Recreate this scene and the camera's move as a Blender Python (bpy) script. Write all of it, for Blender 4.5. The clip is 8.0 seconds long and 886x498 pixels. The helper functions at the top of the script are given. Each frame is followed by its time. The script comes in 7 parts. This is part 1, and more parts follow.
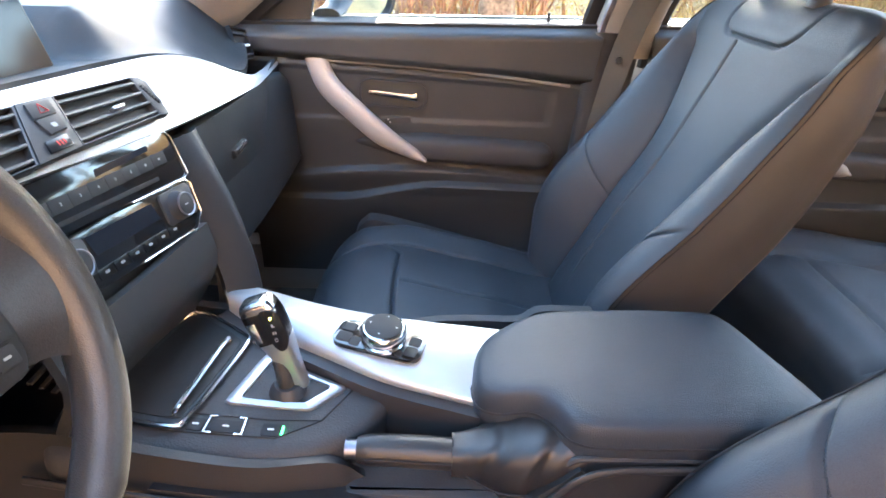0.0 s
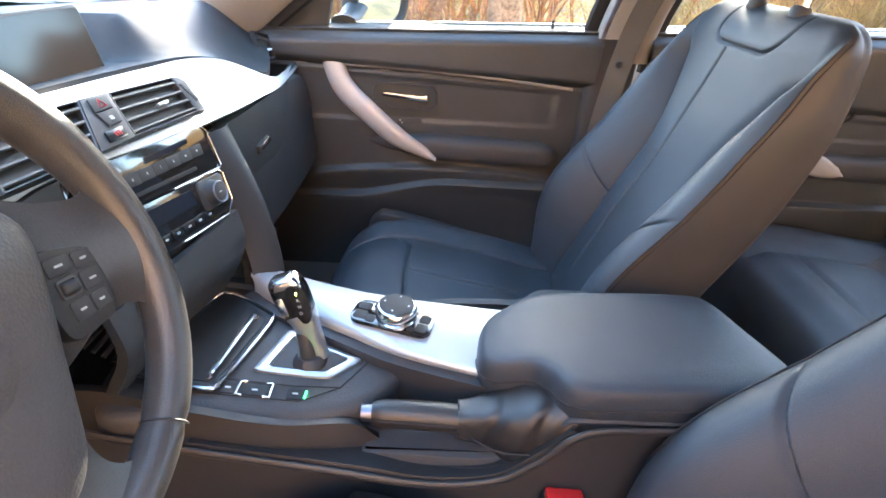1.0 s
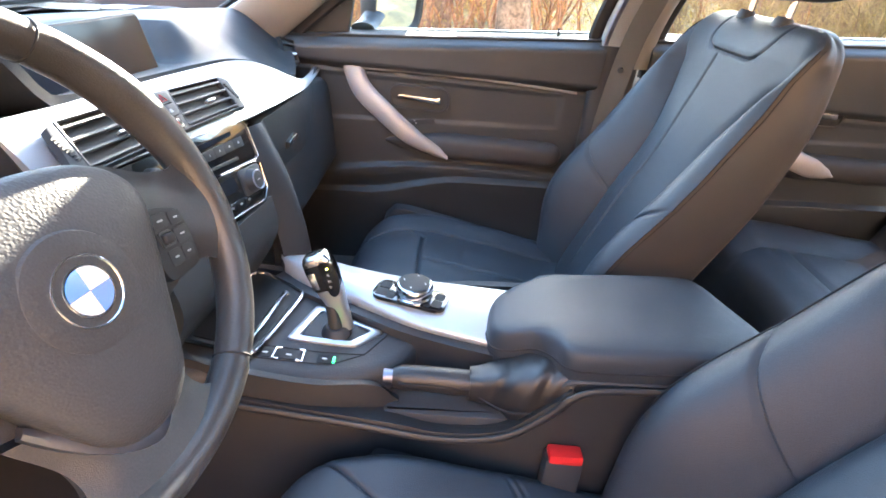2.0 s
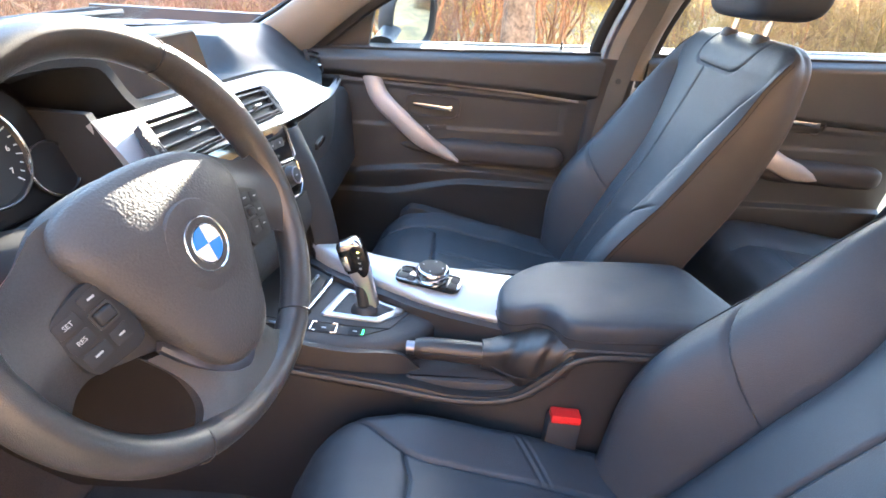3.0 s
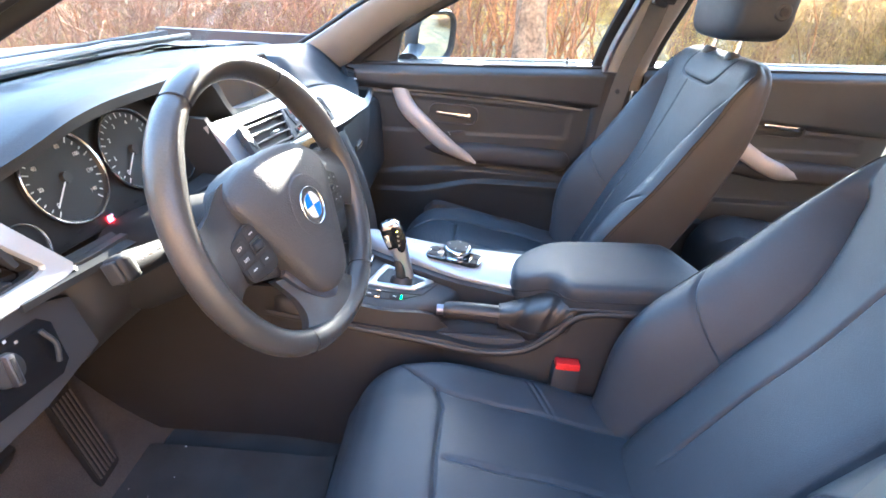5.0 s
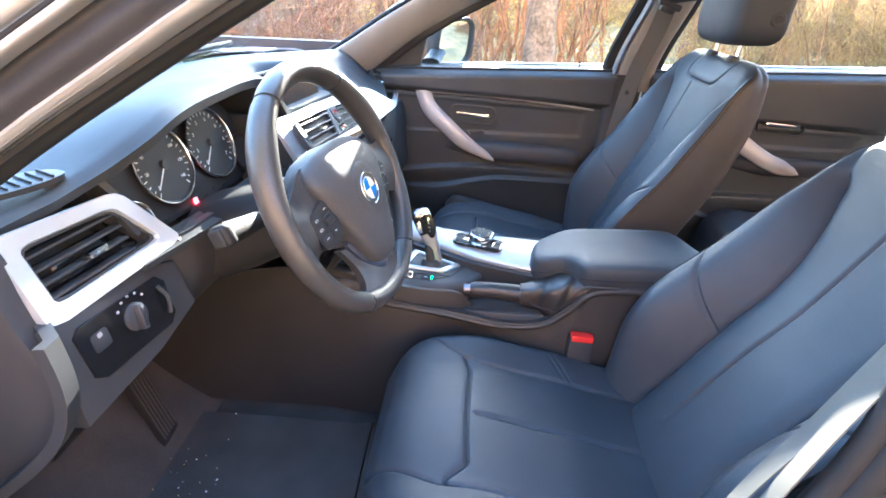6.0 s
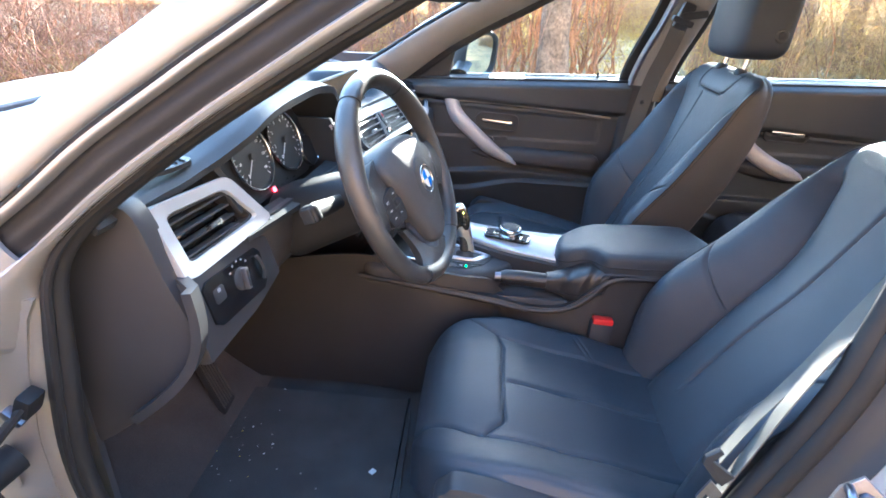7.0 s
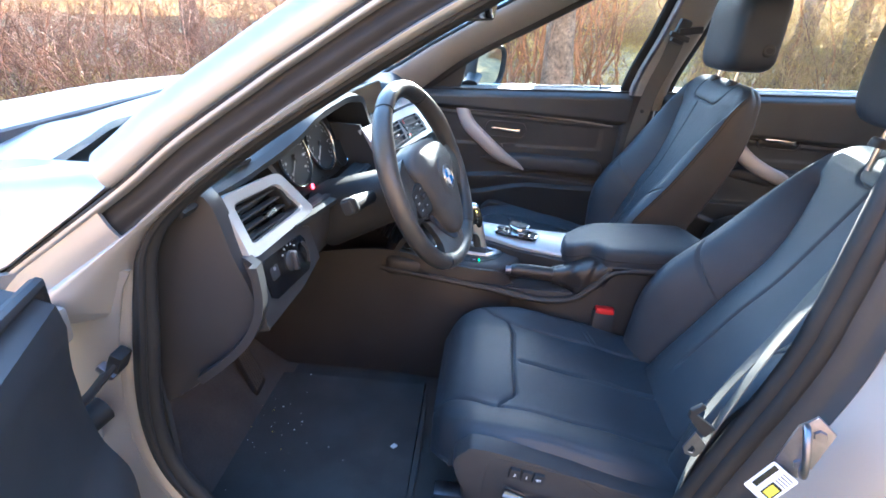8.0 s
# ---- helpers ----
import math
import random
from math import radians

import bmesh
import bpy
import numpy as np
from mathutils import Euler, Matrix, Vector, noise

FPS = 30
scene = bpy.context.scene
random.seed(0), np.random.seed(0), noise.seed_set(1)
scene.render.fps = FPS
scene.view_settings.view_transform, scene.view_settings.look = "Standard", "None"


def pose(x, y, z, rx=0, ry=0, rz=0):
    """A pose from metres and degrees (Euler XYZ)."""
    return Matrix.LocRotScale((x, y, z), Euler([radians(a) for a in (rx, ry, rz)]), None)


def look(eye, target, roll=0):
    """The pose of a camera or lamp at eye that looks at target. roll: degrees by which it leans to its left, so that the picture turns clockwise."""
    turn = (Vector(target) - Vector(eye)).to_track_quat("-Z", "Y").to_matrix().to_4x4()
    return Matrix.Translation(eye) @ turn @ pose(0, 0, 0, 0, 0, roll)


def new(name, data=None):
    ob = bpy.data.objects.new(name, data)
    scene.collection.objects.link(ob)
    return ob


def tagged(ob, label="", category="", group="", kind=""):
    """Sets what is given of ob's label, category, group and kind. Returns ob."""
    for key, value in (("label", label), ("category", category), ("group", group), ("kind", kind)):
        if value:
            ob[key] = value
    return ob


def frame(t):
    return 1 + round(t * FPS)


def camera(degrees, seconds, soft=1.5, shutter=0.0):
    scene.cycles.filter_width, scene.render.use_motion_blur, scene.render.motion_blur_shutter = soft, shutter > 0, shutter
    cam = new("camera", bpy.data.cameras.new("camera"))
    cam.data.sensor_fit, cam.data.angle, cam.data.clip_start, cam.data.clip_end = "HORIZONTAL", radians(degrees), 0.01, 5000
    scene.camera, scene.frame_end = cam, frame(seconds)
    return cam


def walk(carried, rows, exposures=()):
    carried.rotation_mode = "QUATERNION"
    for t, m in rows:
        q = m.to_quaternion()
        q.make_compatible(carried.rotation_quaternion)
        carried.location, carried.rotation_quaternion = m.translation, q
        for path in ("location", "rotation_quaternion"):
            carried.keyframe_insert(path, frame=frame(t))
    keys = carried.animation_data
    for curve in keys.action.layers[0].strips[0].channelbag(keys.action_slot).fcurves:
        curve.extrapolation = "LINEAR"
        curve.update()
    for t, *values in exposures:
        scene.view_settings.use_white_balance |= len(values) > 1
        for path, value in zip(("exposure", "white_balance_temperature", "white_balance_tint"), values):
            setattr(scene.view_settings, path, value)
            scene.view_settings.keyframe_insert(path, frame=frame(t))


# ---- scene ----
cam = camera(79.0, 8.0, soft=1.7)
PATH = [
    (0, (-0.025, -0.488, 1.001), (0.017, 1.244, 0.002), 2.8),
    (0.5, (-0.025, -0.52, 1.008), (0.004, 1.217, 0.017), 2.9),
    (1, (-0.027, -0.556, 1.011), (-0.012, 1.185, 0.026), 2.9),
    (1.5, (-0.032, -0.594, 1.016), (-0.029, 1.151, 0.038), 3.0),
    (3, (-0.056, -0.749, 1.04), (-0.076, 1.018, 0.103), 3.3),
    (3.5, (-0.066, -0.8, 1.056), (-0.094, 0.974, 0.133), 3.3),
    (4, (-0.069, -0.844, 1.06), (-0.112, 0.937, 0.151), 3.2),
    (4.5, (-0.071, -0.89, 1.067), (-0.124, 0.892, 0.16), 3.0),
    (6, (-0.104, -1.058, 1.093), (-0.203, 0.726, 0.194), 2.2),
    (6.5, (-0.139, -1.129, 1.1), (-0.252, 0.662, 0.217), 2.3),
    (7, (-0.154, -1.191, 1.105), (-0.285, 0.607, 0.24), 2.4),
    (7.5, (-0.165, -1.247, 1.112), (-0.305, 0.559, 0.264), 2.6),
    (8, (-0.171, -1.31, 1.121), (-0.32, 0.502, 0.287), 2.4),
]
walk(cam, [(t, look(eye, target, roll)) for t, eye, target, roll in PATH],
     exposures=[(0.0, 5.38, 6100, 10), (4.5, 5.36, 5550, 9), (6.0, 5.30, 5300, 8), (7.0, 4.92, 5100, 6), (8.0, 4.56, 4900, 5)])

# ---- world and sun ----
# x runs to the rear of the car, y to its right side, z up.
SUN_WAY = Vector((0.083, 1.0, 0.27)).normalized()      # towards the sun
world = bpy.data.worlds.new("sky")
scene.world = world
world.use_nodes = True
wn = world.node_tree
sky = wn.nodes.new("ShaderNodeTexSky")
sky.sky_type, sky.sun_disc = "NISHITA", False
sky.sun_elevation = math.asin(SUN_WAY.z)
sky.sun_rotation = math.atan2(SUN_WAY.x, SUN_WAY.y)
wn.links.new(sky.outputs[0], wn.nodes["Background"].inputs[0])
wn.nodes["Background"].inputs[1].default_value = 0.11
sun = new("sun", bpy.data.lights.new("sun", "SUN"))
sun.data.energy, sun.data.angle, sun.data.color = 3.1, radians(0.5), (1.0, 0.86, 0.64)
sun.matrix_world = look(SUN_WAY * 30, (0, 0, 0.5))

# ---- materials ----
def material(name, colour, rough=0.5, metal=0.0, grain=0.0, grain_size=400.0, stain=0.15, stain_size=6.0, bump=0.0, bump_size=0.0,
             coat=0.0, sheen=0.0, second=None, bump_kind="noise", spec=0.5):
    """A surface with colour variation at two scales, uneven gloss and fine relief, in metres."""
    m = bpy.data.materials.new(name)
    m.use_nodes = True
    nt = m.node_tree
    bsdf = nt.nodes["Principled BSDF"]
    tc = nt.nodes.new("ShaderNodeTexCoord")
    big = nt.nodes.new("ShaderNodeTexNoise")
    big.inputs["Scale"].default_value, big.inputs["Detail"].default_value = stain_size, 4
    small = nt.nodes.new("ShaderNodeTexNoise")
    small.inputs["Scale"].default_value, small.inputs["Detail"].default_value = grain_size, 2
    nt.links.new(tc.outputs["Object"], big.inputs["Vector"])
    nt.links.new(tc.outputs["Object"], small.inputs["Vector"])
    c2 = second or tuple(c * (1 - stain) for c in colour)
    mix = nt.nodes.new("ShaderNodeMix")
    mix.data_type = "RGBA"
    mix.inputs[6].default_value, mix.inputs[7].default_value = (*colour, 1), (*c2, 1)
    ramp = nt.nodes.new("ShaderNodeMapRange")
    ramp.inputs[1].default_value, ramp.inputs[2].default_value = 0.35, 0.65
    nt.links.new(big.outputs[0], ramp.inputs[0])
    nt.links.new(ramp.outputs[0], mix.inputs[0])
    out = mix.outputs[2]
    if grain:
        g = nt.nodes.new("ShaderNodeMix")
        g.data_type, g.blend_type = "RGBA", "MULTIPLY"
        g.inputs[0].default_value = 1.0
        gr = nt.nodes.new("ShaderNodeMapRange")
        gr.inputs[1].default_value, gr.inputs[2].default_value = 0.3, 0.7
        gr.inputs[3].default_value, gr.inputs[4].default_value = 1 - grain, 1 + grain
        nt.links.new(small.outputs[0], gr.inputs[0])
        nt.links.new(out, g.inputs[6])
        nt.links.new(gr.outputs[0], g.inputs[7])
        out = g.outputs[2]
    nt.links.new(out, bsdf.inputs["Base Color"])
    rr = nt.nodes.new("ShaderNodeMapRange")
    rr.inputs[3].default_value, rr.inputs[4].default_value = max(0.02, rough * 0.88), min(1, rough * 1.12)
    nt.links.new(big.outputs[0], rr.inputs[0])
    nt.links.new(rr.outputs[0], bsdf.inputs["Roughness"])
    bsdf.inputs["Metallic"].default_value = metal
    bsdf.inputs["Specular IOR Level"].default_value = spec
    bsdf.inputs["Coat Weight"].default_value = coat
    bsdf.inputs["Coat Roughness"].default_value = 0.06
    bsdf.inputs["Sheen Weight"].default_value = sheen
    if bump:
        if bump_kind == "cells":
            tex = nt.nodes.new("ShaderNodeTexVoronoi")
            tex.feature = "SMOOTH_F1"
        else:
            tex = nt.nodes.new("ShaderNodeTexNoise")
            tex.inputs["Detail"].default_value = 3
        tex.inputs["Scale"].default_value = bump_size or grain_size
        nt.links.new(tc.outputs["Object"], tex.inputs["Vector"])
        b = nt.nodes.new("ShaderNodeBump")
        b.inputs["Strength"].default_value = bump
        b.inputs["Distance"].default_value = 0.001
        nt.links.new(tex.outputs[0], b.inputs["Height"])
        nt.links.new(b.outputs[0], bsdf.inputs["Normal"])
    return m


def glow(name, colour, power):
    m = material(name, colour, 0.4)
    b = m.node_tree.nodes["Principled BSDF"]
    b.inputs["Emission Color"].default_value = (*colour, 1)
    b.inputs["Emission Strength"].default_value = power
    return m


def clear_glass(name, tint):
    m = bpy.data.materials.new(name)
    m.use_nodes = True
    nt = m.node_tree
    nt.nodes.clear()
    o = nt.nodes.new("ShaderNodeOutputMaterial")
    t, g, x = (nt.nodes.new(k) for k in ("ShaderNodeBsdfTransparent", "ShaderNodeBsdfGlossy", "ShaderNodeMixShader"))
    t.inputs[0].default_value = (*tint, 1)
    g.inputs["Roughness"].default_value = 0.02
    x.inputs[0].default_value = 0.035
    nt.links.new(t.outputs[0], x.inputs[1])
    nt.links.new(g.outputs[0], x.inputs[2])
    nt.links.new(x.outputs[0], o.inputs[0])
    return m


LEATHER = material("black_leather", (0.031, 0.036, 0.044), 0.50, spec=0.43, grain=0.12, grain_size=900, stain=0.18, stain_size=7, bump=0.45, bump_size=1000, bump_kind="cells")
LEATHER_OLD = material("worn_black_leather", (0.045, 0.043, 0.042), 0.31, grain=0.15, grain_size=700, stain=0.3, stain_size=14, bump=0.22, bump_size=1500, bump_kind="cells")
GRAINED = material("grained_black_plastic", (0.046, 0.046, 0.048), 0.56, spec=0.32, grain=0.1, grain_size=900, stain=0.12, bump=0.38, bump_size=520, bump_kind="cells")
DASH_SKIN = material("soft_dash_skin", (0.030, 0.032, 0.034), 0.58, spec=0.32, grain=0.1, grain_size=900, stain=0.15, bump=0.3, bump_size=900, bump_kind="cells")
# Darker than GRAINED: the footwell's shade is put into this colour.
CONSOLE_SHADED = material("shaded_console_plastic", (0.023, 0.022, 0.0225), 0.5, stain=0.2, stain_size=9, bump=0.3, bump_size=800, bump_kind="cells")
PLASTIC = material("black_plastic", (0.033, 0.033, 0.035), 0.50, spec=0.4, stain=0.2, stain_size=9, bump=0.12, bump_size=900)
SEATBACK = material("seat_side_vinyl", (0.040, 0.036, 0.034), 0.5, stain=0.15, stain_size=8, bump=0.25, bump_size=1100, bump_kind="cells")
GLOSS = material("gloss_black", (0.012, 0.012, 0.013), 0.10, stain=0.3, stain_size=20, coat=0.6)
RUBBER = material("rubber_seal", (0.016, 0.016, 0.017), 0.6, spec=0.35, stain=0.3, stain_size=12, bump=0.15, bump_size=300)
GRIP = material("dark_grip_leather", (0.024, 0.021, 0.020), 0.38, grain=0.15, grain_size=700, stain=0.3, stain_size=16, bump=0.3, bump_size=1200, bump_kind="cells")
THREAD = material("dark_thread", (0.012, 0.012, 0.014), 0.8)
SILVER = material("satin_silver_trim", (0.49, 0.50, 0.51), 0.38, metal=0.55, grain=0.05, grain_size=1500, stain=0.06, bump=0.05, bump_size=1200)
HANDLE = material("satin_grey_handle", (0.40, 0.365, 0.34), 0.48, metal=0.35, grain=0.05, grain_size=1500, stain=0.08, bump=0.05, bump_size=1200)
CHROME = material("satin_chrome", (0.66, 0.66, 0.67), 0.18, metal=1.0, stain=0.08, stain_size=30)
SATIN = material("satin_metal", (0.58, 0.58, 0.59), 0.38, metal=1.0, stain=0.1, stain_size=30)
STEEL = material("zinc_steel", (0.26, 0.26, 0.30), 0.40, metal=1.0, stain=0.3, stain_size=40)
PAINT = material("silver_car_paint", (0.40, 0.385, 0.37), 0.52, metal=0.75, grain=0.06, grain_size=2500, stain=0.07, stain_size=3, coat=0.06)
BEIGE = material("grey_beige_pillar_cloth", (0.25, 0.235, 0.215), 0.85, grain=0.12, grain_size=1200, stain=0.1, bump=0.3, bump_size=1500)
CARPET = material("dark_floor_carpet", (0.046, 0.045, 0.045), 0.95, grain=0.45, grain_size=700, stain=0.35, stain_size=10, bump=0.9, bump_size=900, sheen=0.1)
FELT = material("brown_grey_toe_carpet", (0.056, 0.049, 0.046), 0.95, grain=0.3, grain_size=600, stain=0.25, stain_size=8, bump=0.6, bump_size=800)
WEB = material("seat_belt_webbing", (0.090, 0.084, 0.072), 0.75, grain=0.2, grain_size=1500, stain=0.15, bump=0.5, bump_size=1800)
RED = material("red_plastic", (0.62, 0.02, 0.02), 0.35, stain=0.15, stain_size=60)
WHITE = material("white_print", (0.75, 0.76, 0.76), 0.5)
PIANO = material("black_lacquer", (0.010, 0.010, 0.011), 0.22, stain=0.3, stain_size=20, spec=0.35)
INK = material("grey_print", (0.34, 0.35, 0.36), 0.5)
BLUE = material("enamel_blue", (0.03, 0.20, 0.62), 0.12, coat=0.8)
GREY_KEY = material("dark_grey_key", (0.024, 0.025, 0.027), 0.60, spec=0.28, stain=0.15, stain_size=60, bump=0.1, bump_size=900)
DOOR_SKIN = material("door_panel_skin", (0.036, 0.039, 0.041), 0.46, grain=0.1, grain_size=900, stain=0.15, bump=0.3, bump_size=900, bump_kind="cells")
DIAL = material("dial_face", (0.014, 0.014, 0.015), 0.45, stain=0.2)
GLASS = clear_glass("window_glass", (0.94, 0.965, 0.95))
MIRROR = material("mirror_glass", (0.82, 0.84, 0.84), 0.02, metal=1.0, stain=0.02)
SCREEN = material("display_glass", (0.018, 0.022, 0.030), 0.09, stain=0.3, spec=0.2)
LED = glow("green_indicator", (0.05, 0.9, 0.15), 0.6)
AMBER = glow("shift_letters", (0.85, 0.85, 0.1), 0.8)
RED_LED = glow("red_warning_lamp", (0.9, 0.02, 0.03), 1.5)
STICKER = material("label_paper", (0.72, 0.74, 0.78), 0.45)
YELLOW = material("label_yellow", (0.75, 0.60, 0.05), 0.5)


# ---- mesh tools ----
def thing(name, label, category, at=(0, 0, 0), group="", kind=""):
    e = new(name)
    e.location = at
    return tagged(e, label, category, group, kind)


def part(name, bm, mat, parent=None, label="", sharp=38):
    """Links a bmesh, given in world metres, as one mesh object under a thing or a part."""
    bmesh.ops.recalc_face_normals(bm, faces=bm.faces[:])
    me = bpy.data.meshes.new(name)
    bm.to_mesh(me)
    bm.free()
    me.materials.append(mat)
    me.polygons.foreach_set("use_smooth", [True] * len(me.polygons))
    me.set_sharp_from_angle(angle=radians(sharp))
    ob = new(name, me)
    if parent is not None:
        ob.parent = parent
        bpy.context.view_layer.update()
        ob.matrix_parent_inverse = parent.matrix_world.inverted()
    return tagged(ob, label)


def catmull(points, n, closed=False):
    """n points, evenly spaced in parameter, on a smooth line through the given ones."""
    p = [Vector(q) for q in points]
    k = len(p)
    out = []
    for i in range(n):
        s = i / n * k if closed else i / (n - 1) * (k - 1)
        a = min(int(s), k - 1 if closed else k - 2)
        f = s - a
        if closed:
            p0, p1, p2, p3 = p[(a - 1) % k], p[a % k], p[(a + 1) % k], p[(a + 2) % k]
        else:
            p1, p2 = p[a], p[a + 1]
            p0 = p[a - 1] if a else p1 * 2 - p2
            p3 = p[a + 2] if a + 2 < k else p2 * 2 - p1
        out.append(0.5 * (2 * p1 + (p2 - p0) * f + (2 * p0 - 5 * p1 + 4 * p2 - p3) * f * f + (3 * p1 - p0 - 3 * p2 + p3) * f ** 3))
    return out


def lerp_table(table, s):
    """A smooth value at s from rows of (s, value)."""
    xs = [r[0] for r in table]
    if s <= xs[0]:
        return table[0][1]
    for (a, va), (b, vb) in zip(table, table[1:]):
        if s <= b:
            f = (s - a) / (b - a)
            f = f * f * (3 - 2 * f) * 0.5 + f * 0.5
            return va + (vb - va) * f
    return table[-1][1]


def loft(rings, closed=True, cap=True, loop=False):
    bm = bmesh.new()
    rows = [[bm.verts.new(p) for p in ring] for ring in rings]
    n = len(rows[0])
    pairs = list(zip(rows, rows[1:])) + ([(rows[-1], rows[0])] if loop else [])
    for a, b in pairs:
        for i in range(n if closed else n - 1):
            j = (i + 1) % n
            bm.faces.new((a[i], a[j], b[j], b[i]))
    if cap and closed and not loop:
        for row, flip in ((rows[0], True), (rows[-1], False)):
            bm.faces.new(row[::-1] if flip else row)
    return bm


def tube(path, ra, rb=None, n=10, loop=False, up=None, taper=None):
    """A round or oval bar along a line of points; ra lies across, rb along up."""
    pts = [Vector(p) for p in path]
    rb = rb or ra
    rings, side = [], None
    for i, p in enumerate(pts):
        a = pts[(i - 1) % len(pts)] if loop or i else p
        b = pts[(i + 1) % len(pts)] if loop or i + 1 < len(pts) else p
        d = (b - a).normalized()
        ref = Vector(up) if up else (side if side is not None else (Vector((0, 0, 1)) if abs(d.z) < 0.9 else Vector((1, 0, 0))))
        if up or side is None:
            s = d.cross(ref).normalized()
            u = s.cross(d)
        else:
            u = (ref - d * ref.dot(d)).normalized()
            s = d.cross(u)
        side = u
        k = taper(i / (len(pts) - 1)) if taper else 1
        rings.append([p + (s * ra * math.cos(t) + u * rb * math.sin(t)) * k for t in (2 * math.pi * j / n for j in range(n))])
    return loft(rings, loop=loop)


def box(size, bevel=0.004, m=Matrix(), seg=2):
    bm = bmesh.new()
    bmesh.ops.create_cube(bm, size=1, matrix=Matrix.Diagonal((*size, 1)))
    if bevel:
        bmesh.ops.bevel(bm, geom=bm.edges[:], offset=bevel, segments=seg, profile=0.6, affect="EDGES")
    bmesh.ops.transform(bm, matrix=m, verts=bm.verts[:])
    return bm


def slab(outline, depth, m=Matrix(), bevel=0.0, seg=2, both=False):
    """A plate of a flat outline (x, y), its face at z = 0 and its body below, its upper rim rounded."""
    bm = bmesh.new()
    top = bm.faces.new([bm.verts.new((x, y, 0)) for x, y in outline])
    if top.normal.z < 0 or sum(a[0] * b[1] - b[0] * a[1] for a, b in zip(outline, outline[1:] + outline[:1])) < 0:
        top.normal_flip()
    out = bmesh.ops.extrude_face_region(bm, geom=[top], use_keep_orig=True)
    low = [v for v in out["geom"] if isinstance(v, bmesh.types.BMVert)]
    bmesh.ops.translate(bm, vec=(0, 0, -depth), verts=low)
    if bevel:
        rim = [e for e in bm.edges if all(abs(v.co.z) < 1e-6 for v in e.verts) or (both and all(abs(v.co.z + depth) < 1e-6 for v in e.verts))]
        bmesh.ops.bevel(bm, geom=rim, offset=bevel, segments=seg, profile=0.6, affect="EDGES")
    bmesh.ops.transform(bm, matrix=m, verts=bm.verts[:])
    return bm


def rounded(w, h, r, n=5):
    """The outline of a rounded rectangle round the origin."""
    pts = []
    for cx, cy, a0 in ((w / 2 - r, h / 2 - r, 0), (-w / 2 + r, h / 2 - r, 90), (-w / 2 + r, -h / 2 + r, 180), (w / 2 - r, -h / 2 + r, 270)):
        pts += [(cx + r * math.cos(radians(a0 + 90 * i / n)), cy + r * math.sin(radians(a0 + 90 * i / n))) for i in range(n + 1)]
    return pts


def lathe(profile, m=Matrix(), n=32):
    """Rows of (radius, height), turned round z."""
    return transformed(loft([[(r * math.cos(2 * math.pi * j / n), r * math.sin(2 * math.pi * j / n), z) for j in range(n)] for r, z in profile]), m)


def transformed(bm, m):
    bmesh.ops.transform(bm, matrix=m, verts=bm.verts[:])
    return bm


def sheet(rows, thick, cap=True):
    """A shell of some thickness on a grid of points; it grows away from the grid's normal."""
    g = [[Vector(p) for p in r] for r in rows]
    nu, nv = len(g), len(g[0])
    low = []
    for i in range(nu):
        line = []
        for j in range(nv):
            a = g[min(i + 1, nu - 1)][j] - g[max(i - 1, 0)][j]
            b = g[i][min(j + 1, nv - 1)] - g[i][max(j - 1, 0)]
            line.append(g[i][j] - a.cross(b).normalized() * thick)
        low.append(line)
    bm = bmesh.new()
    A = [[bm.verts.new(p) for p in r] for r in g]
    B = [[bm.verts.new(p) for p in r] for r in low]
    for i in range(nu - 1):
        for j in range(nv - 1):
            bm.faces.new((A[i][j], A[i + 1][j], A[i + 1][j + 1], A[i][j + 1]))
            bm.faces.new((B[i][j], B[i][j + 1], B[i + 1][j + 1], B[i + 1][j]))
    for i in range(nu - 1):
        bm.faces.new((A[i][0], B[i][0], B[i + 1][0], A[i + 1][0]))
        bm.faces.new((A[i][-1], A[i + 1][-1], B[i + 1][-1], B[i][-1]))
    for j in range(nv - 1):
        bm.faces.new((A[0][j], A[0][j + 1], B[0][j + 1], B[0][j]))
        bm.faces.new((A[-1][j], B[-1][j], B[-1][j + 1], A[-1][j + 1]))
    return bm


def between(lines, n, m_steps, thick, bulge=0.0):
    """A shell stretched over a few lines of points (each smoothed to n points), rounded by bulge."""
    smooth = [catmull(l, n) for l in lines]
    rows = []
    for j in range(n):
        rows.append(catmull([l[j] for l in smooth], m_steps))
    return sheet(rows, thick)


def axes(origin, right, up):
    """The frame of a face: x to its right, y up along it, z out of it."""
    r = Vector(right).normalized()
    o = r.cross(Vector(up)).normalized()
    u = o.cross(r)
    m = Matrix((r, u, o)).transposed().to_4x4()
    m.translation = origin
    return m


def lettering(text, size, m, mat, parent, name="lettering", depth=0.0003):
    c = bpy.data.curves.new(name, "FONT")
    c.body, c.size, c.align_x, c.align_y, c.extrude = text, size, "CENTER", "CENTER", depth
    tmp = new("tmp", c)
    bpy.context.view_layer.update()
    me = bpy.data.meshes.new_from_object(tmp.evaluated_get(bpy.context.evaluated_depsgraph_get()))
    bpy.data.objects.remove(tmp)
    bm = bmesh.new()
    bm.from_mesh(me)
    bpy.data.meshes.remove(me)
    transformed(bm, m)
    return part(name, bm, mat, parent)


def at(m, x, y, z=0.0, turn=0.0):
    return m @ pose(x, y, z, 0, 0, turn)


def groove(d, width=0.0035):
    """The depth of a seam at a distance d from it, from 0 to 1."""
    return math.exp(-(d / width) ** 2)


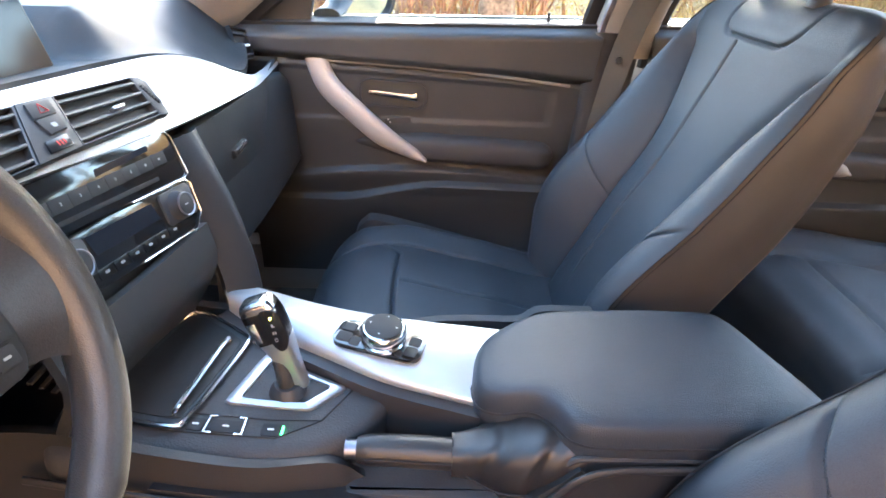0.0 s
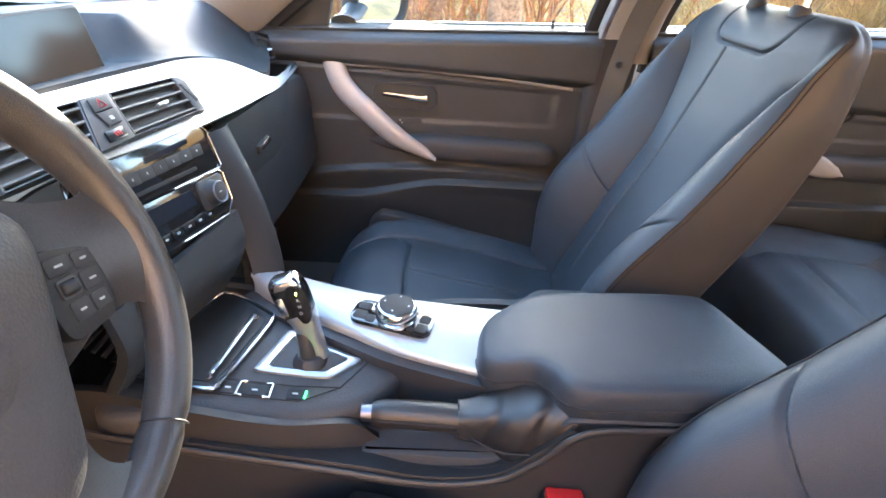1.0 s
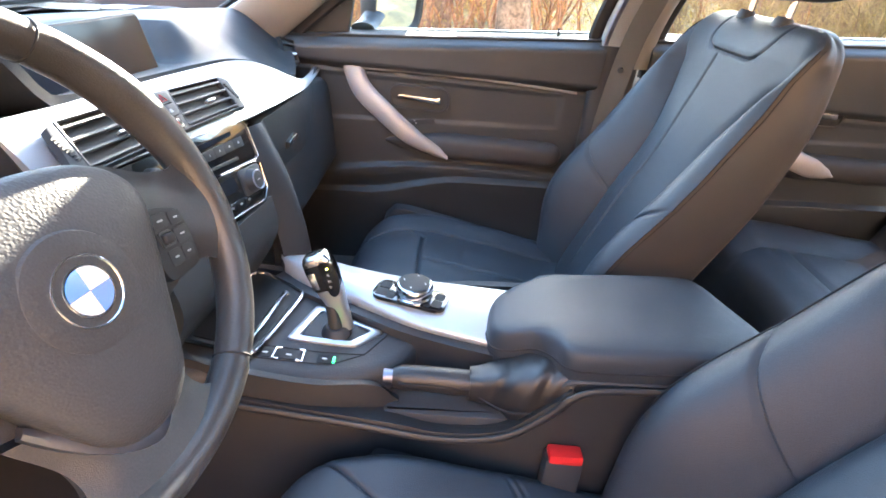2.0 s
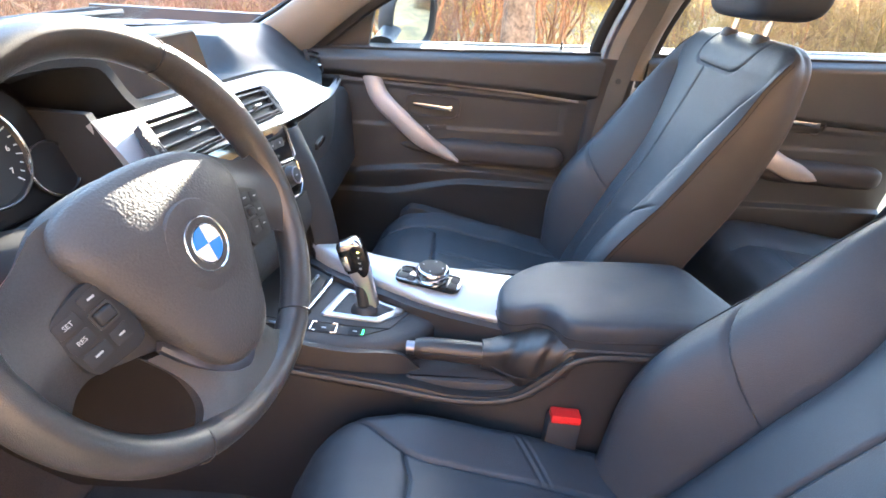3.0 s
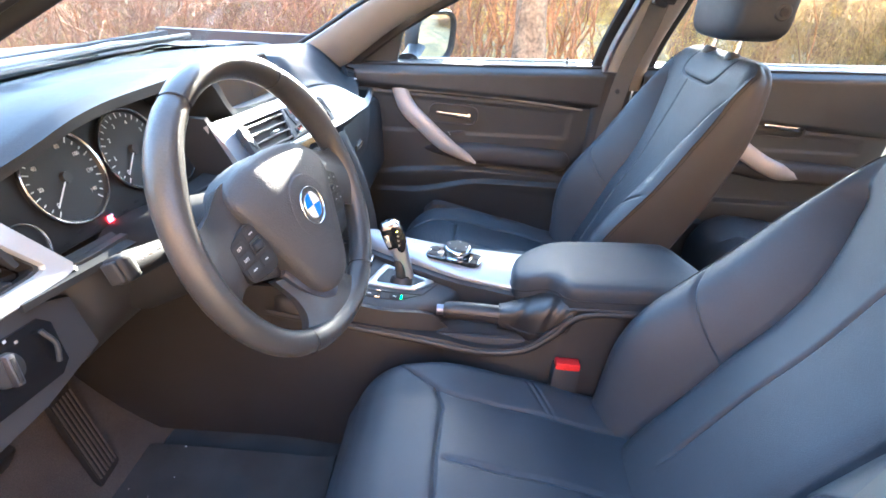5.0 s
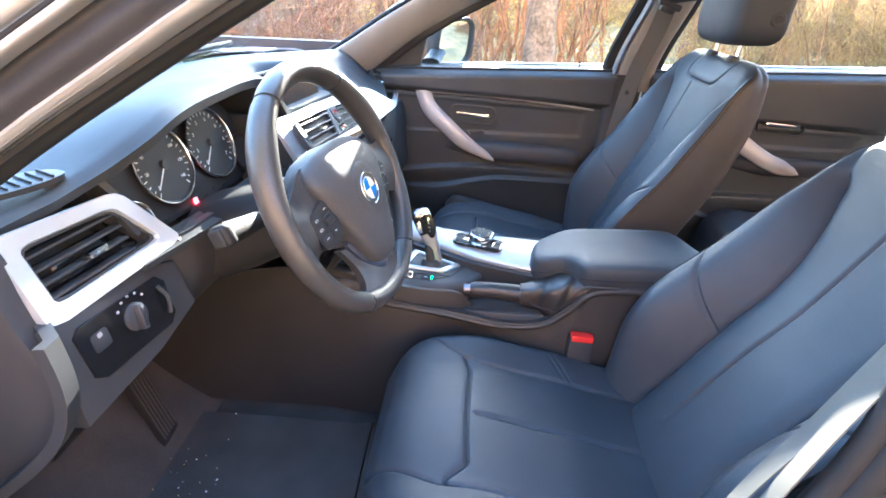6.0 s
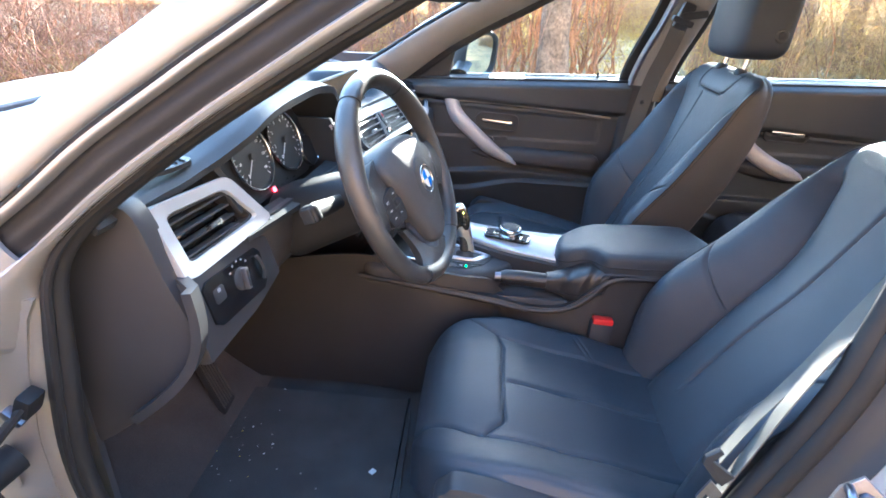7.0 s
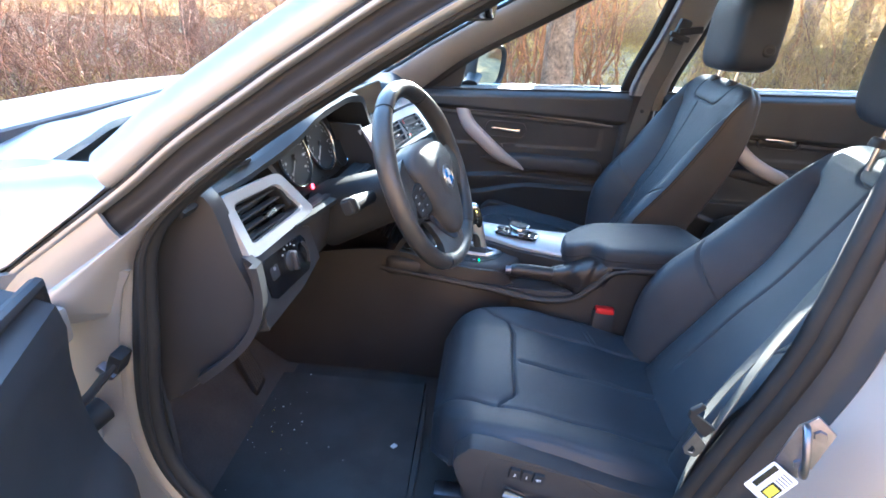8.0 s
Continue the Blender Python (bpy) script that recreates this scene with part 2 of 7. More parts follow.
def smooth01(a, b, v):
    f = min(1, max(0, (v - a) / (b - a)))
    return f * f * (3 - 2 * f)


# ---- seats ----
BACK_Z = (0.36, 0.905, 0.95)
X_MID = [(0.36, 0.215), (0.45, 0.245), (0.56, 0.292), (0.74, 0.378), (0.88, 0.428), (0.96, 0.455)]
BOLSTER = [(0.36, 0.03), (0.45, 0.055), (0.54, 0.095), (0.62, 0.088), (0.73, 0.062), (0.83, 0.038), (0.90, 0.018)]
HALF = [(0.36, 0.215), (0.48, 0.232), (0.62, 0.236), (0.76, 0.232), (0.86, 0.222), (0.91, 0.205)]
X_REAR = [(0.36, 0.335), (0.5, 0.355), (0.57, 0.386), (0.70, 0.452), (0.83, 0.496), (0.91, 0.507)]
VALLEY = [(0.36, 0.13), (0.5, 0.118), (0.70, 0.118), (0.78, 0.135), (0.84, 0.165), (0.872, 0.195)]


def eased(table, s, d):
    """A table's value, averaged over a short stretch so that the surface has no waves."""
    return sum(lerp_table(table, s + d * k / 3) for k in range(-3, 4)) / 7


def round_box(y, z, hy, hz, r):
    qy, qz = abs(y) - hy + r, abs(z) - hz + r
    return math.hypot(max(qy, 0), max(qz, 0)) + min(max(qy, qz), 0) - r


def backrest_ring(s, cy, nf=250):
    """One outline of the backrest: its front with bolsters and seams, its sides and its rear shell."""
    z0, z1, z2 = BACK_Z
    if s < 0.88:
        z, a = z0 + (z1 - z0) * s / 0.88, 0.0
    else:
        a = (s - 0.88) / 0.12 * math.pi / 2
        z = z1 + (z2 - z1) * math.sin(a)
    w, xm, bf, xr, ys = (eased(t, z, 0.05) for t in (HALF, X_MID, BOLSTER, X_REAR, VALLEY))
    shrink = math.cos(a) ** 0.55 if a else 1.0
    w = w * (0.62 + 0.38 * shrink)
    mid = (xm + xr) / 2 + 0.01
    ring = []
    for j in range(nf + 1):
        v = -1 + 2 * j / nf
        y = w * v
        t = (abs(y) - ys) / max(w - ys, 0.04)
        x = xm
        if t > 0:
            x -= bf * math.sin(min(1, t / 0.72) * math.pi / 2) ** 1.4
        x -= 0.012 * (1 - min(1, abs(y) / max(ys, 0.05)) ** 2) * (1 - a)
        x += 0.014 * max(0, (abs(v) - 0.88) / 0.12) ** 2.2
        cut = 0.0
        if z < 0.90:
            cut += 0.0065 * groove(y - 0.022, 0.0030) * smooth01(0.44, 0.5, z) * smooth01(0.89, 0.885, z)
        cut += 0.0085 * groove(abs(y) - ys, 0.0038) * smooth01(0.884, 0.850, z) + 0.010 * groove(abs(y) - ys, 0.016) * smooth01(0.884, 0.850, z)
        if t > 0:
            cut += 0.0065 * groove((z - (0.575 + 0.17 * t - 0.05 * t * t)) * 0.8, 0.0028) * (1 - 0.8 * smooth01(0.80, 0.98, t))
        cut += 0.006 * groove(round_box(y + 0.008, z - 0.968, 0.098, 0.074, 0.036), 0.0028)
        x += cut
        x = mid + (x - mid) * (shrink if a else 1.0)
        ring.append(Vector((x, cy + y, z)))
    front_x = ring[-1].x
    rear = mid + (xr - mid) * (shrink if a else 1.0)
    side = []
    for k in range(1, 13):
        f = k / 13
        side.append((front_x + (rear - 0.018 - front_x) * f, w * (1 + 0.012 * math.sin(f * math.pi) - 0.07 * f * f)))
    for k in range(7):
        b = k / 6 * math.pi / 2
        side.append((rear - 0.018 + 0.018 * math.sin(b), w * 0.93 - 0.018 + 0.018 * math.cos(b)))
    ring += [Vector((x, cy + y, z)) for x, y in side]
    ring += [Vector((x, cy - y, z)) for x, y in reversed(side)]
    return ring


C_HALF = [(-0.25, 0.120), (-0.236, 0.168), (-0.212, 0.206), (-0.175, 0.233), (-0.1, 0.247), (0.3, 0.252)]
C_TOP = [(-0.25, 0.375), (-0.238, 0.408), (-0.212, 0.433), (-0.17, 0.447), (-0.085, 0.447), (0.05, 0.420), (0.2, 0.385), (0.3, 0.37)]
C_BOL = [(-0.25, 0.0), (-0.15, 0.012), (0.0, 0.016), (0.3, 0.012)]


def cushion_ring(x, cy, nt=190):
    out = -1 if cy < 0 else 1
    w, zt, hb = (eased(t, x, 0.016) for t in (C_HALF, C_TOP, C_BOL))
    ring = []
    for j in range(nt + 1):
        v = -1 + 2 * j / nt
        y = w * v
        seam = 0.140 - 0.030 * smooth01(-0.12, -0.225, x) if y * out > 0 else 0.140 + 0.072 * smooth01(-0.06, -0.215, x)
        z = zt + hb * smooth01(0.48, 0.82, abs(v)) - 0.060 * max(0, (abs(v) - 0.80) / 0.20) ** 2.2
        z += 0.008 * (1 - min(1, abs(y) / seam) ** 2)
        cut = 0.006 * groove(abs(y) - seam, 0.003)
        if abs(y) < seam:
            turn = (0.034 if y * out > 0 else 0.014) * smooth01(0.70, 1.0, abs(y) / seam)
            cut += 0.0055 * groove(x + 0.085 + 0.006 * (1 - (y / seam) ** 2) + turn, 0.003)
            z += 0.005 * smooth01(-0.082 - turn, -0.105 - turn, x) * (1 - (y / seam) ** 4)
        if x > -0.09:
            cut += 0.005 * groove(y, 0.0045) * smooth01(-0.085, -0.075, x)
        if y * out < 0 and abs(y) > seam:
            for c in (0.035, 0.047):
                cut += 0.0022 * groove(x - c - 0.55 * (w - abs(y)), 0.0024)
        if y * out > 0 and abs(v) > 0.8:
            # soft creases along the worn outer bolster
            for c in (0.865, 0.905, 0.945):
                cut += 0.0016 * groove(abs(v) - c - 0.010 * math.sin(x * 23 + c * 50), 0.009) * smooth01(-0.23, -0.12, x) * (1 - smooth01(0.04, 0.15, x))
        ring.append(Vector((x, cy + y, z - cut)))
    zs = ring[-1].z
    zb = min(zs - 0.012, 0.335 + 0.06 * smooth01(-0.14, -0.235, x))
    for k in range(1, 9):
        f = k / 8
        ring.append(Vector((x, cy + w + 0.006 * math.sin(f * math.pi), zs + (zb - zs) * f)))
    for k in range(1, 8):
        ring.append(Vector((x, cy + w - 2 * w * k / 8, zb)))
    for k in range(8, 0, -1):
        f = k / 8
        ring.append(Vector((x, cy - w - 0.006 * math.sin(f * math.pi), zs + (zb - zs) * f)))
    return ring


def headrest(cy, seat, lean):
    rings = []
    for i in range(26):
        f = i / 25
        a = f * math.pi
        z = 1.085 - 0.105 * math.cos(a) * (abs(math.cos(a)) ** -0.35 if abs(math.cos(a)) > 0.02 else 1)
        k = max(0.04, math.sin(a)) ** 0.32
        hx, hy, xc = 0.062 * k, 0.128 * k * (1 - 0.06 * f), 0.478 + 0.03 * f
        ring = []
        for j in range(48):
            t = 2 * math.pi * j / 48
            c, s = math.cos(t), math.sin(t)
            e = 0.34
            px = hx * math.copysign(abs(c) ** e, c)
            py = hy * math.copysign(abs(s) ** e, s)
            px -= 0.018 * (px < 0) * (1 - (py / max(hy, 1e-4)) ** 2) * 0.5
            ring.append(Vector((xc + px + (0.010 * smooth01(1.05, 0.99, z) if px > 0 else 0), cy + py, z)))
        rings.append(ring)
    h = part("headrest", transformed(loft(rings), lean), LEATHER, seat, "black leather headrest")
    for dy in (-0.062, 0.062):
        part("headrest_post", transformed(tube([(0.468, cy + dy, 0.90), (0.474, cy + dy, 0.95), (0.482, cy + dy, 1.02)], 0.006, n=12), lean), CHROME, seat, "chrome headrest post")
        part("post_collar", lathe([(0.001, 0.006), (0.012, 0.006), (0.015, 0.0), (0.015, -0.01), (0.001, -0.01)], lean @ pose(0.470, cy + dy, 0.951, 0, 12, 0), 20), PLASTIC, seat)
    side = lean @ axes((0.515, cy - 0.121, 1.04), (1, 0, 0), (0, 0, 1))
    part("hinge_cap", lathe([(0.001, 0.004), (0.014, 0.004), (0.017, 0.001), (0.017, -0.012), (0.001, -0.012)], side, 24), PLASTIC, h)
    part("button", lathe([(0.001, 0.006), (0.008, 0.006), (0.009, 0.003), (0.009, -0.004), (0.001, -0.004)], side, 20), GREY_KEY, h)


def front_seat(cy, label, controls, recline):
    seat = thing("front_seat", label, "car seat", (0.05, cy, 0.20), "front seats")
    lean = Matrix.Translation((0.2, 0, 0.45)) @ Matrix.Rotation(radians(recline), 4, "Y") @ Matrix.Translation((-0.2, 0, -0.45))
    part("cushion", loft([cushion_ring(-0.243 + 0.543 * (i / 240), cy) for i in range(241)]), LEATHER, seat)
    rings = [backrest_ring(i / 260, cy) for i in range(261)]
    part("backrest", transformed(loft([r[:251] for r in rings], closed=False, cap=False), lean), LEATHER, seat)
    part("back_shell", transformed(loft([r[250:] + r[:1] for r in rings], closed=False, cap=False), lean), SEATBACK, seat, "dark vinyl sides and rear of the backrest")
    headrest(cy, seat, Matrix.Translation((0.025, 0, -0.02)) if recline else lean)
    # double stitched piping along the two edges of the backrest
    for sgn in (-1, 1):
        for off, thick in ((0.001, 0.0013), (0.009, 0.0008)):
            line = []
            for i in range(60):
                ring = backrest_ring(0.06 + 0.86 * i / 59, cy, 40)
                p = ring[40] if sgn > 0 else ring[0]
                line.append(lean @ (p + Vector((off - 0.002, sgn * 0.0008, 0))))
            part("piping", tube(line, thick, n=6), THREAD, seat, "dark stitched piping")
    # lower side valances, base and runners
    for sgn in (-1, 1):
        y = cy + sgn * 0.254
        prof = [(-0.194, 0.410), (-0.178, 0.450), (-0.13, 0.457), (0.10, 0.398), (0.27, 0.357), (0.30, 0.325), (0.29, 0.28), (0.10, 0.265), (-0.07, 0.265), (-0.15, 0.32)]
        inboard = sgn * cy < 0
        o = [(p.x, p.y) for p in catmull([(a * (0.7 if inboard and a < 0 else 1), b - (0.045 if inboard else 0), 0) for a, b in prof], 50, True)]
        m = axes((0, y, 0), (1, 0, 0), (0, 0, 1)) if sgn < 0 else axes((0, y, 0), (1, 0, 0), (0, 0, 1)) @ pose(0, 0, 0.03)
        v = part("side_valance", slab(o, 0.034, at(m, 0, 0, 0.008 if sgn < 0 else 0.0), 0.008), PLASTIC, seat)
        if controls and sgn < 0:
            f = at(axes((-0.045, y - 0.0095, 0.386), (1, 0, -0.18), (0, 0, 1)), 0, 0)
            part("control_panel", slab([(-0.095, -0.05), (-0.1, 0.03), (-0.085, 0.045), (0.05, 0.045), (0.10, 0.02), (0.10, -0.05)], 0.006, f, 0.003), PLASTIC, v)
            for k, txt in enumerate(("2", "1", "SET")):
                q = at(f, -0.052 + 0.020 * k, 0.026, 0.007)
                key = part("memory_key", slab(rounded(0.0175, 0.020, 0.002), 0.007, q, 0.0015), GREY_KEY, v)
                lettering(txt, 0.009 if k < 2 else 0.0055, at(q, 0, 0, 0.0004), WHITE, key)
            part("seat_switch", transformed(box((0.036, 0.016, 0.014), 0.004), at(f, -0.045, -0.012, 0.012, -8)), CHROME, v, "bright seat adjustment switch")
            part("seat_switch", transformed(box((0.034, 0.016, 0.014), 0.004), at(f, 0.008, -0.018, 0.012, 14)), CHROME, v, "bright seat adjustment switch")
    part("seat_base", box((0.46, 0.44, 0.07), 0.015, pose(0.05, cy, 0.315)), PLASTIC, seat)
    for sgn in (-1, 1):
        part("runner", box((0.56, 0.035, 0.085), 0.006, pose(0.05, cy + sgn * 0.19, 0.2425)), STEEL, seat)
    return seat


DRIVER_Y, PASSENGER_Y = -0.382, 0.343
front_seat(DRIVER_Y, "black leather driver seat with seams and switches low on its side", True, 8.5)
front_seat(PASSENGER_Y, "black leather front passenger seat with stitched edges", False, 0.0)


def rear_bench():
    bench = thing("rear_seat", "dark leather rear bench seat behind the front seats", "car seat", (0.95, 0, 0.20))
    for cy in (-0.36, 0.36):
        rings = []
        for i in range(40):
            x = 0.66 + 0.50 * i / 39
            zt = lerp_table([(0.66, 0.36), (0.68, 0.405), (0.74, 0.43), (1.16, 0.38)], x)
            ring = []
            for j in range(41):
                v = -1 + j / 20
                z = zt + 0.02 * smooth01(0.5, 0.9, abs(v)) - 0.05 * max(0, (abs(v) - 0.86) / 0.14) ** 2
                z -= 0.006 * groove((abs(v) - 0.55) * 0.33, 0.006) + (0.006 * groove(x - 0.80, 0.006) if abs(v) < 0.55 else 0)
                ring.append((x, cy + 0.33 * v, z))
            ring += [(x, cy + 0.33, 0.22), (x, cy - 0.33, 0.22)]
            rings.append(ring)
        part("cushion", loft(rings), LEATHER, bench)
        rings = []
        for i in range(40):
            f = i / 39
            z = 0.36 + 0.55 * f
            xf = 1.10 + 0.22 * f + 0.06 * max(0, f - 0.86) / 0.14
            ring = []
            for j in range(41):
                v = -1 + j / 20
                x = xf - 0.03 * smooth01(0.5, 0.9, abs(v)) + 0.05 * max(0, (abs(v) - 0.86) / 0.14) ** 2 + 0.006 * groove((abs(v) - 0.55) * 0.33, 0.006)
                ring.append((x, cy + 0.33 * v, z))
            ring += [(1.45, cy + 0.33, z), (1.45, cy - 0.33, z)]
            rings.append(ring)
        part("backrest", loft(rings), LEATHER, bench)
    part("base", box((0.46, 1.28, 0.20), 0.02, pose(0.93, 0, 0.30)), CARPET, bench)


rear_bench()


# ---- steering wheel ----
def frame_ring(w, h, t, depth, r, skew=0.0):
    """A rectangular rim with rounded corners, open in the middle."""
    def sk(p):
        return (p[0] + skew * p[1] / h, p[1])
    outer = [sk(p) for p in rounded(w, h, r)]
    inner = [sk(p) for p in rounded(w - t, h - t, max(r - t / 2, 0.002))]
    rings = [[(x, y, -depth) for x, y in outer], [(x, y, -0.002) for x, y in outer], [(x * 0.99, y * 0.985, 0.001) for x, y in outer],
             [(x, y, 0.001) for x, y in inner], [(x, y, -0.003) for x, y in inner], [(x, y, -depth) for x, y in inner]]
    return loft(rings, cap=False, loop=True)


def steering_wheel():
    c = Vector((-0.2775, -0.3793, 0.835))
    yaw, rake = radians(10.5), radians(23.3)
    face_x, face_y = math.cos(yaw), -math.sin(yaw)
    m = axes(c, (math.sin(yaw), math.cos(yaw), 0), (-math.sin(rake) * face_x, -math.sin(rake) * face_y, math.cos(rake))) @ Matrix.Scale(0.92, 4)
    w = thing("steering_wheel", "black leather three-spoke steering wheel with worn rim and round emblem", "steering wheel", c)
    R = 0.1735
    rim = []
    n = 120
    for i in range(n):
        t = 2 * math.pi * i / n
        rr = R - 0.005 * math.exp(-((t - 1.5 * math.pi) / 0.5) ** 2)
        rim.append(m @ Vector((rr * math.cos(t), rr * math.sin(t), 0)))
    # grip bulges at the ten-to-two places
    rings = []
    nz = m.to_3x3() @ Vector((0, 0, 1))
    for i in range(n):
        t = 2 * math.pi * i / n
        e = (rim[i] - c).normalized()
        k = 1 + 0.14 * (math.exp(-((t - 0.55) / 0.28) ** 2) + math.exp(-((t - (math.pi - 0.55)) / 0.28) ** 2))
        seam = 1 - 0.10 * sum(groove(min(abs(t - a), 2 * math.pi - abs(t - a)), 0.03) for a in (radians(58), radians(122), radians(242), radians(306)))
        rings.append([rim[i] + (e * 0.0145 * math.cos(a) + nz * 0.0175 * math.sin(a)) * k * seam for a in (2 * math.pi * j / 20 for j in range(20))])
    part("rim", loft(rings, loop=True), LEATHER_OLD, w, "worn black leather rim")
    for a in (58, 122, 242, 306):
        t = radians(a)
        e = Vector((math.cos(t), math.sin(t), 0))
        o = m @ (e * R)
        ring = [o + (m.to_3x3() @ (e * 0.0150 * math.cos(b) + Vector((0, 0, 0.0180 * math.sin(b))))) for b in (2 * math.pi * j / 24 for j in range(24))]
        part("rim_stitch", tube(ring, 0.0009, n=5, loop=True), THREAD, w)
    # airbag cover: a rounded shield, domed, that stands proud of the spokes
    half = [(0.0, 0.070), (0.040, 0.067), (0.070, 0.060), (0.091, 0.046), (0.0965, 0.024), (0.080, -0.018), (0.067, -0.045), (0.0515, -0.078), (0.038, -0.104), (0.021, -0.118)]
    shield = catmull([(x, y, 0) for x, y in half] + [(0.0, -0.122, 0)] + [(-x, y, 0) for x, y in half[:0:-1]], 96, True)
    rings = []
    for k, z in ((0.97, -0.020), (0.985, 0.006), (1.0, 0.012), (1.0, 0.017), (0.985, 0.0215), (0.95, 0.0255), (0.88, 0.029), (0.75, 0.032), (0.55, 0.0345), (0.3, 0.0355), (0.05, 0.036)):
        rings.append([m @ Vector((p.x * k, (p.y + 0.011) * k - 0.011, z - 0.012 * smooth01(0.01, 0.07, p.y * k) - 0.10 * max(0, abs(p.x * k) - 0.045))) for p in shield])
    part("airbag_cover", loft(rings), GRAINED, w, "grained black airbag cover", sharp=60)
    part("hub", lathe([(0.001, 0.0), (0.055, 0.0), (0.06, -0.02), (0.05, -0.06), (0.001, -0.06)], m @ pose(0, -0.005, -0.022), 32), PLASTIC, w)
    # emblem
    em = m @ pose(0, -0.011, 0.0362)
    part("emblem_dish", lathe([(0.0242, 0.0011), (0.029, 0.0009), (0.035, 0.0002), (0.0395, -0.0012), (0.041, -0.004), (0.0242, -0.004)], em, 56), GRAINED, w)
    e = part("emblem", lathe([(0.001, 0.0012), (0.0165, 0.0012), (0.0170, 0.0002), (0.0240, 0.0002), (0.0245, -0.004), (0.001, -0.004)], em, 48), GLOSS, w, "round emblem with blue and white quarters")
    for ring_r in (0.0168, 0.0236):
        part("emblem_ring", tube([em @ Vector((ring_r * math.cos(t), ring_r * math.sin(t), 0.001)) for t in (2 * math.pi * j / 48 for j in range(48))], 0.0009, n=6, loop=True), CHROME, e)
    for q in range(4):
        arc = [(0.0002 * math.cos(radians(90 * q + 45)), 0.0002 * math.sin(radians(90 * q + 45)))] + [(0.0158 * math.cos(radians(90 * q + 90 * j / 12)), 0.0158 * math.sin(radians(90 * q + 90 * j / 12))) for j in range(13)]
        part("emblem_quarter", slab(arc, 0.0006, at(em, 0, 0, 0.0022)), WHITE if q % 2 == 0 else BLUE, e)
    # two wide level spokes, leather where they meet the rim, and a lower one
    for s in (-1, 1):
        lines = [[(s * 0.060, 0.058, -0.010), (s * 0.092, 0.054, -0.004), (s * 0.124, 0.036, -0.002), (s * 0.152, 0.030, 0.002), (s * 0.170, 0.052, 0.002)],
                 [(s * 0.060, 0.020, 0.004), (s * 0.095, 0.016, 0.006), (s * 0.130, 0.006, 0.007), (s * 0.152, 0.0, 0.009), (s * 0.174, 0.004, 0.012)],
                 [(s * 0.056, -0.026, 0.004), (s * 0.090, -0.026, 0.006), (s * 0.128, -0.026, 0.007), (s * 0.150, -0.030, 0.009), (s * 0.172, -0.036, 0.012)],
                 [(s * 0.050, -0.072, -0.010), (s * 0.086, -0.060, -0.004), (s * 0.120, -0.050, -0.002), (s * 0.144, -0.058, 0.002), (s * 0.158, -0.084, 0.002)]]
        lines = [[m @ Vector(p) for p in l] for l in lines]
        part("spoke", between(lines if s < 0 else lines[::-1], 26, 20, 0.014), LEATHER_OLD, w, "worn leather spoke")
        pod = m @ pose(s * 0.105, -0.019, 0.0115, 0, s * 9, s * -8) @ Matrix.Scale(0.88, 4)
        out = [(p.x * -s, p.y) for p in catmull([(-0.026, 0.018, 0), (-0.012, 0.027, 0), (0.022, 0.030, 0), (0.030, 0.0, 0), (0.026, -0.034, 0), (-0.004, -0.035, 0), (-0.022, -0.030, 0), (-0.027, -0.010, 0)], 48, True)]
        p = part("key_pod", slab(out, 0.010, pod, 0.002), RUBBER, w, "black panel of steering wheel keys")
        if s > 0:
            keys = [(0.009, 0.0180, 0.024, 0.0145, "", 0), (-0.0140, 0.0165, 0.0195, 0.0140, "", 0), (0.010, 0.0010, 0.019, 0.0150, "", 1), (-0.0135, 0.0000, 0.0215, 0.0160, "", 0), (0.0075, -0.0175, 0.019, 0.0165, "", 0), (-0.0120, -0.0175, 0.0175, 0.0150, "", 0)]
        else:
            keys = [(-0.0140, 0.0145, 0.0220, 0.0140, "SET", 0), (-0.0140, -0.0015, 0.0220, 0.0145, "RES", 0), (-0.0110, -0.0180, 0.0230, 0.0140, "", 0), (0.0115, 0.0030, 0.021, 0.0180, "", 1), (0.0125, 0.0205, 0.021, 0.0120, "", 0), (0.0125, -0.0180, 0.018, 0.0150, "", 0)]
        for kx, ky, kw, kh, txt, roller in keys:
            q = at(pod, kx * -s, ky, 0.0009)
            if roller:
                key = part("thumb_roller", transformed(box((kw * 0.78, kh * 0.62, 0.010), 0.003, seg=3), q), GREY_KEY, p)
                part("roller_cradle", transformed(frame_ring(kw, kh, 0.004, 0.004, 0.003), q), PLASTIC, p)
                continue
            key = part("key", slab(rounded(kw * 0.96, kh * 0.93, 0.0022), 0.006, q, 0.0008), GREY_KEY, p)
            if txt:
                lettering(txt, 0.0056, at(q, 0, 0, 0.0004), INK, key)
            else:
                part("key_mark", slab(rounded(kw * 0.32, 0.0018, 0.0006, 2), 0.0004, at(q, 0, 0, 0.0005)), INK, key)
    low = [[(-0.072, -0.070, -0.008), (-0.056, -0.108, -0.004), (-0.060, -0.134, 0.0), (-0.088, -0.150, 0.002)], [(-0.030, -0.080, 0.004), (-0.026, -0.118, 0.006), (-0.028, -0.142, 0.008), (-0.034, -0.170, 0.010)],
           [(0.030, -0.080, 0.004), (0.026, -0.118, 0.006), (0.028, -0.142, 0.008), (0.034, -0.170, 0.010)], [(0.072, -0.070, -0.008), (0.056, -0.108, -0.004), (0.060, -0.134, 0.0), (0.088, -0.150, 0.002)]]
    part("spoke", between([[m @ Vector(p) for p in l] for l in low], 24, 18, 0.014), LEATHER_OLD, w, "worn leather lower spoke")
    # satin insert that follows the foot of the cover
    rings = []
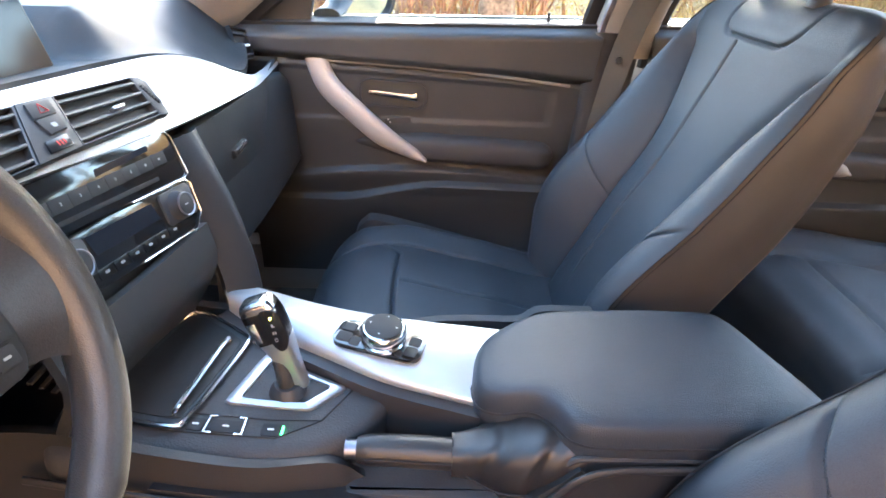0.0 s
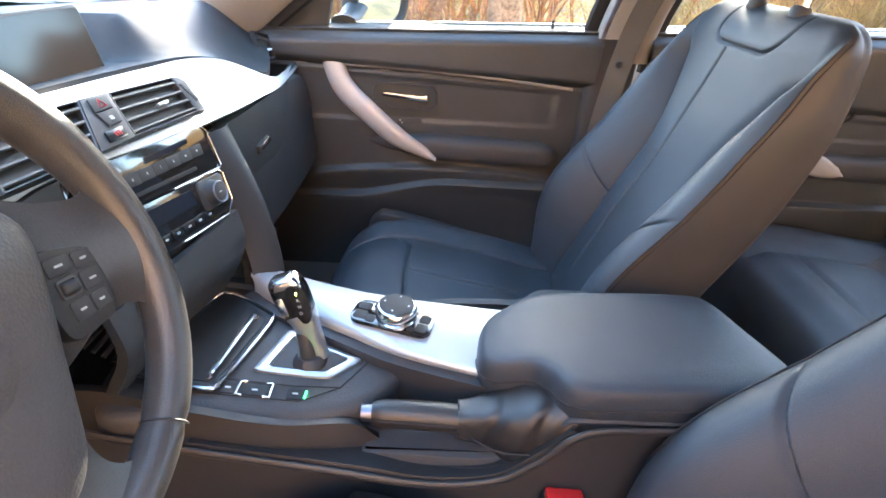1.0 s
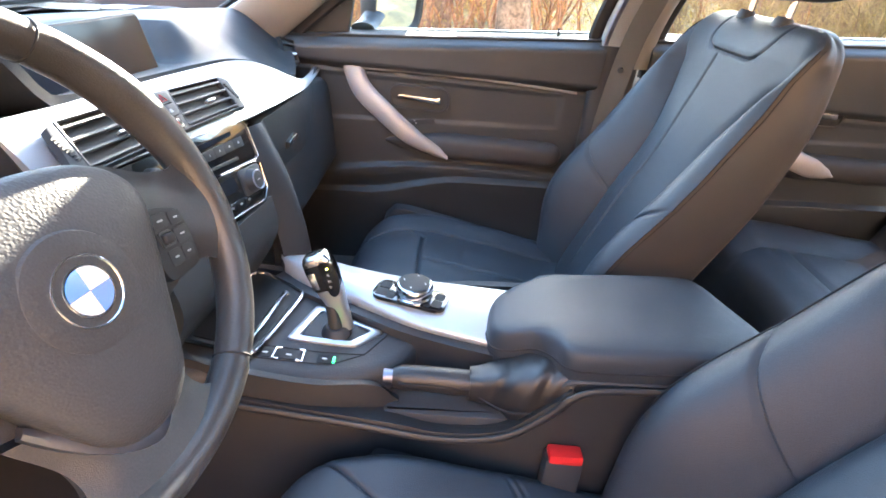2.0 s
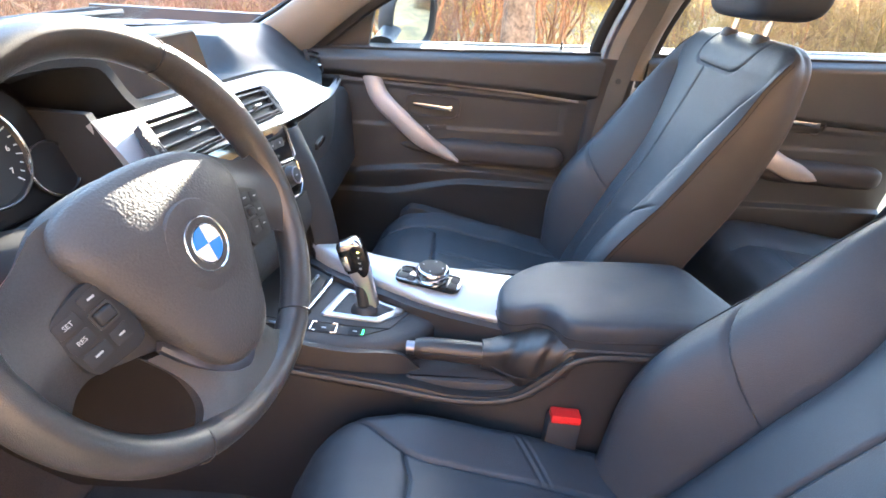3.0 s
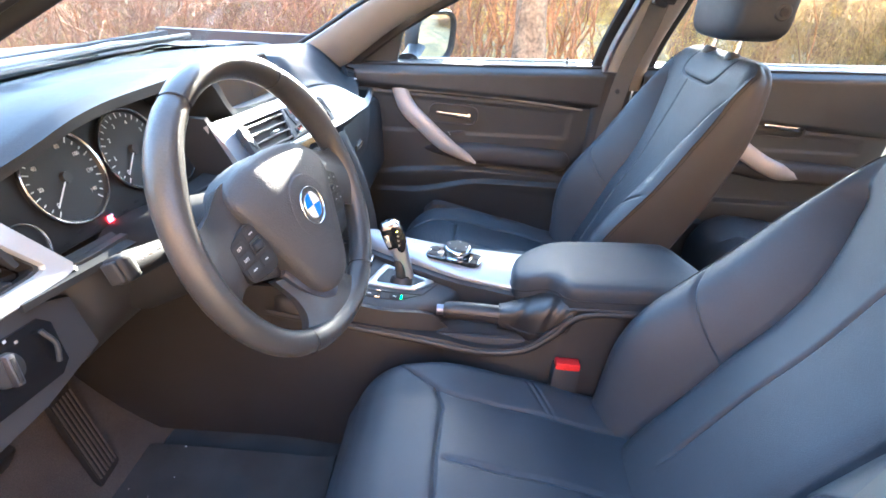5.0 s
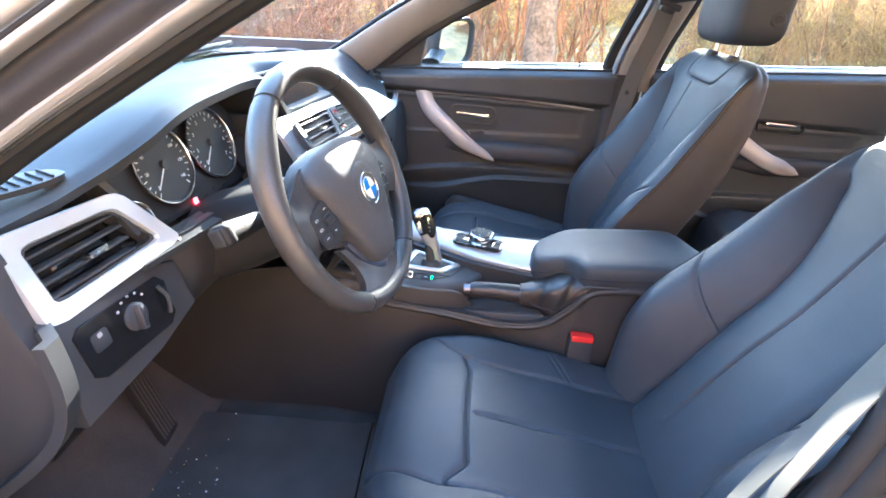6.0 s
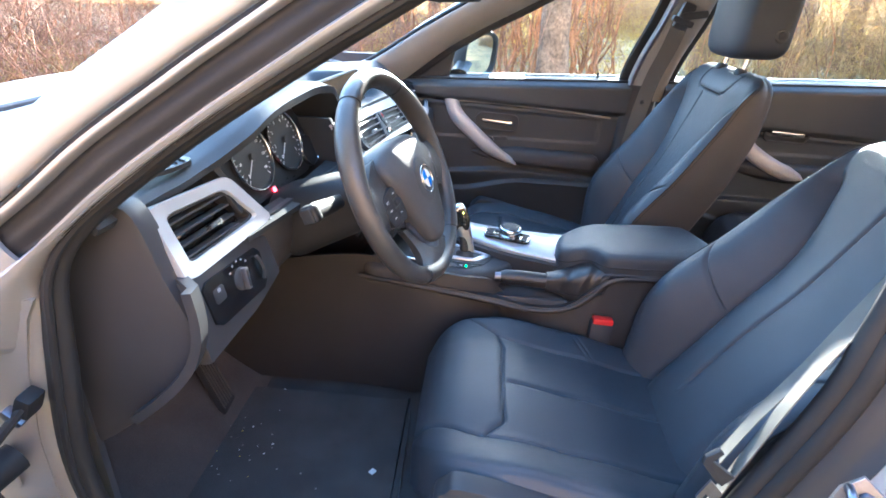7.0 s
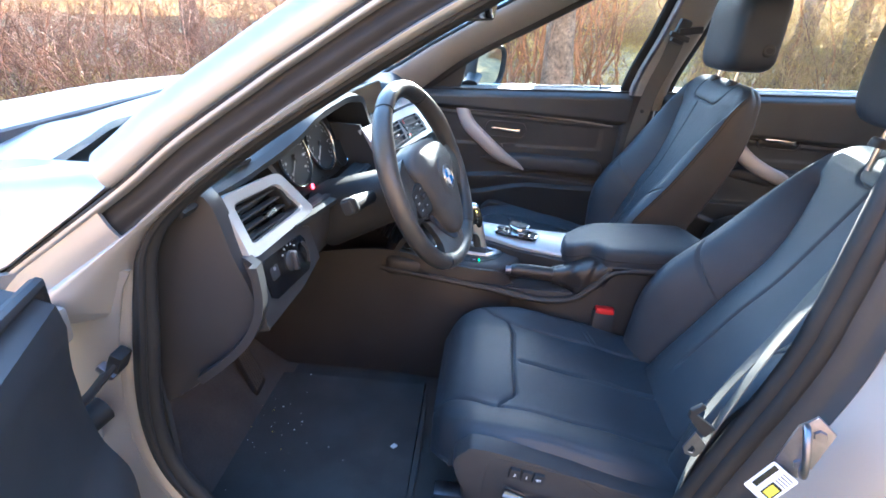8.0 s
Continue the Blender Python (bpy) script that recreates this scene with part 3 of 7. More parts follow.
    for i in range(33):
        f = -1 + i / 16
        edge = Vector((0.062 * f, -0.128 + 0.062 * abs(f) ** 1.7, 0.010 - 0.010 * abs(f)))
        wide = 0.0075 * (1 - 0.55 * abs(f) ** 3)
        away = Vector((0.55 * f, -1 + 0.35 * abs(f), 0)).normalized()
        rings.append([m @ (edge + away * wide * a + Vector((0, 0, b))) for a, b in ((-1.4, -0.004), (-1.2, 0.002), (0, 0.003), (0.85, 0.001), (1, -0.004))])
    part("spoke_insert", loft(rings), STEEL, w, "satin silver insert under the airbag cover")
    # column shroud and stalks
    col = thing("steering_column", "black plastic steering column shroud with two stalks", "steering column", c)
    ax = m.to_3x3() @ Vector((0, 0, -1))
    rings = []
    for i in range(20):
        f = i / 19
        o = c + ax * (0.035 + 0.20 * f)
        k = 0.046 + 0.020 * f
        rings.append([o + (m.to_3x3() @ Vector((k * 1.25 * math.copysign(abs(math.cos(t)) ** 0.7, math.cos(t)), k * 1.0 * math.copysign(abs(math.sin(t)) ** 0.7, math.sin(t)) - 0.012, 0))) for t in (2 * math.pi * j / 40 for j in range(40))])
    part("shroud", loft(rings), RUBBER, col)
    for s, drop in ((-1, 0.0), (1, 0.0)):
        a = c + ax * 0.100 + m.to_3x3() @ Vector((s * 0.06, 0.006, 0))
        b = c + ax * 0.090 + m.to_3x3() @ Vector((s * 0.165, 0.020 + drop, 0.0))
        part("stalk", tube([a + (b - a) * (i / 12) for i in range(13)], 0.0085, 0.013, n=14, up=tuple(m.to_3x3() @ Vector((0, 1, 0))), taper=lambda f: 0.8 + 0.35 * f), RUBBER, col, "black control stalk")
        tip = m.copy()
        tip.translation = b
        part("stalk_end", transformed(box((0.020, 0.030, 0.026), 0.007, seg=3), tip @ pose(s * 0.004, 0, 0)), RUBBER, col)
        part("stalk_cap", transformed(box((0.006, 0.024, 0.019), 0.0028, seg=3), tip @ pose(s * 0.0155, 0, 0)), GREY_KEY, col)
        for k in range(3):
            part("stalk_mark", transformed(box((0.006, 0.0014, 0.0003), 0), tip @ pose(s * -0.012 - s * 0.012 * k, 0.0, 0.0125)), INK, col)
    return w


steering_wheel()


# ---- dashboard ----
def slanted_vent(m, quad, slats, parent):
    """An air outlet with four given corners (from the upper left, clockwise) in the frame m: rim, dark mouth, slats and a lever."""
    c = [Vector((x, y, 0)) for x, y in quad]
    mid = sum(c, Vector()) / 4
    def ring(k, z):
        return [m @ (mid + (p - mid) * k + Vector((0, 0, z))) for p in c]
    v = part("air_vent", loft([ring(1.0, -0.012), ring(1.0, 0.001), ring(0.985, 0.002), ring(0.955, 0.0015), ring(0.945, -0.0055), ring(0.945, -0.012)], cap=False, loop=True), PLASTIC, parent, "black air vent with slats and a bright lever", sharp=30)
    part("vent_throat", loft([ring(0.96, -0.0055), ring(0.96, -0.009)]), RUBBER, v)
    for i in range(slats):
        f = (i + 0.55) / slats
        a, b = c[0].lerp(c[3], f), c[1].lerp(c[2], f)
        a, b = a.lerp(b, 0.025), b.lerp(a, 0.025)
        rows = [[m @ (p + Vector((0, y, z))) for y, z in ((0.0026, -0.0045), (0.0012, 0.0012), (-0.0010, 0.0016), (-0.0022, 0.0006), (-0.0010, -0.0045))] for p in (a, a.lerp(b, 0.5), b)]
        part("slat", loft(rows), PLASTIC, v)
    p = c[0].lerp(c[1], 0.56).lerp(c[3].lerp(c[2], 0.56), 0.56)
    part("lever", transformed(box((0.020, 0.0034, 0.008), 0.0014), m @ Matrix.Translation(p + Vector((0, 0, 0.0022)))), SATIN, v, "bright vent lever")
    return v


# Frame of the centre stack: it is turned towards the driver and leans back.
VENTS = axes((-0.401, 0.0, 0.830), (0.10, 1, -0.045), (-0.082, 0, 0.095))
LOWER = axes((-0.372, -0.008, 0.775), (0.15, 1, 0), (-0.30, 0, 0.95))


def dashboard():
    d = thing("dashboard", "black soft-skinned dashboard with satin silver trim", "dashboard", (-0.6, 0, 0.6))
    # upper pad: passenger side curves down into the trim, driver side rises into the instrument hood
    def edge(y):
        x = lerp_table([(-0.72, -0.545), (-0.67, -0.530), (-0.54, -0.512), (-0.50, -0.482), (-0.44, -0.470), (-0.2, -0.466), (-0.12, -0.452), (0.0, -0.437), (0.14, -0.423), (0.26, -0.411), (0.34, -0.392), (0.45, -0.358), (0.52, -0.372), (0.62, -0.40), (0.72, -0.46)], y)
        z = lerp_table([(-0.72, 0.872), (-0.67, 0.880), (-0.56, 0.886), (-0.50, 0.910), (-0.44, 0.934), (-0.37, 0.942), (-0.22, 0.944), (-0.15, 0.938), (-0.125, 0.925), (-0.105, 0.874), (-0.06, 0.868), (0.0, 0.866), (0.14, 0.861), (0.26, 0.854), (0.34, 0.838), (0.45, 0.792), (0.52, 0.786), (0.62, 0.80), (0.72, 0.82)], y)
        return x, z
    def soft_edge(y):
        near = [edge(y + (0.012 if not -0.2 < y < -0.05 else 0.005) * k) for k in range(-3, 4)]
        return sum(p[0] for p in near) / 7, sum(p[1] for p in near) / 7
    rows = []
    for i in range(130):
        y = -0.72 + 1.44 * i / 129
        ex, ez = soft_edge(y)
        fx = -0.82 + 0.20 * (abs(y) / 0.72) ** 3
        row = []
        for j in range(40):
            f = j / 39
            x = fx + (ex - fx) * f
            z = 0.905 - 0.025 * (abs(y) / 0.72) ** 3 - 0.02 * (1 - f) ** 2
            left = z + (ez + 0.003 - z) * smooth01(0.1, 0.92, f) - 0.006 * smooth01(0.93, 1, f)
            right = z + 0.008 - 0.055 * smooth01(-0.13, -0.09, y) * smooth01(0.22, 0.17, y) * smooth01(-0.64, -0.56, x)
            right = right + (ez - right) * smooth01(0.84 - 0.34 * smooth01(0.22, 0.45, y), 1.0, f)
            k = smooth01(-0.145, -0.105, y)
            row.append((x, y, left * (1 - k) + right * k))
        rows.append(row)
    part("upper_pad", sheet(rows, -0.012), DASH_SKIN, d, "soft black dashboard top")
    # silver sweep in front of the passenger
    up = [(-0.447, -0.190, 0.871), (-0.443, -0.15, 0.869), (-0.438, -0.10, 0.866), (-0.428, 0.015, 0.862), (-0.415, 0.14, 0.857), (-0.403, 0.26, 0.850), (-0.385, 0.34, 0.834), (-0.350, 0.45, 0.788), (-0.360, 0.56, 0.772), (-0.375, 0.70, 0.764)]
    low = [(-0.398, -0.190, 0.797), (-0.391, -0.15, 0.803), (-0.388, -0.10, 0.806), (-0.372, 0.015, 0.797), (-0.355, 0.14, 0.786), (-0.343, 0.26, 0.779), (-0.339, 0.34, 0.775), (-0.336, 0.45, 0.768), (-0.348, 0.56, 0.762), (-0.365, 0.70, 0.757)]
    mid = [tuple((a + b) / 2 for a, b in zip(p, q)) for p, q in zip(up, low)]
    mid = [(x + 0.001, y, z + 0.001) for x, y, z in mid]
    part("silver_trim", between([low, mid, up], 60, 14, 0.010), SILVER, d, "satin silver trim sweep")
    # black face below the trim: stack surround and glove box
    lower = []
    for i in range(60):
        y = -0.20 + 0.92 * i / 59
        a = catmull(low, 60)[i]
        row = []
        for j in range(26):
            f = j / 25
            if y > 0.20:
                x = a.x - 0.016 + 0.010 * math.sin(f * 2.6) - 0.10 * f * f
                z = 0.765 - 0.32 * f
            else:
                x = a.x - 0.008 + 0.024 * f
                z = a.z - 0.004 - 0.13 * f
            row.append((x, a.y, z))
        lower.append(row)
    part("lower_face", sheet(lower, 0.012), DASH_SKIN, d)
    # glove box lid with its handle
    g = axes((-0.344, 0.46, 0.66), (0.03, 1, 0), (-0.10, 0, 1))
    lid = part("glove_box_lid", slab([(p.x, p.y) for p in catmull([(-0.205, 0.085, 0), (-0.10, 0.092, 0), (0.21, 0.085, 0), (0.215, -0.08, 0), (0.19, -0.11, 0), (-0.16, -0.12, 0), (-0.195, -0.05, 0)], 40, True)], 0.03, g, 0.012, 3), DASH_SKIN, d)
    part("handle", transformed(box((0.050, 0.015, 0.014), 0.004), at(g, -0.120, 0.035, 0.008, 5)), PLASTIC, lid)
    part("handle_edge", transformed(box((0.046, 0.008, 0.004), 0.001), at(g, -0.120, 0.037, 0.0165, 5)), CHROME, lid, "bright handle edge")
    # passenger knee pillar that runs from the stack down to the console
    pil = [[(-0.366, 0.140, 0.768), (-0.336, 0.134, 0.70), (-0.312, 0.122, 0.63), (-0.298, 0.112, 0.56), (-0.300, 0.108, 0.48)],
           [(-0.340, 0.192, 0.772), (-0.302, 0.176, 0.70), (-0.276, 0.160, 0.63), (-0.262, 0.146, 0.56), (-0.266, 0.140, 0.48)],
           [(-0.362, 0.242, 0.768), (-0.346, 0.216, 0.70), (-0.330, 0.194, 0.63), (-0.322, 0.170, 0.56), (-0.325, 0.160, 0.48)]]
    part("knee_bolster", between(pil, 30, 12, 0.02), DASH_SKIN, d)
    # two centre vents in slanted mouths, thumb wheels at their ends and the switch block between them
    panel = at(VENTS, 0, 0, 0.0150)
    slanted_vent(panel, [(0.034, 0.019), (0.155, 0.016), (0.148, -0.036), (0.015, -0.035)], 4, d)
    slanted_vent(panel, [(-0.150, 0.020), (-0.010, 0.020), (-0.042, -0.036), (-0.158, -0.037)], 4, d)
    for quad, x, tilt in (([(0.1555, 0.0165), (0.166, 0.014), (0.173, 0.006), (0.163, -0.038), (0.1485, -0.0365)], 0.161, 12), ([(-0.1505, 0.0205), (-0.162, 0.016), (-0.174, -0.026), (-0.168, -0.036), (-0.1585, -0.0375)], -0.163, 10)):
        c = part("vent_wheel_cover", slab(quad, 0.010, at(panel, 0, 0, 0.0015), 0.0012), PLASTIC, d)
        part("wheel_slot", slab(rounded(0.0075, 0.030, 0.003), 0.0006, at(panel, x, -0.009, 0.0020, tilt)), RUBBER, c)
        for k in range(7):
            part("wheel_rib", transformed(box((0.006, 0.0018, 0.0022), 0.0006), at(panel, x, -0.009, 0.0024, tilt) @ pose(0, -0.012 + 0.004 * k, 0)), GREY_KEY, c)
    b = part("switch_block", slab([(-0.0095, 0.0205), (0.0335, 0.0195), (0.0145, -0.0355), (-0.0415, -0.0365)], 0.010, at(panel, 0, 0, 0.0025), 0.0015), PLASTIC, d, "black block of switches between the vents")
    for quad, mark in (([(-0.004, 0.0165), (0.024, 0.0155), (0.0195, 0.0015), (-0.009, 0.001)], RED), ([(-0.009, 0.0003), (0.0193, 0.0008), (0.0145, -0.0150), (-0.007, -0.0165)], INK), ([(-0.020, -0.0205), (0.008, -0.0195), (0.0045, -0.0315), (-0.024, -0.0320)], RED)):
        key = part("switch", slab(quad, 0.006, at(panel, 0, 0, 0.0050), 0.0012), GREY_KEY if mark is not RED or quad[0][1] > 0 else PIANO, b)
        kx, ky = sum(p[0] for p in quad) / 4, sum(p[1] for p in quad) / 4
        if quad[0][1] > 0.01:
            rim = [(-0.0052, -0.0036), (0.0052, -0.0036), (0.0, 0.0052)]
            part("hazard_mark", tube([at(panel, kx + x, ky + y, 0.0052).translation for x, y in rim], 0.0006, n=5, loop=True), RED, key, "red hazard triangle")
        elif mark is INK:
            part("lock_mark", slab(rounded(0.006, 0.0045, 0.001, 2), 0.0004, at(panel, kx, ky - 0.001, 0.0054)), INK, key)
        else:
            for k in range(3):
                part("switch_mark", transformed(box((0.0012, 0.005, 0.0004), 0), at(panel, kx - 0.002 + 0.004 * k, ky, 0.0054)), mark, key)
    # radio and climate panels: lacquered faces with flush keys
    rad = at(LOWER, 0.026, -0.006, 0.010, -4.6)
    r = part("radio_panel", slab([(-0.118, 0.024), (0.108, 0.030), (0.118, 0.022), (0.121, -0.026), (0.112, -0.030), (-0.118, -0.027)], 0.020, rad, 0.002), GLOSS, d, "gloss black radio panel with a row of keys")
    part("radio_display", slab([(-0.006, 0.0165), (0.074, 0.0205), (0.074, 0.0145), (-0.008, 0.0095)], 0.001, at(rad, 0, 0, 0.0006)), SCREEN, r, "narrow glossy display strip")
    for k in range(8):
        q = at(rad, -0.082 + 0.0238 * k, -0.002 + 0.0006 * k, 0.0005)
        key = part("radio_key", slab(rounded(0.0232, 0.0140, 0.0008, 2), 0.004, q, 0.0003), GREY_KEY, r)
        if k < 6:
            lettering(str(k + 1), 0.0048, at(q, 0, 0, 0.0003), INK, key)
        else:
            part("key_mark", slab(rounded(0.0028, 0.0028, 0.0008, 2), 0.0003, at(q, 0, 0, 0.0004)), INK, key)
    part("radio_knob", lathe([(0.001, 0.012), (0.0105, 0.012), (0.0125, 0.010), (0.0135, 0.0), (0.001, 0.0)], at(rad, -0.100, 0.0, 0.001), 32), PLASTIC, r)
    part("disc_slot", transformed(box((0.150, 0.0045, 0.0012), 0.0005), at(rad, -0.004, -0.0175, 0.0005)), RUBBER, r)
    # Chrome tube that stands for the highlight on the gloss panel's edge.
    part("radio_gloss_line", tube([at(rad, x, y, 0.0010).translation for x, y in ((0.088, 0.0295), (0.108, 0.0295), (0.1175, 0.0218), (0.1205, -0.0255), (0.111, -0.0295), (0.02, -0.0288))], 0.0009, n=6), CHROME, r, "thin bright line for the highlight on the radio panel's edge")
    cl = at(LOWER, 0.018, -0.065, 0.012, -4.6)
    c = part("climate_panel", slab([(-0.116, 0.030), (0.110, 0.030), (0.118, 0.024), (0.116, -0.014), (0.098, -0.030), (-0.116, -0.029)], 0.020, cl, 0.002), GLOSS, d, "gloss black climate panel with a round dial")
    part("climate_display", slab([(-0.052, 0.022), (0.044, 0.022), (0.048, 0.002), (-0.048, 0.002)], 0.001, at(cl, 0.0, 0.0, 0.0006)), SCREEN, c, "dark climate display")
    for sgn in (-1, 1):
        q = at(cl, sgn * 0.080, 0.006, 0.002)
        part("dial_base", slab(rounded(0.054, 0.038, 0.006), 0.006, at(cl, sgn * 0.083, 0.007, 0.003), 0.0015), PLASTIC, c)
        k = part("temperature_dial", lathe([(0.001, 0.0125), (0.0125, 0.0125), (0.0150, 0.0115), (0.0165, 0.003), (0.0180, 0.0), (0.001, 0.0)], q, 40), PLASTIC, c)
        part("dial_ring", tube([q @ Vector((0.0132 * math.cos(t), 0.0132 * math.sin(t), 0.0125)) for t in (2 * math.pi * j / 40 for j in range(40))], 0.0011, n=8, loop=True), STEEL, k, "bright dial ring")
        part("dial_mark", slab(rounded(0.006, 0.0016, 0.0005, 2), 0.0003, at(q, 0, 0, 0.0128)), INK, k)
    for k in range(8):
        q = at(cl, -0.090 + 0.0215 * k, -0.0165, 0.0012)
        key = part("climate_key", slab(rounded(0.0205, 0.0115, 0.001, 2), 0.003, q, 0.0006), PIANO, c)
        part("key_mark", slab(rounded(0.0055, 0.0026, 0.001, 2), 0.0003, at(q, 0, 0.0005, 0.0004)), INK, key)
    # Highlight along the climate panel's gloss edge, added as a chrome tube.
    part("climate_gloss_line", tube([at(cl, x, y, 0.0010).translation for x, y in ((0.0, -0.0285), (0.097, -0.0295), (0.1155, -0.014), (0.1175, 0.0235), (0.109, 0.0295), (0.078, 0.0295))], 0.0010, n=6), CHROME, c, "thin bright line for the highlight on the climate panel's edge")
    part("stack_foot", between([[LOWER @ Vector((-0.125, -0.102, 0.004)), LOWER @ Vector((0.01, -0.103, 0.006)), LOWER @ Vector((0.128, -0.102, 0.004))], [LOWER @ Vector((-0.125, -0.15, -0.004)), LOWER @ Vector((0.01, -0.15, -0.004)), LOWER @ Vector((0.125, -0.15, -0.004))], [(-0.385, -0.12, 0.57), (-0.37, 0.0, 0.57), (-0.345, 0.11, 0.57)], [(-0.41, -0.12, 0.52), (-0.40, 0.0, 0.52), (-0.38, 0.11, 0.52)]], 16, 16, 0.012), DASH_SKIN, d)
    # display
    ds = axes((-0.480, 0.026, 0.886), (0.10, 1, 0), (-0.26, 0, 1))
    s = part("display", slab(rounded(0.242, 0.090, 0.008), 0.014, ds, 0.003), PLASTIC, d, "flat wide display standing on the dashboard")
    part("screen", slab(rounded(0.234, 0.082, 0.005), 0.002, at(ds, 0, 0, 0.0015)), SCREEN, s, "dark glossy screen")
    part("display_foot", box((0.06, 0.12, 0.05), 0.01, pose(-0.51, 0.036, 0.845)), PLASTIC, s)
    # instrument binnacle
    GAUGE_Y = (-0.0575, 0.0575)
    ins = axes((-0.520, -0.330, 0.850), (0.10, 1, 0), (-0.36, 0, 1))
    part("cluster_panel", slab(rounded(0.35, 0.135, 0.05), 0.02, at(ins, -0.03, 0, 0.0), 0.004), DIAL, d)
    # underside of the hood, from its lip back to the dials, and its two cheeks
    lip, back = [], []
    for k in range(41):
        y = -0.525 + 0.385 * k / 40
        x, z = soft_edge(y)
        lip.append((x - 0.003, y, z - 0.008))
        yb = -0.515 + 0.335 * k / 40
        back.append((-0.535, yb, min(0.918, z - 0.018) - 0.004))
    part("instrument_hood", sheet([[tuple(Vector(a).lerp(Vector(c), f) + Vector((0, 0, 0.006 * math.sin(f * 3.14)))) for f in (q / 7 for q in range(8))] for a, c in zip(lip, back)], 0.008), DASH_SKIN, d, "black instrument hood")
    part("hood_cheek", between([[(-0.512, -0.524, 0.885), (-0.490, -0.505, 0.840), (-0.462, -0.476, 0.790)], [(-0.538, -0.515, 0.900), (-0.536, -0.510, 0.850), (-0.505, -0.505, 0.776)]], 16, 6, 0.008), DASH_SKIN, d)
    for gx, gr in ((GAUGE_Y[0], 0.0535), (GAUGE_Y[1], 0.0535)):
        q = at(ins, gx, 0.004, 0.002)
        gauge = part("gauge", lathe([(0.001, 0.001), (gr - 0.004, 0.001), (gr - 0.002, 0.004), (gr, 0.004), (gr, -0.004), (0.001, -0.004)], q, 48), DIAL, d, "round instrument dial")
        part("gauge_ring", tube([q @ Vector((gr * math.cos(t), gr * math.sin(t), 0.004)) for t in (2 * math.pi * j / 56 for j in range(56))], 0.0017, n=8, loop=True), CHROME, gauge, "chrome dial ring")
        for k in range(25):
            t = radians(228 - 276 * k / 24)
            long = k % 3 == 0
            part("tick", transformed(box((0.007 if long else 0.004, 0.0012, 0.0004), 0), at(q, (gr - 0.008) * math.cos(t), (gr - 0.008) * math.sin(t), 0.0014) @ pose(0, 0, 0, 0, 0, math.degrees(t))), WHITE, gauge)
        for k in range(8):
            t = radians(222 - 264 * k / 7)
            txt = str(k) if gx > 0 else str(20 * k)
            lettering(txt, 0.008 if gx > 0 else 0.0065, at(q, (gr - 0.018) * math.cos(t), (gr - 0.018) * math.sin(t), 0.0016), WHITE, gauge)
        needle = radians(222)
        part("needle", transformed(box((0.044, 0.0016, 0.001), 0.0004), at(q, 0.018 * math.cos(needle), 0.018 * math.sin(needle), 0.0035) @ pose(0, 0, 0, 0, 0, math.degrees(needle))), WHITE, gauge)
        part("needle_hub", lathe([(0.001, 0.006), (0.006, 0.006), (0.007, 0.001), (0.001, 0.001)], q, 20), PLASTIC, gauge)
    for gx, txt in ((0.118, ""),):
        q = at(ins, 0.128, -0.033, 0.003)
        gauge = part("gauge", lathe([(0.001, 0.001), (0.028, 0.001), (0.030, 0.003), (0.030, -0.004), (0.001, -0.004)], q, 36), DIAL, d, "small round dial")
        part("gauge_ring", tube([q @ Vector((0.030 * math.cos(t), 0.030 * math.sin(t), 0.003)) for t in (2 * math.pi * j / 40 for j in range(40))], 0.0013, n=6, loop=True), CHROME, gauge)
    part("warning_lamp", slab(rounded(0.008, 0.008, 0.002), 0.001, at(ins, -0.030, -0.060, 0.002)), RED_LED, d, "lit red warning lamp")
    # lit lower lip of the cluster
    part("cluster_lip", between([[ins @ Vector((-0.215, -0.072, 0.012)), ins @ Vector((-0.03, -0.076, 0.02)), ins @ Vector((0.14, -0.070, 0.02))],
                                 [ins @ Vector((-0.215, -0.086, 0.050)), ins @ Vector((-0.03, -0.092, 0.062)), ins @ Vector((0.14, -0.086, 0.055))]], 24, 8, 0.008), DASH_SKIN, d)
    # small gauge at the lower left, cheek of the stack and the side demister
    q = at(ins, -0.145, -0.045, 0.003)
    gauge = part("gauge", lathe([(0.001, 0.001), (0.024, 0.001), (0.026, 0.003), (0.026, -0.004), (0.001, -0.004)], q, 36), DIAL, d, "small round dial")
    part("gauge_ring", tube([q @ Vector((0.026 * math.cos(t), 0.026 * math.sin(t), 0.003)) for t in (2 * math.pi * j / 40 for j in range(40))], 0.0013, n=6, loop=True), CHROME, gauge)
    for k in range(7):
        part("cluster_mark", slab(rounded(0.009, 0.003, 0.0008, 2), 0.0004, at(ins, -0.10 + 0.024 * k, -0.060 + 0.004 * (k % 2), 0.0016)), GREY_KEY if k != 3 else WHITE, d)
    part("stack_cheek", sheet([[(-0.452 - 0.12 * f + 0.050 * g, -0.190 + 0.012 * f, 0.878 - 0.10 * g) for g in (k / 5 for k in range(6))] for f in (k / 7 for k in range(8))], 0.01), DASH_SKIN, d)
    dm = axes((-0.548, -0.592, 0.898), (0.35, 1, 0.0), (-1, 0.3, 0.10))
    dv = part("side_demister", slab([(p.x, p.y) for p in catmull([(-0.040, -0.012, 0), (0.0, -0.018, 0), (0.040, -0.010, 0), (0.036, 0.010, 0), (0.0, 0.020, 0), (-0.034, 0.012, 0)], 30, True)], 0.006, at(dm, 0, 0, 0.004), 0.001), PLASTIC, d)
    for k in range(6):
        part("demister_bar", transformed(box((0.002, 0.026, 0.003), 0.0006), at(dm, -0.028 + 0.011 * k, 0.0, 0.005)), DASH_SKIN, dv)
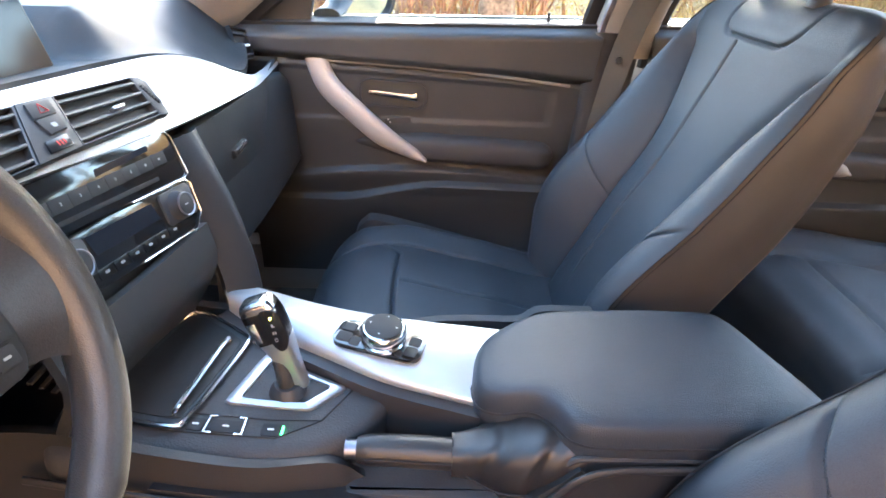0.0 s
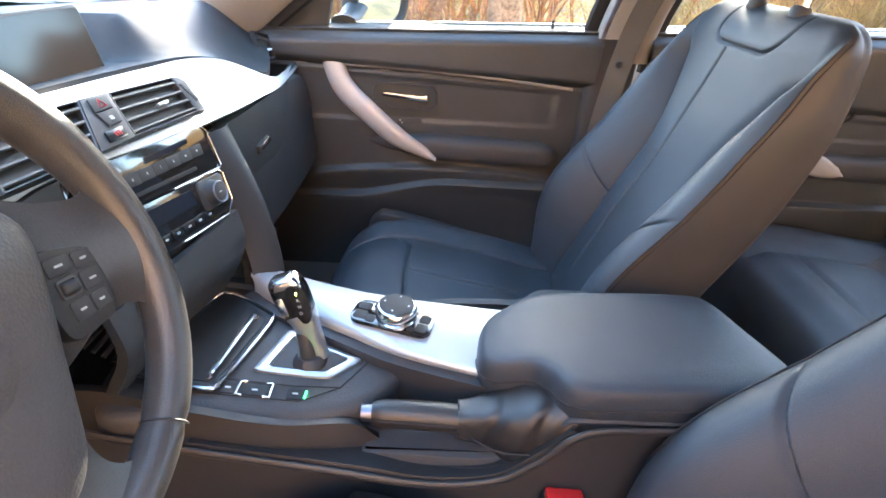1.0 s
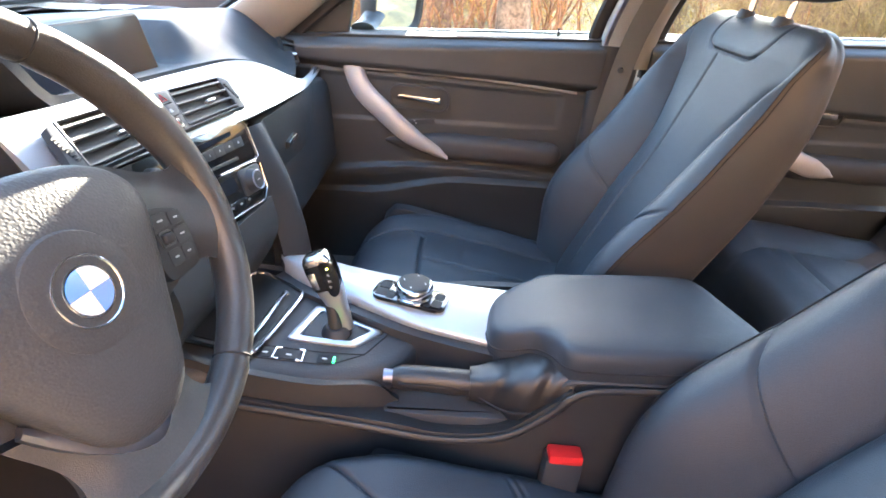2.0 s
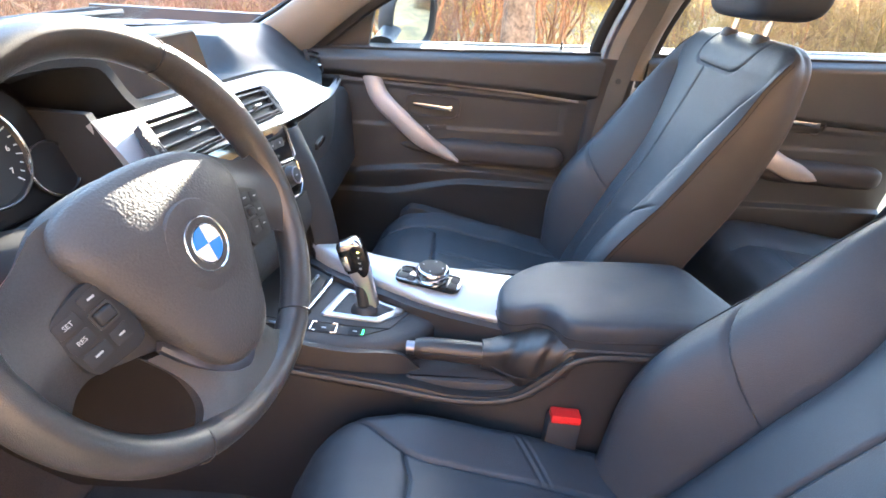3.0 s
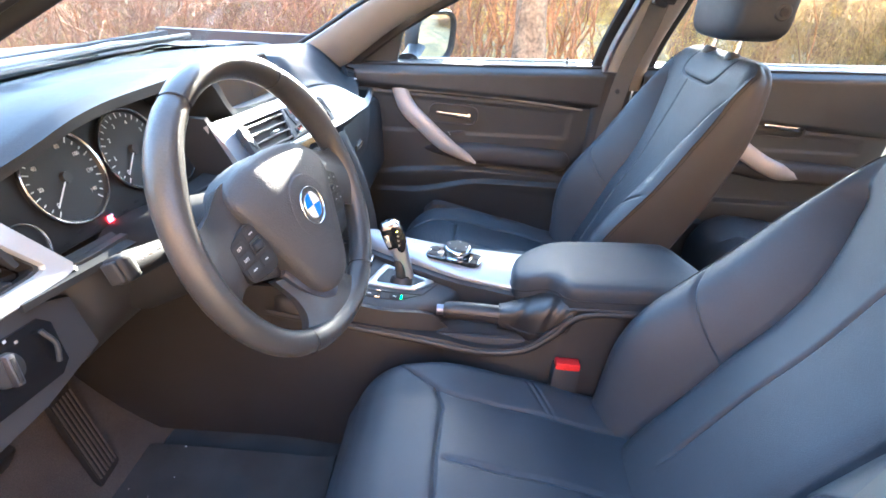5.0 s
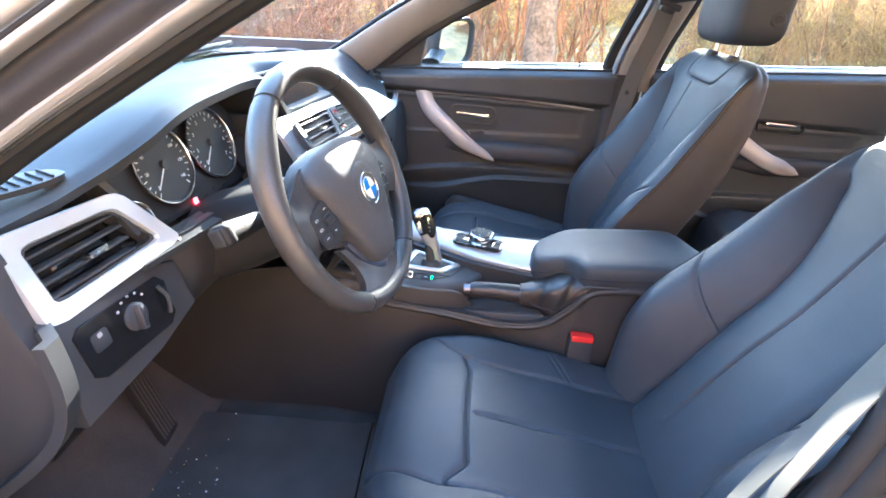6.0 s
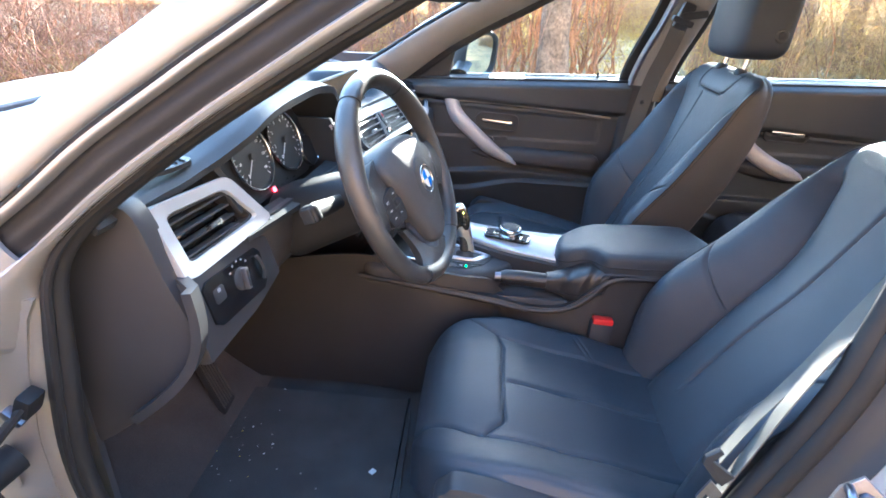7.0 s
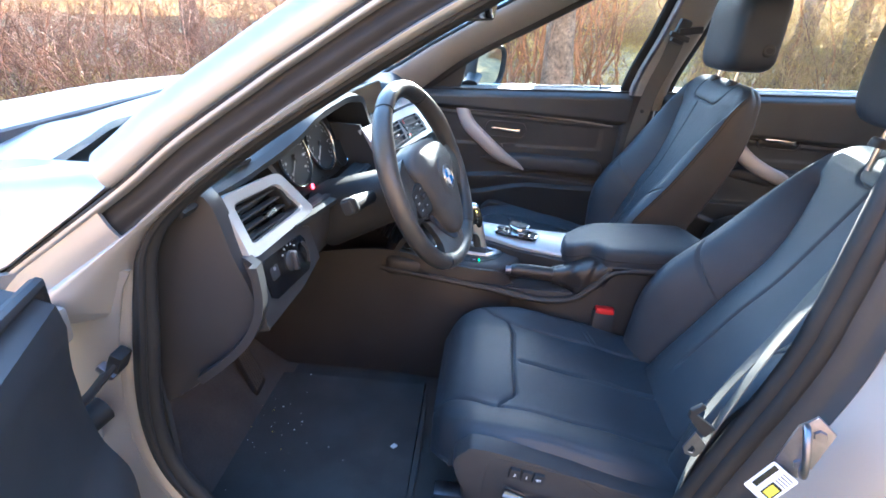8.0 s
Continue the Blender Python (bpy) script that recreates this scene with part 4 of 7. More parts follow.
    side = axes((-0.418, 0.640, 0.806), (0.55, 0.84, -0.10), (-0.30, 0.1, 1))
    slanted_vent(side, [(-0.020, 0.032), (0.018, 0.024), (0.024, -0.030), (-0.008, -0.036)], 3, d)
    # driver's outer vent with its silver frame
    o = Vector((-0.492, -0.588, 0.828))
    fr = axes(o, Vector((-0.463, -0.485, 0.789)) - Vector((-0.49, -0.671, 0.786)), Vector((-0.528, -0.658, 0.872)) - Vector((-0.49, -0.671, 0.786)))
    def loc(p):
        q = fr.inverted() @ Vector(p)
        return (q.x, q.y)
    corners = [loc(p) for p in ((-0.528, -0.668, 0.874), (-0.510, -0.520, 0.866), (-0.463, -0.478, 0.792), (-0.49, -0.675, 0.784))]
    outer = [(p.x, p.y) for c4, c5, c6 in zip(corners, corners[1:] + corners[:1], corners[-1:] + corners[:-1]) for p in
             (lambda a, b, z: [a.lerp(z, 0.10), a.lerp(z, 0.03).lerp(b, 0.03), a.lerp(b, 0.10)])(Vector((*c4, 0)), Vector((*c5, 0)), Vector((*c6, 0)))]
    cx, cy = sum(p[0] for p in outer) / len(outer), sum(p[1] for p in outer) / len(outer)
    def inset(k, z):
        return [fr @ Vector((cx + (x - cx) * k[0], cy + (y - cy) * k[1], z)) for x, y in outer]
    part("vent_frame", loft([inset((1, 1), -0.03), inset((1, 1), -0.002), inset((0.985, 0.97), 0.002), inset((0.76, 0.66), 0.0), inset((0.74, 0.63), -0.004), inset((0.74, 0.63), -0.03)], cap=False, loop=True), SILVER, d, "satin silver vent frame", sharp=30)
    v = part("air_vent", loft([inset((0.74, 0.63), -0.006), inset((0.70, 0.57), -0.006), inset((0.70, 0.57), -0.028), inset((0.74, 0.63), -0.028)], cap=False, loop=True), PLASTIC, d, "black air vent with slats and a bright lever")
    part("vent_throat", loft([inset((0.74, 0.63), -0.030), inset((0.74, 0.63), -0.034)]), GLOSS, v)
    for i in range(4):
        part("slat", transformed(box((0.112, 0.003, 0.014), 0.001), at(fr, cx - 0.006 + 0.0 * i, cy - 0.022 + 0.0145 * i, -0.014) @ pose(0, 0, 0, 15, 0, 0)), PLASTIC, v)
    part("lever", transformed(box((0.024, 0.007, 0.010), 0.002), at(fr, cx + 0.002, cy - 0.006, -0.003)), CHROME, v, "bright vent lever")
    part("thumb_wheel", transformed(box((0.007, 0.032, 0.008), 0.002), at(fr, cx + 0.058, cy + 0.002, -0.008, 14)), GREY_KEY, v)
    # panel with the light switch, below the vent
    lp = axes((-0.466, -0.592, 0.752), (0.10, 1, 0.0), (-0.22, 0, 1))
    p = part("light_switch_panel", slab([(-0.092, 0.042), (0.040, 0.040), (0.092, 0.022), (0.098, -0.040), (0.02, -0.058), (-0.098, -0.066)], 0.03, at(lp, 0, 0, -0.002), 0.004), PLASTIC, d, "black panel with a light switch")
    part("switch_field", slab([(-0.072, 0.020), (-0.062, 0.027), (0.050, 0.022), (0.060, 0.012), (0.058, -0.030), (0.046, -0.039), (-0.058, -0.036), (-0.070, -0.028)], 0.006, at(lp, 0, 0, 0.001), 0.0015), PIANO, p, "glossy switch field")
    k = part("light_switch", lathe([(0.001, 0.004), (0.013, 0.004), (0.0150, 0.003), (0.0160, 0.0), (0.001, 0.0)], at(lp, 0.003, -0.002, 0.001), 32), PLASTIC, p)
    part("switch_bar", transformed(box((0.0080, 0.030, 0.008), 0.002), at(lp, 0.003, -0.002, 0.008, -6)), STEEL, k, "bright light switch bar")
    part("bar_face", transformed(box((0.0040, 0.024, 0.001), 0.0004), at(lp, 0.003, -0.002, 0.0122, -6)), PLASTIC, k)
    for t in (42, 66, 90, 114, 138):
        part("switch_mark", transformed(box((0.0032, 0.0026, 0.0004), 0), at(lp, 0.003 + 0.0255 * math.cos(radians(t)), -0.002 + 0.0255 * math.sin(radians(t)), 0.0014)), INK, p)
    part("dimmer_wheel", tube(catmull([at(lp, 0.044, 0.012, 0.004).translation, at(lp, 0.049, -0.006, 0.007).translation, at(lp, 0.046, -0.024, 0.004).translation], 12), 0.003, 0.0025, n=8), PLASTIC, p, "curved dimmer wheel")
    fog = part("fog_switch", slab(rounded(0.022, 0.020, 0.004), 0.003, at(lp, -0.047, 0.002, 0.0022), 0.001), PLASTIC, p)
    part("switch_mark", slab(rounded(0.006, 0.005, 0.001, 2), 0.0003, at(lp, -0.047, 0.008, 0.0026)), INK, fog)
    # lower driver's dash: end cap, knee panel and column cover
    knee = []
    for i in range(40):
        y = -0.71 + 0.56 * i / 39
        row = []
        for j in range(20):
            f = j / 19
            row.append((-0.475 - 0.10 * f + 0.04 * math.sin(f * math.pi) + 0.03 * smooth01(-0.5, -0.2, y) - 0.040 * smooth01(-0.46, -0.51, y) * smooth01(-0.695, -0.665, y) * smooth01(0.95, 0.6, f), y, 0.795 - (0.19 - 0.02 * smooth01(-0.55, -0.3, y)) * f))
        knee.append(row)
    part("knee_panel", sheet(knee, 0.012), PLASTIC, d, "black knee panel")
    cap = [(-0.53, 0.885), (-0.50, 0.80), (-0.478, 0.73), (-0.50, 0.67), (-0.56, 0.60), (-0.66, 0.53), (-0.74, 0.55), (-0.74, 0.70), (-0.68, 0.82), (-0.60, 0.872)]
    part("end_cap", slab([(a.x, a.y) for a in catmull([(x, z, 0) for x, z in cap], 50, True)], 0.03, axes((0, -0.695, 0), (1, 0, 0), (0, 0, 1)), 0.010), PLASTIC, d, "black dashboard end cap")
    part("bulkhead", box((0.02, 1.40, 0.60), 0.0, pose(-0.98, 0, 0.60)), FELT, d)
    return d


dashboard()


# ---- centre console ----
def console():
    c = thing("centre_console", "black centre console with silver trim and leather armrest", "centre console", (0.0, 0, 0.20))
    # body: side walls with a swept top edge, narrowing behind the selector
    top_l = [(-0.90, -0.12, 0.44), (-0.62, -0.120, 0.53), (-0.42, -0.118, 0.560), (-0.30, -0.128, 0.545), (-0.20, -0.128, 0.530), (-0.12, -0.108, 0.515), (-0.085, -0.100, 0.480), (-0.02, -0.122, 0.468), (0.05, -0.128, 0.478), (0.10, -0.130, 0.520), (0.13, -0.130, 0.558), (0.20, -0.130, 0.560), (0.34, -0.130, 0.562)]
    def wall(sign, top, low=0.20):
        rows = []
        for p in catmull(top, 84):
            row = []
            for j in range(16):
                f = j / 15
                bulge = 0.012 * math.sin(f * math.pi)
                row.append((p.x, sign * (abs(p.y) + 0.012 * f + bulge), p.z + (low - p.z) * f))
            rows.append(row)
        return rows
    part("side_wall", sheet(wall(-1, top_l), -0.012), CONSOLE_SHADED, c)
    top_r = [(x, -y, max(z, 0.54)) for x, y, z in top_l]
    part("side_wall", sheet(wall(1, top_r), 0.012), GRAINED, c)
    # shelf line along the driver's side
    part("side_moulding", tube(catmull([(-0.42, -0.142, 0.520), (-0.30, -0.150, 0.508), (-0.16, -0.152, 0.490), (-0.03, -0.150, 0.468), (0.05, -0.148, 0.476), (0.10, -0.146, 0.512), (0.128, -0.145, 0.545), (0.16, -0.144, 0.559), (0.22, -0.143, 0.562), (0.34, -0.142, 0.564)], 60), 0.0035, 0.0055, n=10, up=(0, 0, 1)), CONSOLE_SHADED, c)
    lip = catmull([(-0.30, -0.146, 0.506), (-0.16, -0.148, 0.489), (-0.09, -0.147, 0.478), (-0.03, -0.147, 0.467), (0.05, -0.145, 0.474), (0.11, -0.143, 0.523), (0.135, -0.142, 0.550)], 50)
    part("well", sheet([[(p.x, p.y + 0.095 * f, p.z - 0.010 * math.sin(min(1, f * 2.2) * math.pi / 2) + 0.012 * smooth01(0.55, 1.0, f)) for f in (k / 11 for k in range(12))] for p in lip], -0.008), CONSOLE_SHADED, c, "black well of the handbrake")
    part("inner_floor", box((0.52, 0.20, 0.02), 0.004, pose(0.10, 0.01, 0.445)), PLASTIC, c)
    # selector deck: dark plate that slopes gently to the rear
    deck = axes((-0.225, -0.035, 0.534), (1, 0.0, -0.075), (0, 1, 0.0))
    out = [(p.x, p.y) for p in catmull([(-0.185, 0.155, 0), (-0.05, 0.130, 0), (0.05, 0.092, 0), (0.135, 0.072, 0), (0.166, 0.046, 0), (0.158, 0.010, 0), (0.132, -0.036, 0), (0.085, -0.068, 0), (0.03, -0.082, 0), (-0.06, -0.088, 0), (-0.185, -0.086, 0)], 90, True)]
    part("deck", slab(out, 0.045, deck, 0.020, 6), GRAINED, c)
    part("deck_joint", tube([deck @ Vector((p.x, p.y - 0.002, 0.0006)) for p in [Vector((-0.072, -0.030, 0)), Vector((0.03, -0.031, 0)), Vector((0.084, -0.026, 0)), Vector((0.122, 0.044, 0))]], 0.0009, n=6), RUBBER, c)
    part("deck_joint", tube([deck @ Vector((x, y, 0.0006)) for x, y in ((-0.080, -0.058), (0.04, -0.057), (0.084, -0.028))], 0.0009, n=6), RUBBER, c)
    # oddments tray with a chrome rim
    tr = at(deck, -0.090, 0.039, 0.004)
    tray_out = [(p.x + 0.315, p.y - 0.004) for p in catmull([(-0.350, 0.090, 0), (-0.335, 0.100, 0), (-0.318, 0.096, 0), (-0.268, 0.066, 0), (-0.257, 0.048, 0), (-0.268, -0.02, 0), (-0.281, -0.078, 0), (-0.292, -0.092, 0), (-0.365, -0.084, 0), (-0.384, -0.072, 0), (-0.372, 0.0, 0)], 56, True)]
    part("tray_rim", tube([tr @ Vector((x, y, 0.002)) for x, y in tray_out], 0.0030, 0.0035, n=8, loop=True), CHROME, c, "chrome tray rim")
    part("tray", slab([(x * 0.97, y * 0.98) for x, y in tray_out], 0.004, at(tr, 0, 0, 0.0015)), PLASTIC, c)
    part("tray_mat", slab([(x * 0.86, y * 0.88) for x, y in tray_out], 0.002, at(tr, 0, 0, 0.003), 0.001), RUBBER, c)
    part("tray_grip", tube(catmull([tr @ Vector(p) for p in ((0.019, -0.080, 0.003), (0.021, -0.074, 0.009), (0.026, -0.04, 0.010), (0.034, 0.034, 0.010), (0.037, 0.042, 0.003))], 20), 0.0036, 0.0035, n=8), CHROME, c, "chrome tray grip")
    for k in range(7):
        part("roller_slat", transformed(box((0.006, 0.15, 0.004), 0.0015), at(tr, -0.070 - 0.011 * k, -0.005, 0.004 + 0.005 * k)), PLASTIC, c)
    # selector surround and lever
    sel = at(deck, 0.036, -0.002, 0.0)
    ring_o = catmull([(-0.063, -0.006, 0), (-0.060, -0.012, 0), (-0.052, -0.0135, 0), (-0.012, -0.0145, 0), (0.026, -0.014, 0), (0.036, -0.011, 0), (0.052, 0.006, 0), (0.065, 0.020, 0), (0.066, 0.027, 0), (0.058, 0.031, 0), (0.020, 0.046, 0), (-0.030, 0.069, 0), (-0.039, 0.071, 0), (-0.043, 0.065, 0), (-0.052, 0.034, 0)], 90, True)
    rings = []
    for k, z in ((1.0, -0.004), (1.0, 0.0015), (0.975, 0.0035), (0.80, 0.0060), (0.735, 0.0050), (0.72, 0.001), (0.72, -0.004)):
        rings.append([sel @ Vector((p.x * k, 0.016 + (p.y - 0.016) * k, z)) for p in ring_o])
    part("selector_surround", loft(rings, cap=False, loop=True), SATIN, c, "satin chrome selector surround")
    part("selector_plate", slab([(p.x * 0.745, 0.016 + (p.y - 0.016) * 0.745) for p in ring_o], 0.006, at(sel, 0, 0, 0.0022), 0.001), GRAINED, c)
    base = sel @ Vector((0.002, 0.012, 0.0))
    part("boot_collar", lathe([(0.001, 0.012), (0.014, 0.012), (0.020, 0.006), (0.022, 0.0), (0.001, 0.0)], Matrix.Translation(base) @ pose(0, 0, 0.003), 24), PLASTIC, c)
    lev = thing("gear_selector", "gloss black and satin metal automatic gear selector lever", "gear lever", base)
    path = catmull([base + Vector(v) for v in ((0.0, 0, 0.004), (-0.002, 0.002, 0.03), (-0.008, 0.008, 0.058), (-0.018, 0.011, 0.090), (-0.026, 0.012, 0.115), (-0.029, 0.012, 0.127))], 40)
    head = axes(base + Vector((-0.009, 0.010, 0.082)), (1.0, 0.10, 0.30), (-0.30, 0.06, 1.0))
    def section(h, w, d, r=0.42):
        return [head @ Vector((w[0] + w[1] * math.copysign(abs(math.cos(t)) ** r, math.cos(t)), h + 0.10 * w[1] * math.cos(t), d * math.copysign(abs(math.sin(t)) ** r, math.sin(t)))) for t in (2 * math.pi * j / 36 for j in range(36))]
    part("stem", tube(path[:14], 0.0105, 0.0105, n=18, up=(0, 1, 0.2)), PLASTIC, lev, "black stem")
    part("lever", loft([section(-0.078, (0.002, 0.0095), 0.0085, 0.8), section(-0.062, (0.002, 0.0105), 0.0095, 0.7), section(-0.040, (0.001, 0.0130), 0.0115, 0.6), section(-0.018, (0.0, 0.0165), 0.0135, 0.5), section(-0.006, (-0.001, 0.0185), 0.0140, 0.45)]), SATIN, lev, "satin grey metal lever")
    part("grip", loft([section(-0.006, (-0.001, 0.0185), 0.0140), section(0.010, (-0.002, 0.0205), 0.0150), section(0.024, (-0.003, 0.0210), 0.0152), section(0.034, (-0.004, 0.0200), 0.0148)]), PIANO, lev, "gloss black grip")
    part("grip_cap", loft([section(0.034, (-0.004, 0.0200), 0.0148), section(0.040, (-0.005, 0.0188), 0.0140), section(0.0445, (-0.006, 0.0160), 0.0122), section(0.0465, (-0.007, 0.0115), 0.0090)]), CHROME, lev, "bright grip cap")
    part("release_key", transformed(box((0.010, 0.026, 0.004), 0.0015), head @ pose(-0.0150, 0.012, 0.0145)), CHROME, lev, "bright release key")
    face = at(head, 0.006, 0.012, 0.0150)
    part("shift_panel", slab([(p.x, p.y) for p in catmull([(-0.0085, 0.022, 0), (0.008, 0.023, 0), (0.0125, 0.010, 0), (0.0120, -0.012, 0), (0.005, -0.027, 0), (-0.004, -0.027, 0), (-0.0095, -0.008, 0)], 36, True)], 0.006, at(face, 0.0, 0.0, 0.0012), 0.001, 2), PIANO, lev, "gloss black panel with the gear letters")
    for k, txt in enumerate("PRND"):
        q = at(face, 0.0025 - 0.0012 * k, 0.0140 - 0.0090 * k, 0.0014)
        lettering(txt, 0.0055, q, AMBER if txt == "P" else INK, lev, "gear_letter")
    # switches beside the selector
    for kx, w, chrome, lit in ((-0.102, 0.018, False, False), (-0.070, 0.034, True, False), (-0.022, 0.020, False, True)):
        q = at(deck, kx + 0.055, -0.0465, 0.0015)
        k = part("deck_switch", slab(rounded(w, 0.017, 0.003), 0.006, q, 0.0015), GREY_KEY, c)
        part("switch_mark", slab(rounded(0.007, 0.0022, 0.0006, 2), 0.0004, at(q, 0, 0, 0.0006)), WHITE, k)
        if chrome:
            for s in (-1, 1):
                part("switch_bracket", tube([at(q, s * 0.012, 0.011, 0.001).translation, at(q, s * 0.019, 0.011, 0.001).translation, at(q, s * 0.020, -0.011, 0.001).translation, at(q, s * 0.012, -0.011, 0.001).translation], 0.0014, n=6), CHROME, k, "chrome bracket round the switch")
        if lit:
            part("indicator", transformed(box((0.0022, 0.012, 0.0012), 0.0004), at(q, 0.0125, 0, 0.0)), LED, k, "lit green indicator")
    # silver trim blade that carries the controller
    up = [(-0.305, 0.128, 0.570), (-0.285, 0.142, 0.568), (-0.18, 0.112, 0.562), (-0.08, 0.090, 0.560), (0.07, 0.070, 0.560)]
    mid = [(-0.305, 0.118, 0.574), (-0.270, 0.105, 0.572), (-0.17, 0.066, 0.568), (-0.07, 0.040, 0.566), (0.06, 0.015, 0.564)]
    low = [(-0.298, 0.108, 0.562), (-0.250, 0.075, 0.558), (-0.15, 0.026, 0.554), (-0.07, -0.012, 0.552), (0.045, -0.045, 0.550)]
    edge = [(x, y - 0.003, z - 0.014) for x, y, z in low]
    part("silver_blade", between([edge, low, mid, up], 50, 22, 0.008), SILVER, c, "satin silver console trim", sharp=55)
    part("blade_support", between([[(x, y + 0.002, z - 0.012) for x, y, z in low], [(x, y + 0.004, 0.47) for x, y, z in low]], 30, 6, 0.02), PLASTIC, c)
    # round controller with its keys
    ctl = axes((-0.082, 0.030, 0.5675), (1, -0.28, -0.03), (0.28, 1, 0.02))
    k0 = part("controller_base", slab(rounded(0.114, 0.048, 0.014), 0.006, at(ctl, -0.004, 0.002, 0.001), 0.0015), GLOSS, c, "gloss black base of the rotary controller")
    for kx, ky, w, h in ((-0.047, 0.011, 0.018, 0.015), (-0.047, -0.008, 0.018, 0.017), (-0.030, 0.016, 0.012, 0.010), (-0.031, -0.012, 0.013, 0.015), (0.040, 0.011, 0.015, 0.015), (0.040, -0.008, 0.015, 0.017), (0.027, -0.015, 0.010, 0.010)):
        part("controller_key", slab(rounded(w, h, 0.003), 0.004, at(ctl, kx, ky, 0.0022), 0.0008), GREY_KEY, k0)
    knob = thing("rotary_controller", "round chrome-ringed rotary controller knob with a matt top", "control knob", ctl.translation)
    part("skirt", lathe([(0.001, 0.0), (0.027, 0.0), (0.0275, 0.004), (0.0255, 0.006), (0.0255, 0.008), (0.0275, 0.010), (0.0285, 0.016), (0.0265, 0.021), (0.0245, 0.0225), (0.001, 0.0225)], at(ctl, 0.002, 0, 0.002), 48), CHROME, knob, "chrome knob ring")
    part("top", lathe([(0.001, 0.0245), (0.020, 0.0245), (0.0232, 0.0235), (0.0235, 0.0222), (0.001, 0.0222)], at(ctl, 0.002, 0, 0.002), 48), GREY_KEY, knob, "matt black touch surface")
    for a in range(4):
        part("arrow", slab([(-0.0014, -0.001), (0.0014, -0.001), (0, 0.0014)], 0.0003, at(ctl, 0.002 + 0.017 * math.cos(radians(90 * a)), 0.017 * math.sin(radians(90 * a)), 0.0269, 90 * a - 90)), WHITE, knob)
    # handbrake lever with its gaiter
    hb = thing("handbrake", "black leather handbrake lever with a creased leather gaiter", "handbrake", (0.0, -0.09, 0.46))
    hpath = catmull([(-0.098, -0.090, 0.516), (-0.06, -0.090, 0.516), (-0.02, -0.090, 0.514), (0.02, -0.090, 0.512), (0.06, -0.088, 0.512)], 30)
    part("grip", tube(hpath, 0.0165, 0.0175, n=18, taper=lambda f: lerp_table([(0, 0.82), (0.08, 1.0), (0.5, 1.05), (1, 1.0)], f)), GRIP, hb)
    part("button", tube([(-0.111, -0.090, 0.516), (-0.108, -0.09, 0.516), (-0.094, -0.090, 0.516)], 0.0105, n=16), STEEL, hb, "dull metal release button")
    part("grip_seam", tube([p + Vector((0, -0.0176, 0.004)) for p in hpath[2:26]], 0.0010, n=5), THREAD, hb)
    part("grip_band", tube([Vector((0.006, -0.090 + 0.0187 * math.cos(t), 0.513 + 0.0192 * math.sin(t))) for t in (2 * math.pi * j / 24 for j in range(24))], 0.0012, n=6, loop=True), THREAD, hb)
    rings = []
    for i in range(44):
        f = i / 43
        x = 0.005 + 0.130 * f
        zc = 0.512 + 0.024 * f
        h = 0.020 + 0.030 * smooth01(0, 0.9, f)
        w = 0.020 + 0.022 * smooth01(0, 0.7, f)
        ring = []
        for j in range(40):
            t = 2 * math.pi * j / 40
            ridge = 1 - 2 * abs((f * 2.3 + 0.16 * math.sin(t * 2 + 0.7) + 0.10 * math.sin(t * 3) + 0.30) % 1.0 - 0.5)
            fold = (0.0055 * (ridge - 0.55) + 0.0028 * (1 - 2 * abs((f * 5.1 + t * 0.55) % 1.0 - 0.5))) * smooth01(0.05, 0.25, f)
            cz = zc - 0.014 * f
            bottom = 0.010 * smooth01(0.1, 0.6, f) if math.sin(t) < 0 else 0
            ring.append((x + 0.006 * math.sin(t) * f, -0.090 + (w + fold) * math.copysign(abs(math.cos(t)) ** 0.55, math.cos(t)), cz + (h + fold * 0.7 + bottom) * math.copysign(abs(math.sin(t)) ** 0.6, math.sin(t))))
        rings.append(ring)
    part("gaiter", loft(rings), GRIP, hb, "creased black leather gaiter")
    part("gaiter_seam", tube(catmull([(0.020, -0.114, 0.508), (0.05, -0.131, 0.506), (0.09, -0.1365, 0.509), (0.125, -0.1365, 0.516)], 20), 0.0011, n=5), THREAD, hb)
    part("lever_well", slab([(p.x, p.y) for p in catmull([(-0.105, -0.022, 0), (-0.08, -0.03, 0), (0.06, -0.032, 0), (0.12, -0.02, 0), (0.12, 0.03, 0), (-0.08, 0.028, 0)], 40, True)], 0.02, Matrix.Translation((-0.005, -0.090, 0.482)), 0.008), GRAINED, hb)
    # armrest box and lid
    part("armrest_box", slab([(p.x, p.y) for p in catmull([(0.075, 0.045, 0), (0.10, 0.058, 0), (0.33, 0.058, 0), (0.35, 0.04, 0), (0.352, -0.11, 0), (0.34, -0.125, 0), (0.15, -0.125, 0), (0.118, -0.112, 0), (0.112, -0.075, 0), (0.085, -0.055, 0)], 60, True)], 0.30, Matrix.Translation((0, 0, 0.5545)), 0.006), GRAINED, c)
    arm = thing("armrest", "padded black leather centre armrest lid", "armrest", (0.2, 0, 0.575))
    o = catmull([(0.028, -0.020, 0), (0.040, 0.022, 0), (0.085, 0.050, 0), (0.18, 0.060, 0), (0.31, 0.058, 0), (0.342, 0.040, 0), (0.362, -0.02, 0), (0.384, -0.10, 0), (0.372, -0.131, 0), (0.27, -0.134, 0), (0.16, -0.134, 0), (0.122, -0.126, 0),
                 (0.104, -0.098, 0), (0.085, -0.080, 0), (0.050, -0.072, 0), (0.030, -0.055, 0)], 96, True)
    cx, cy = 0.20, -0.025
    rings = []
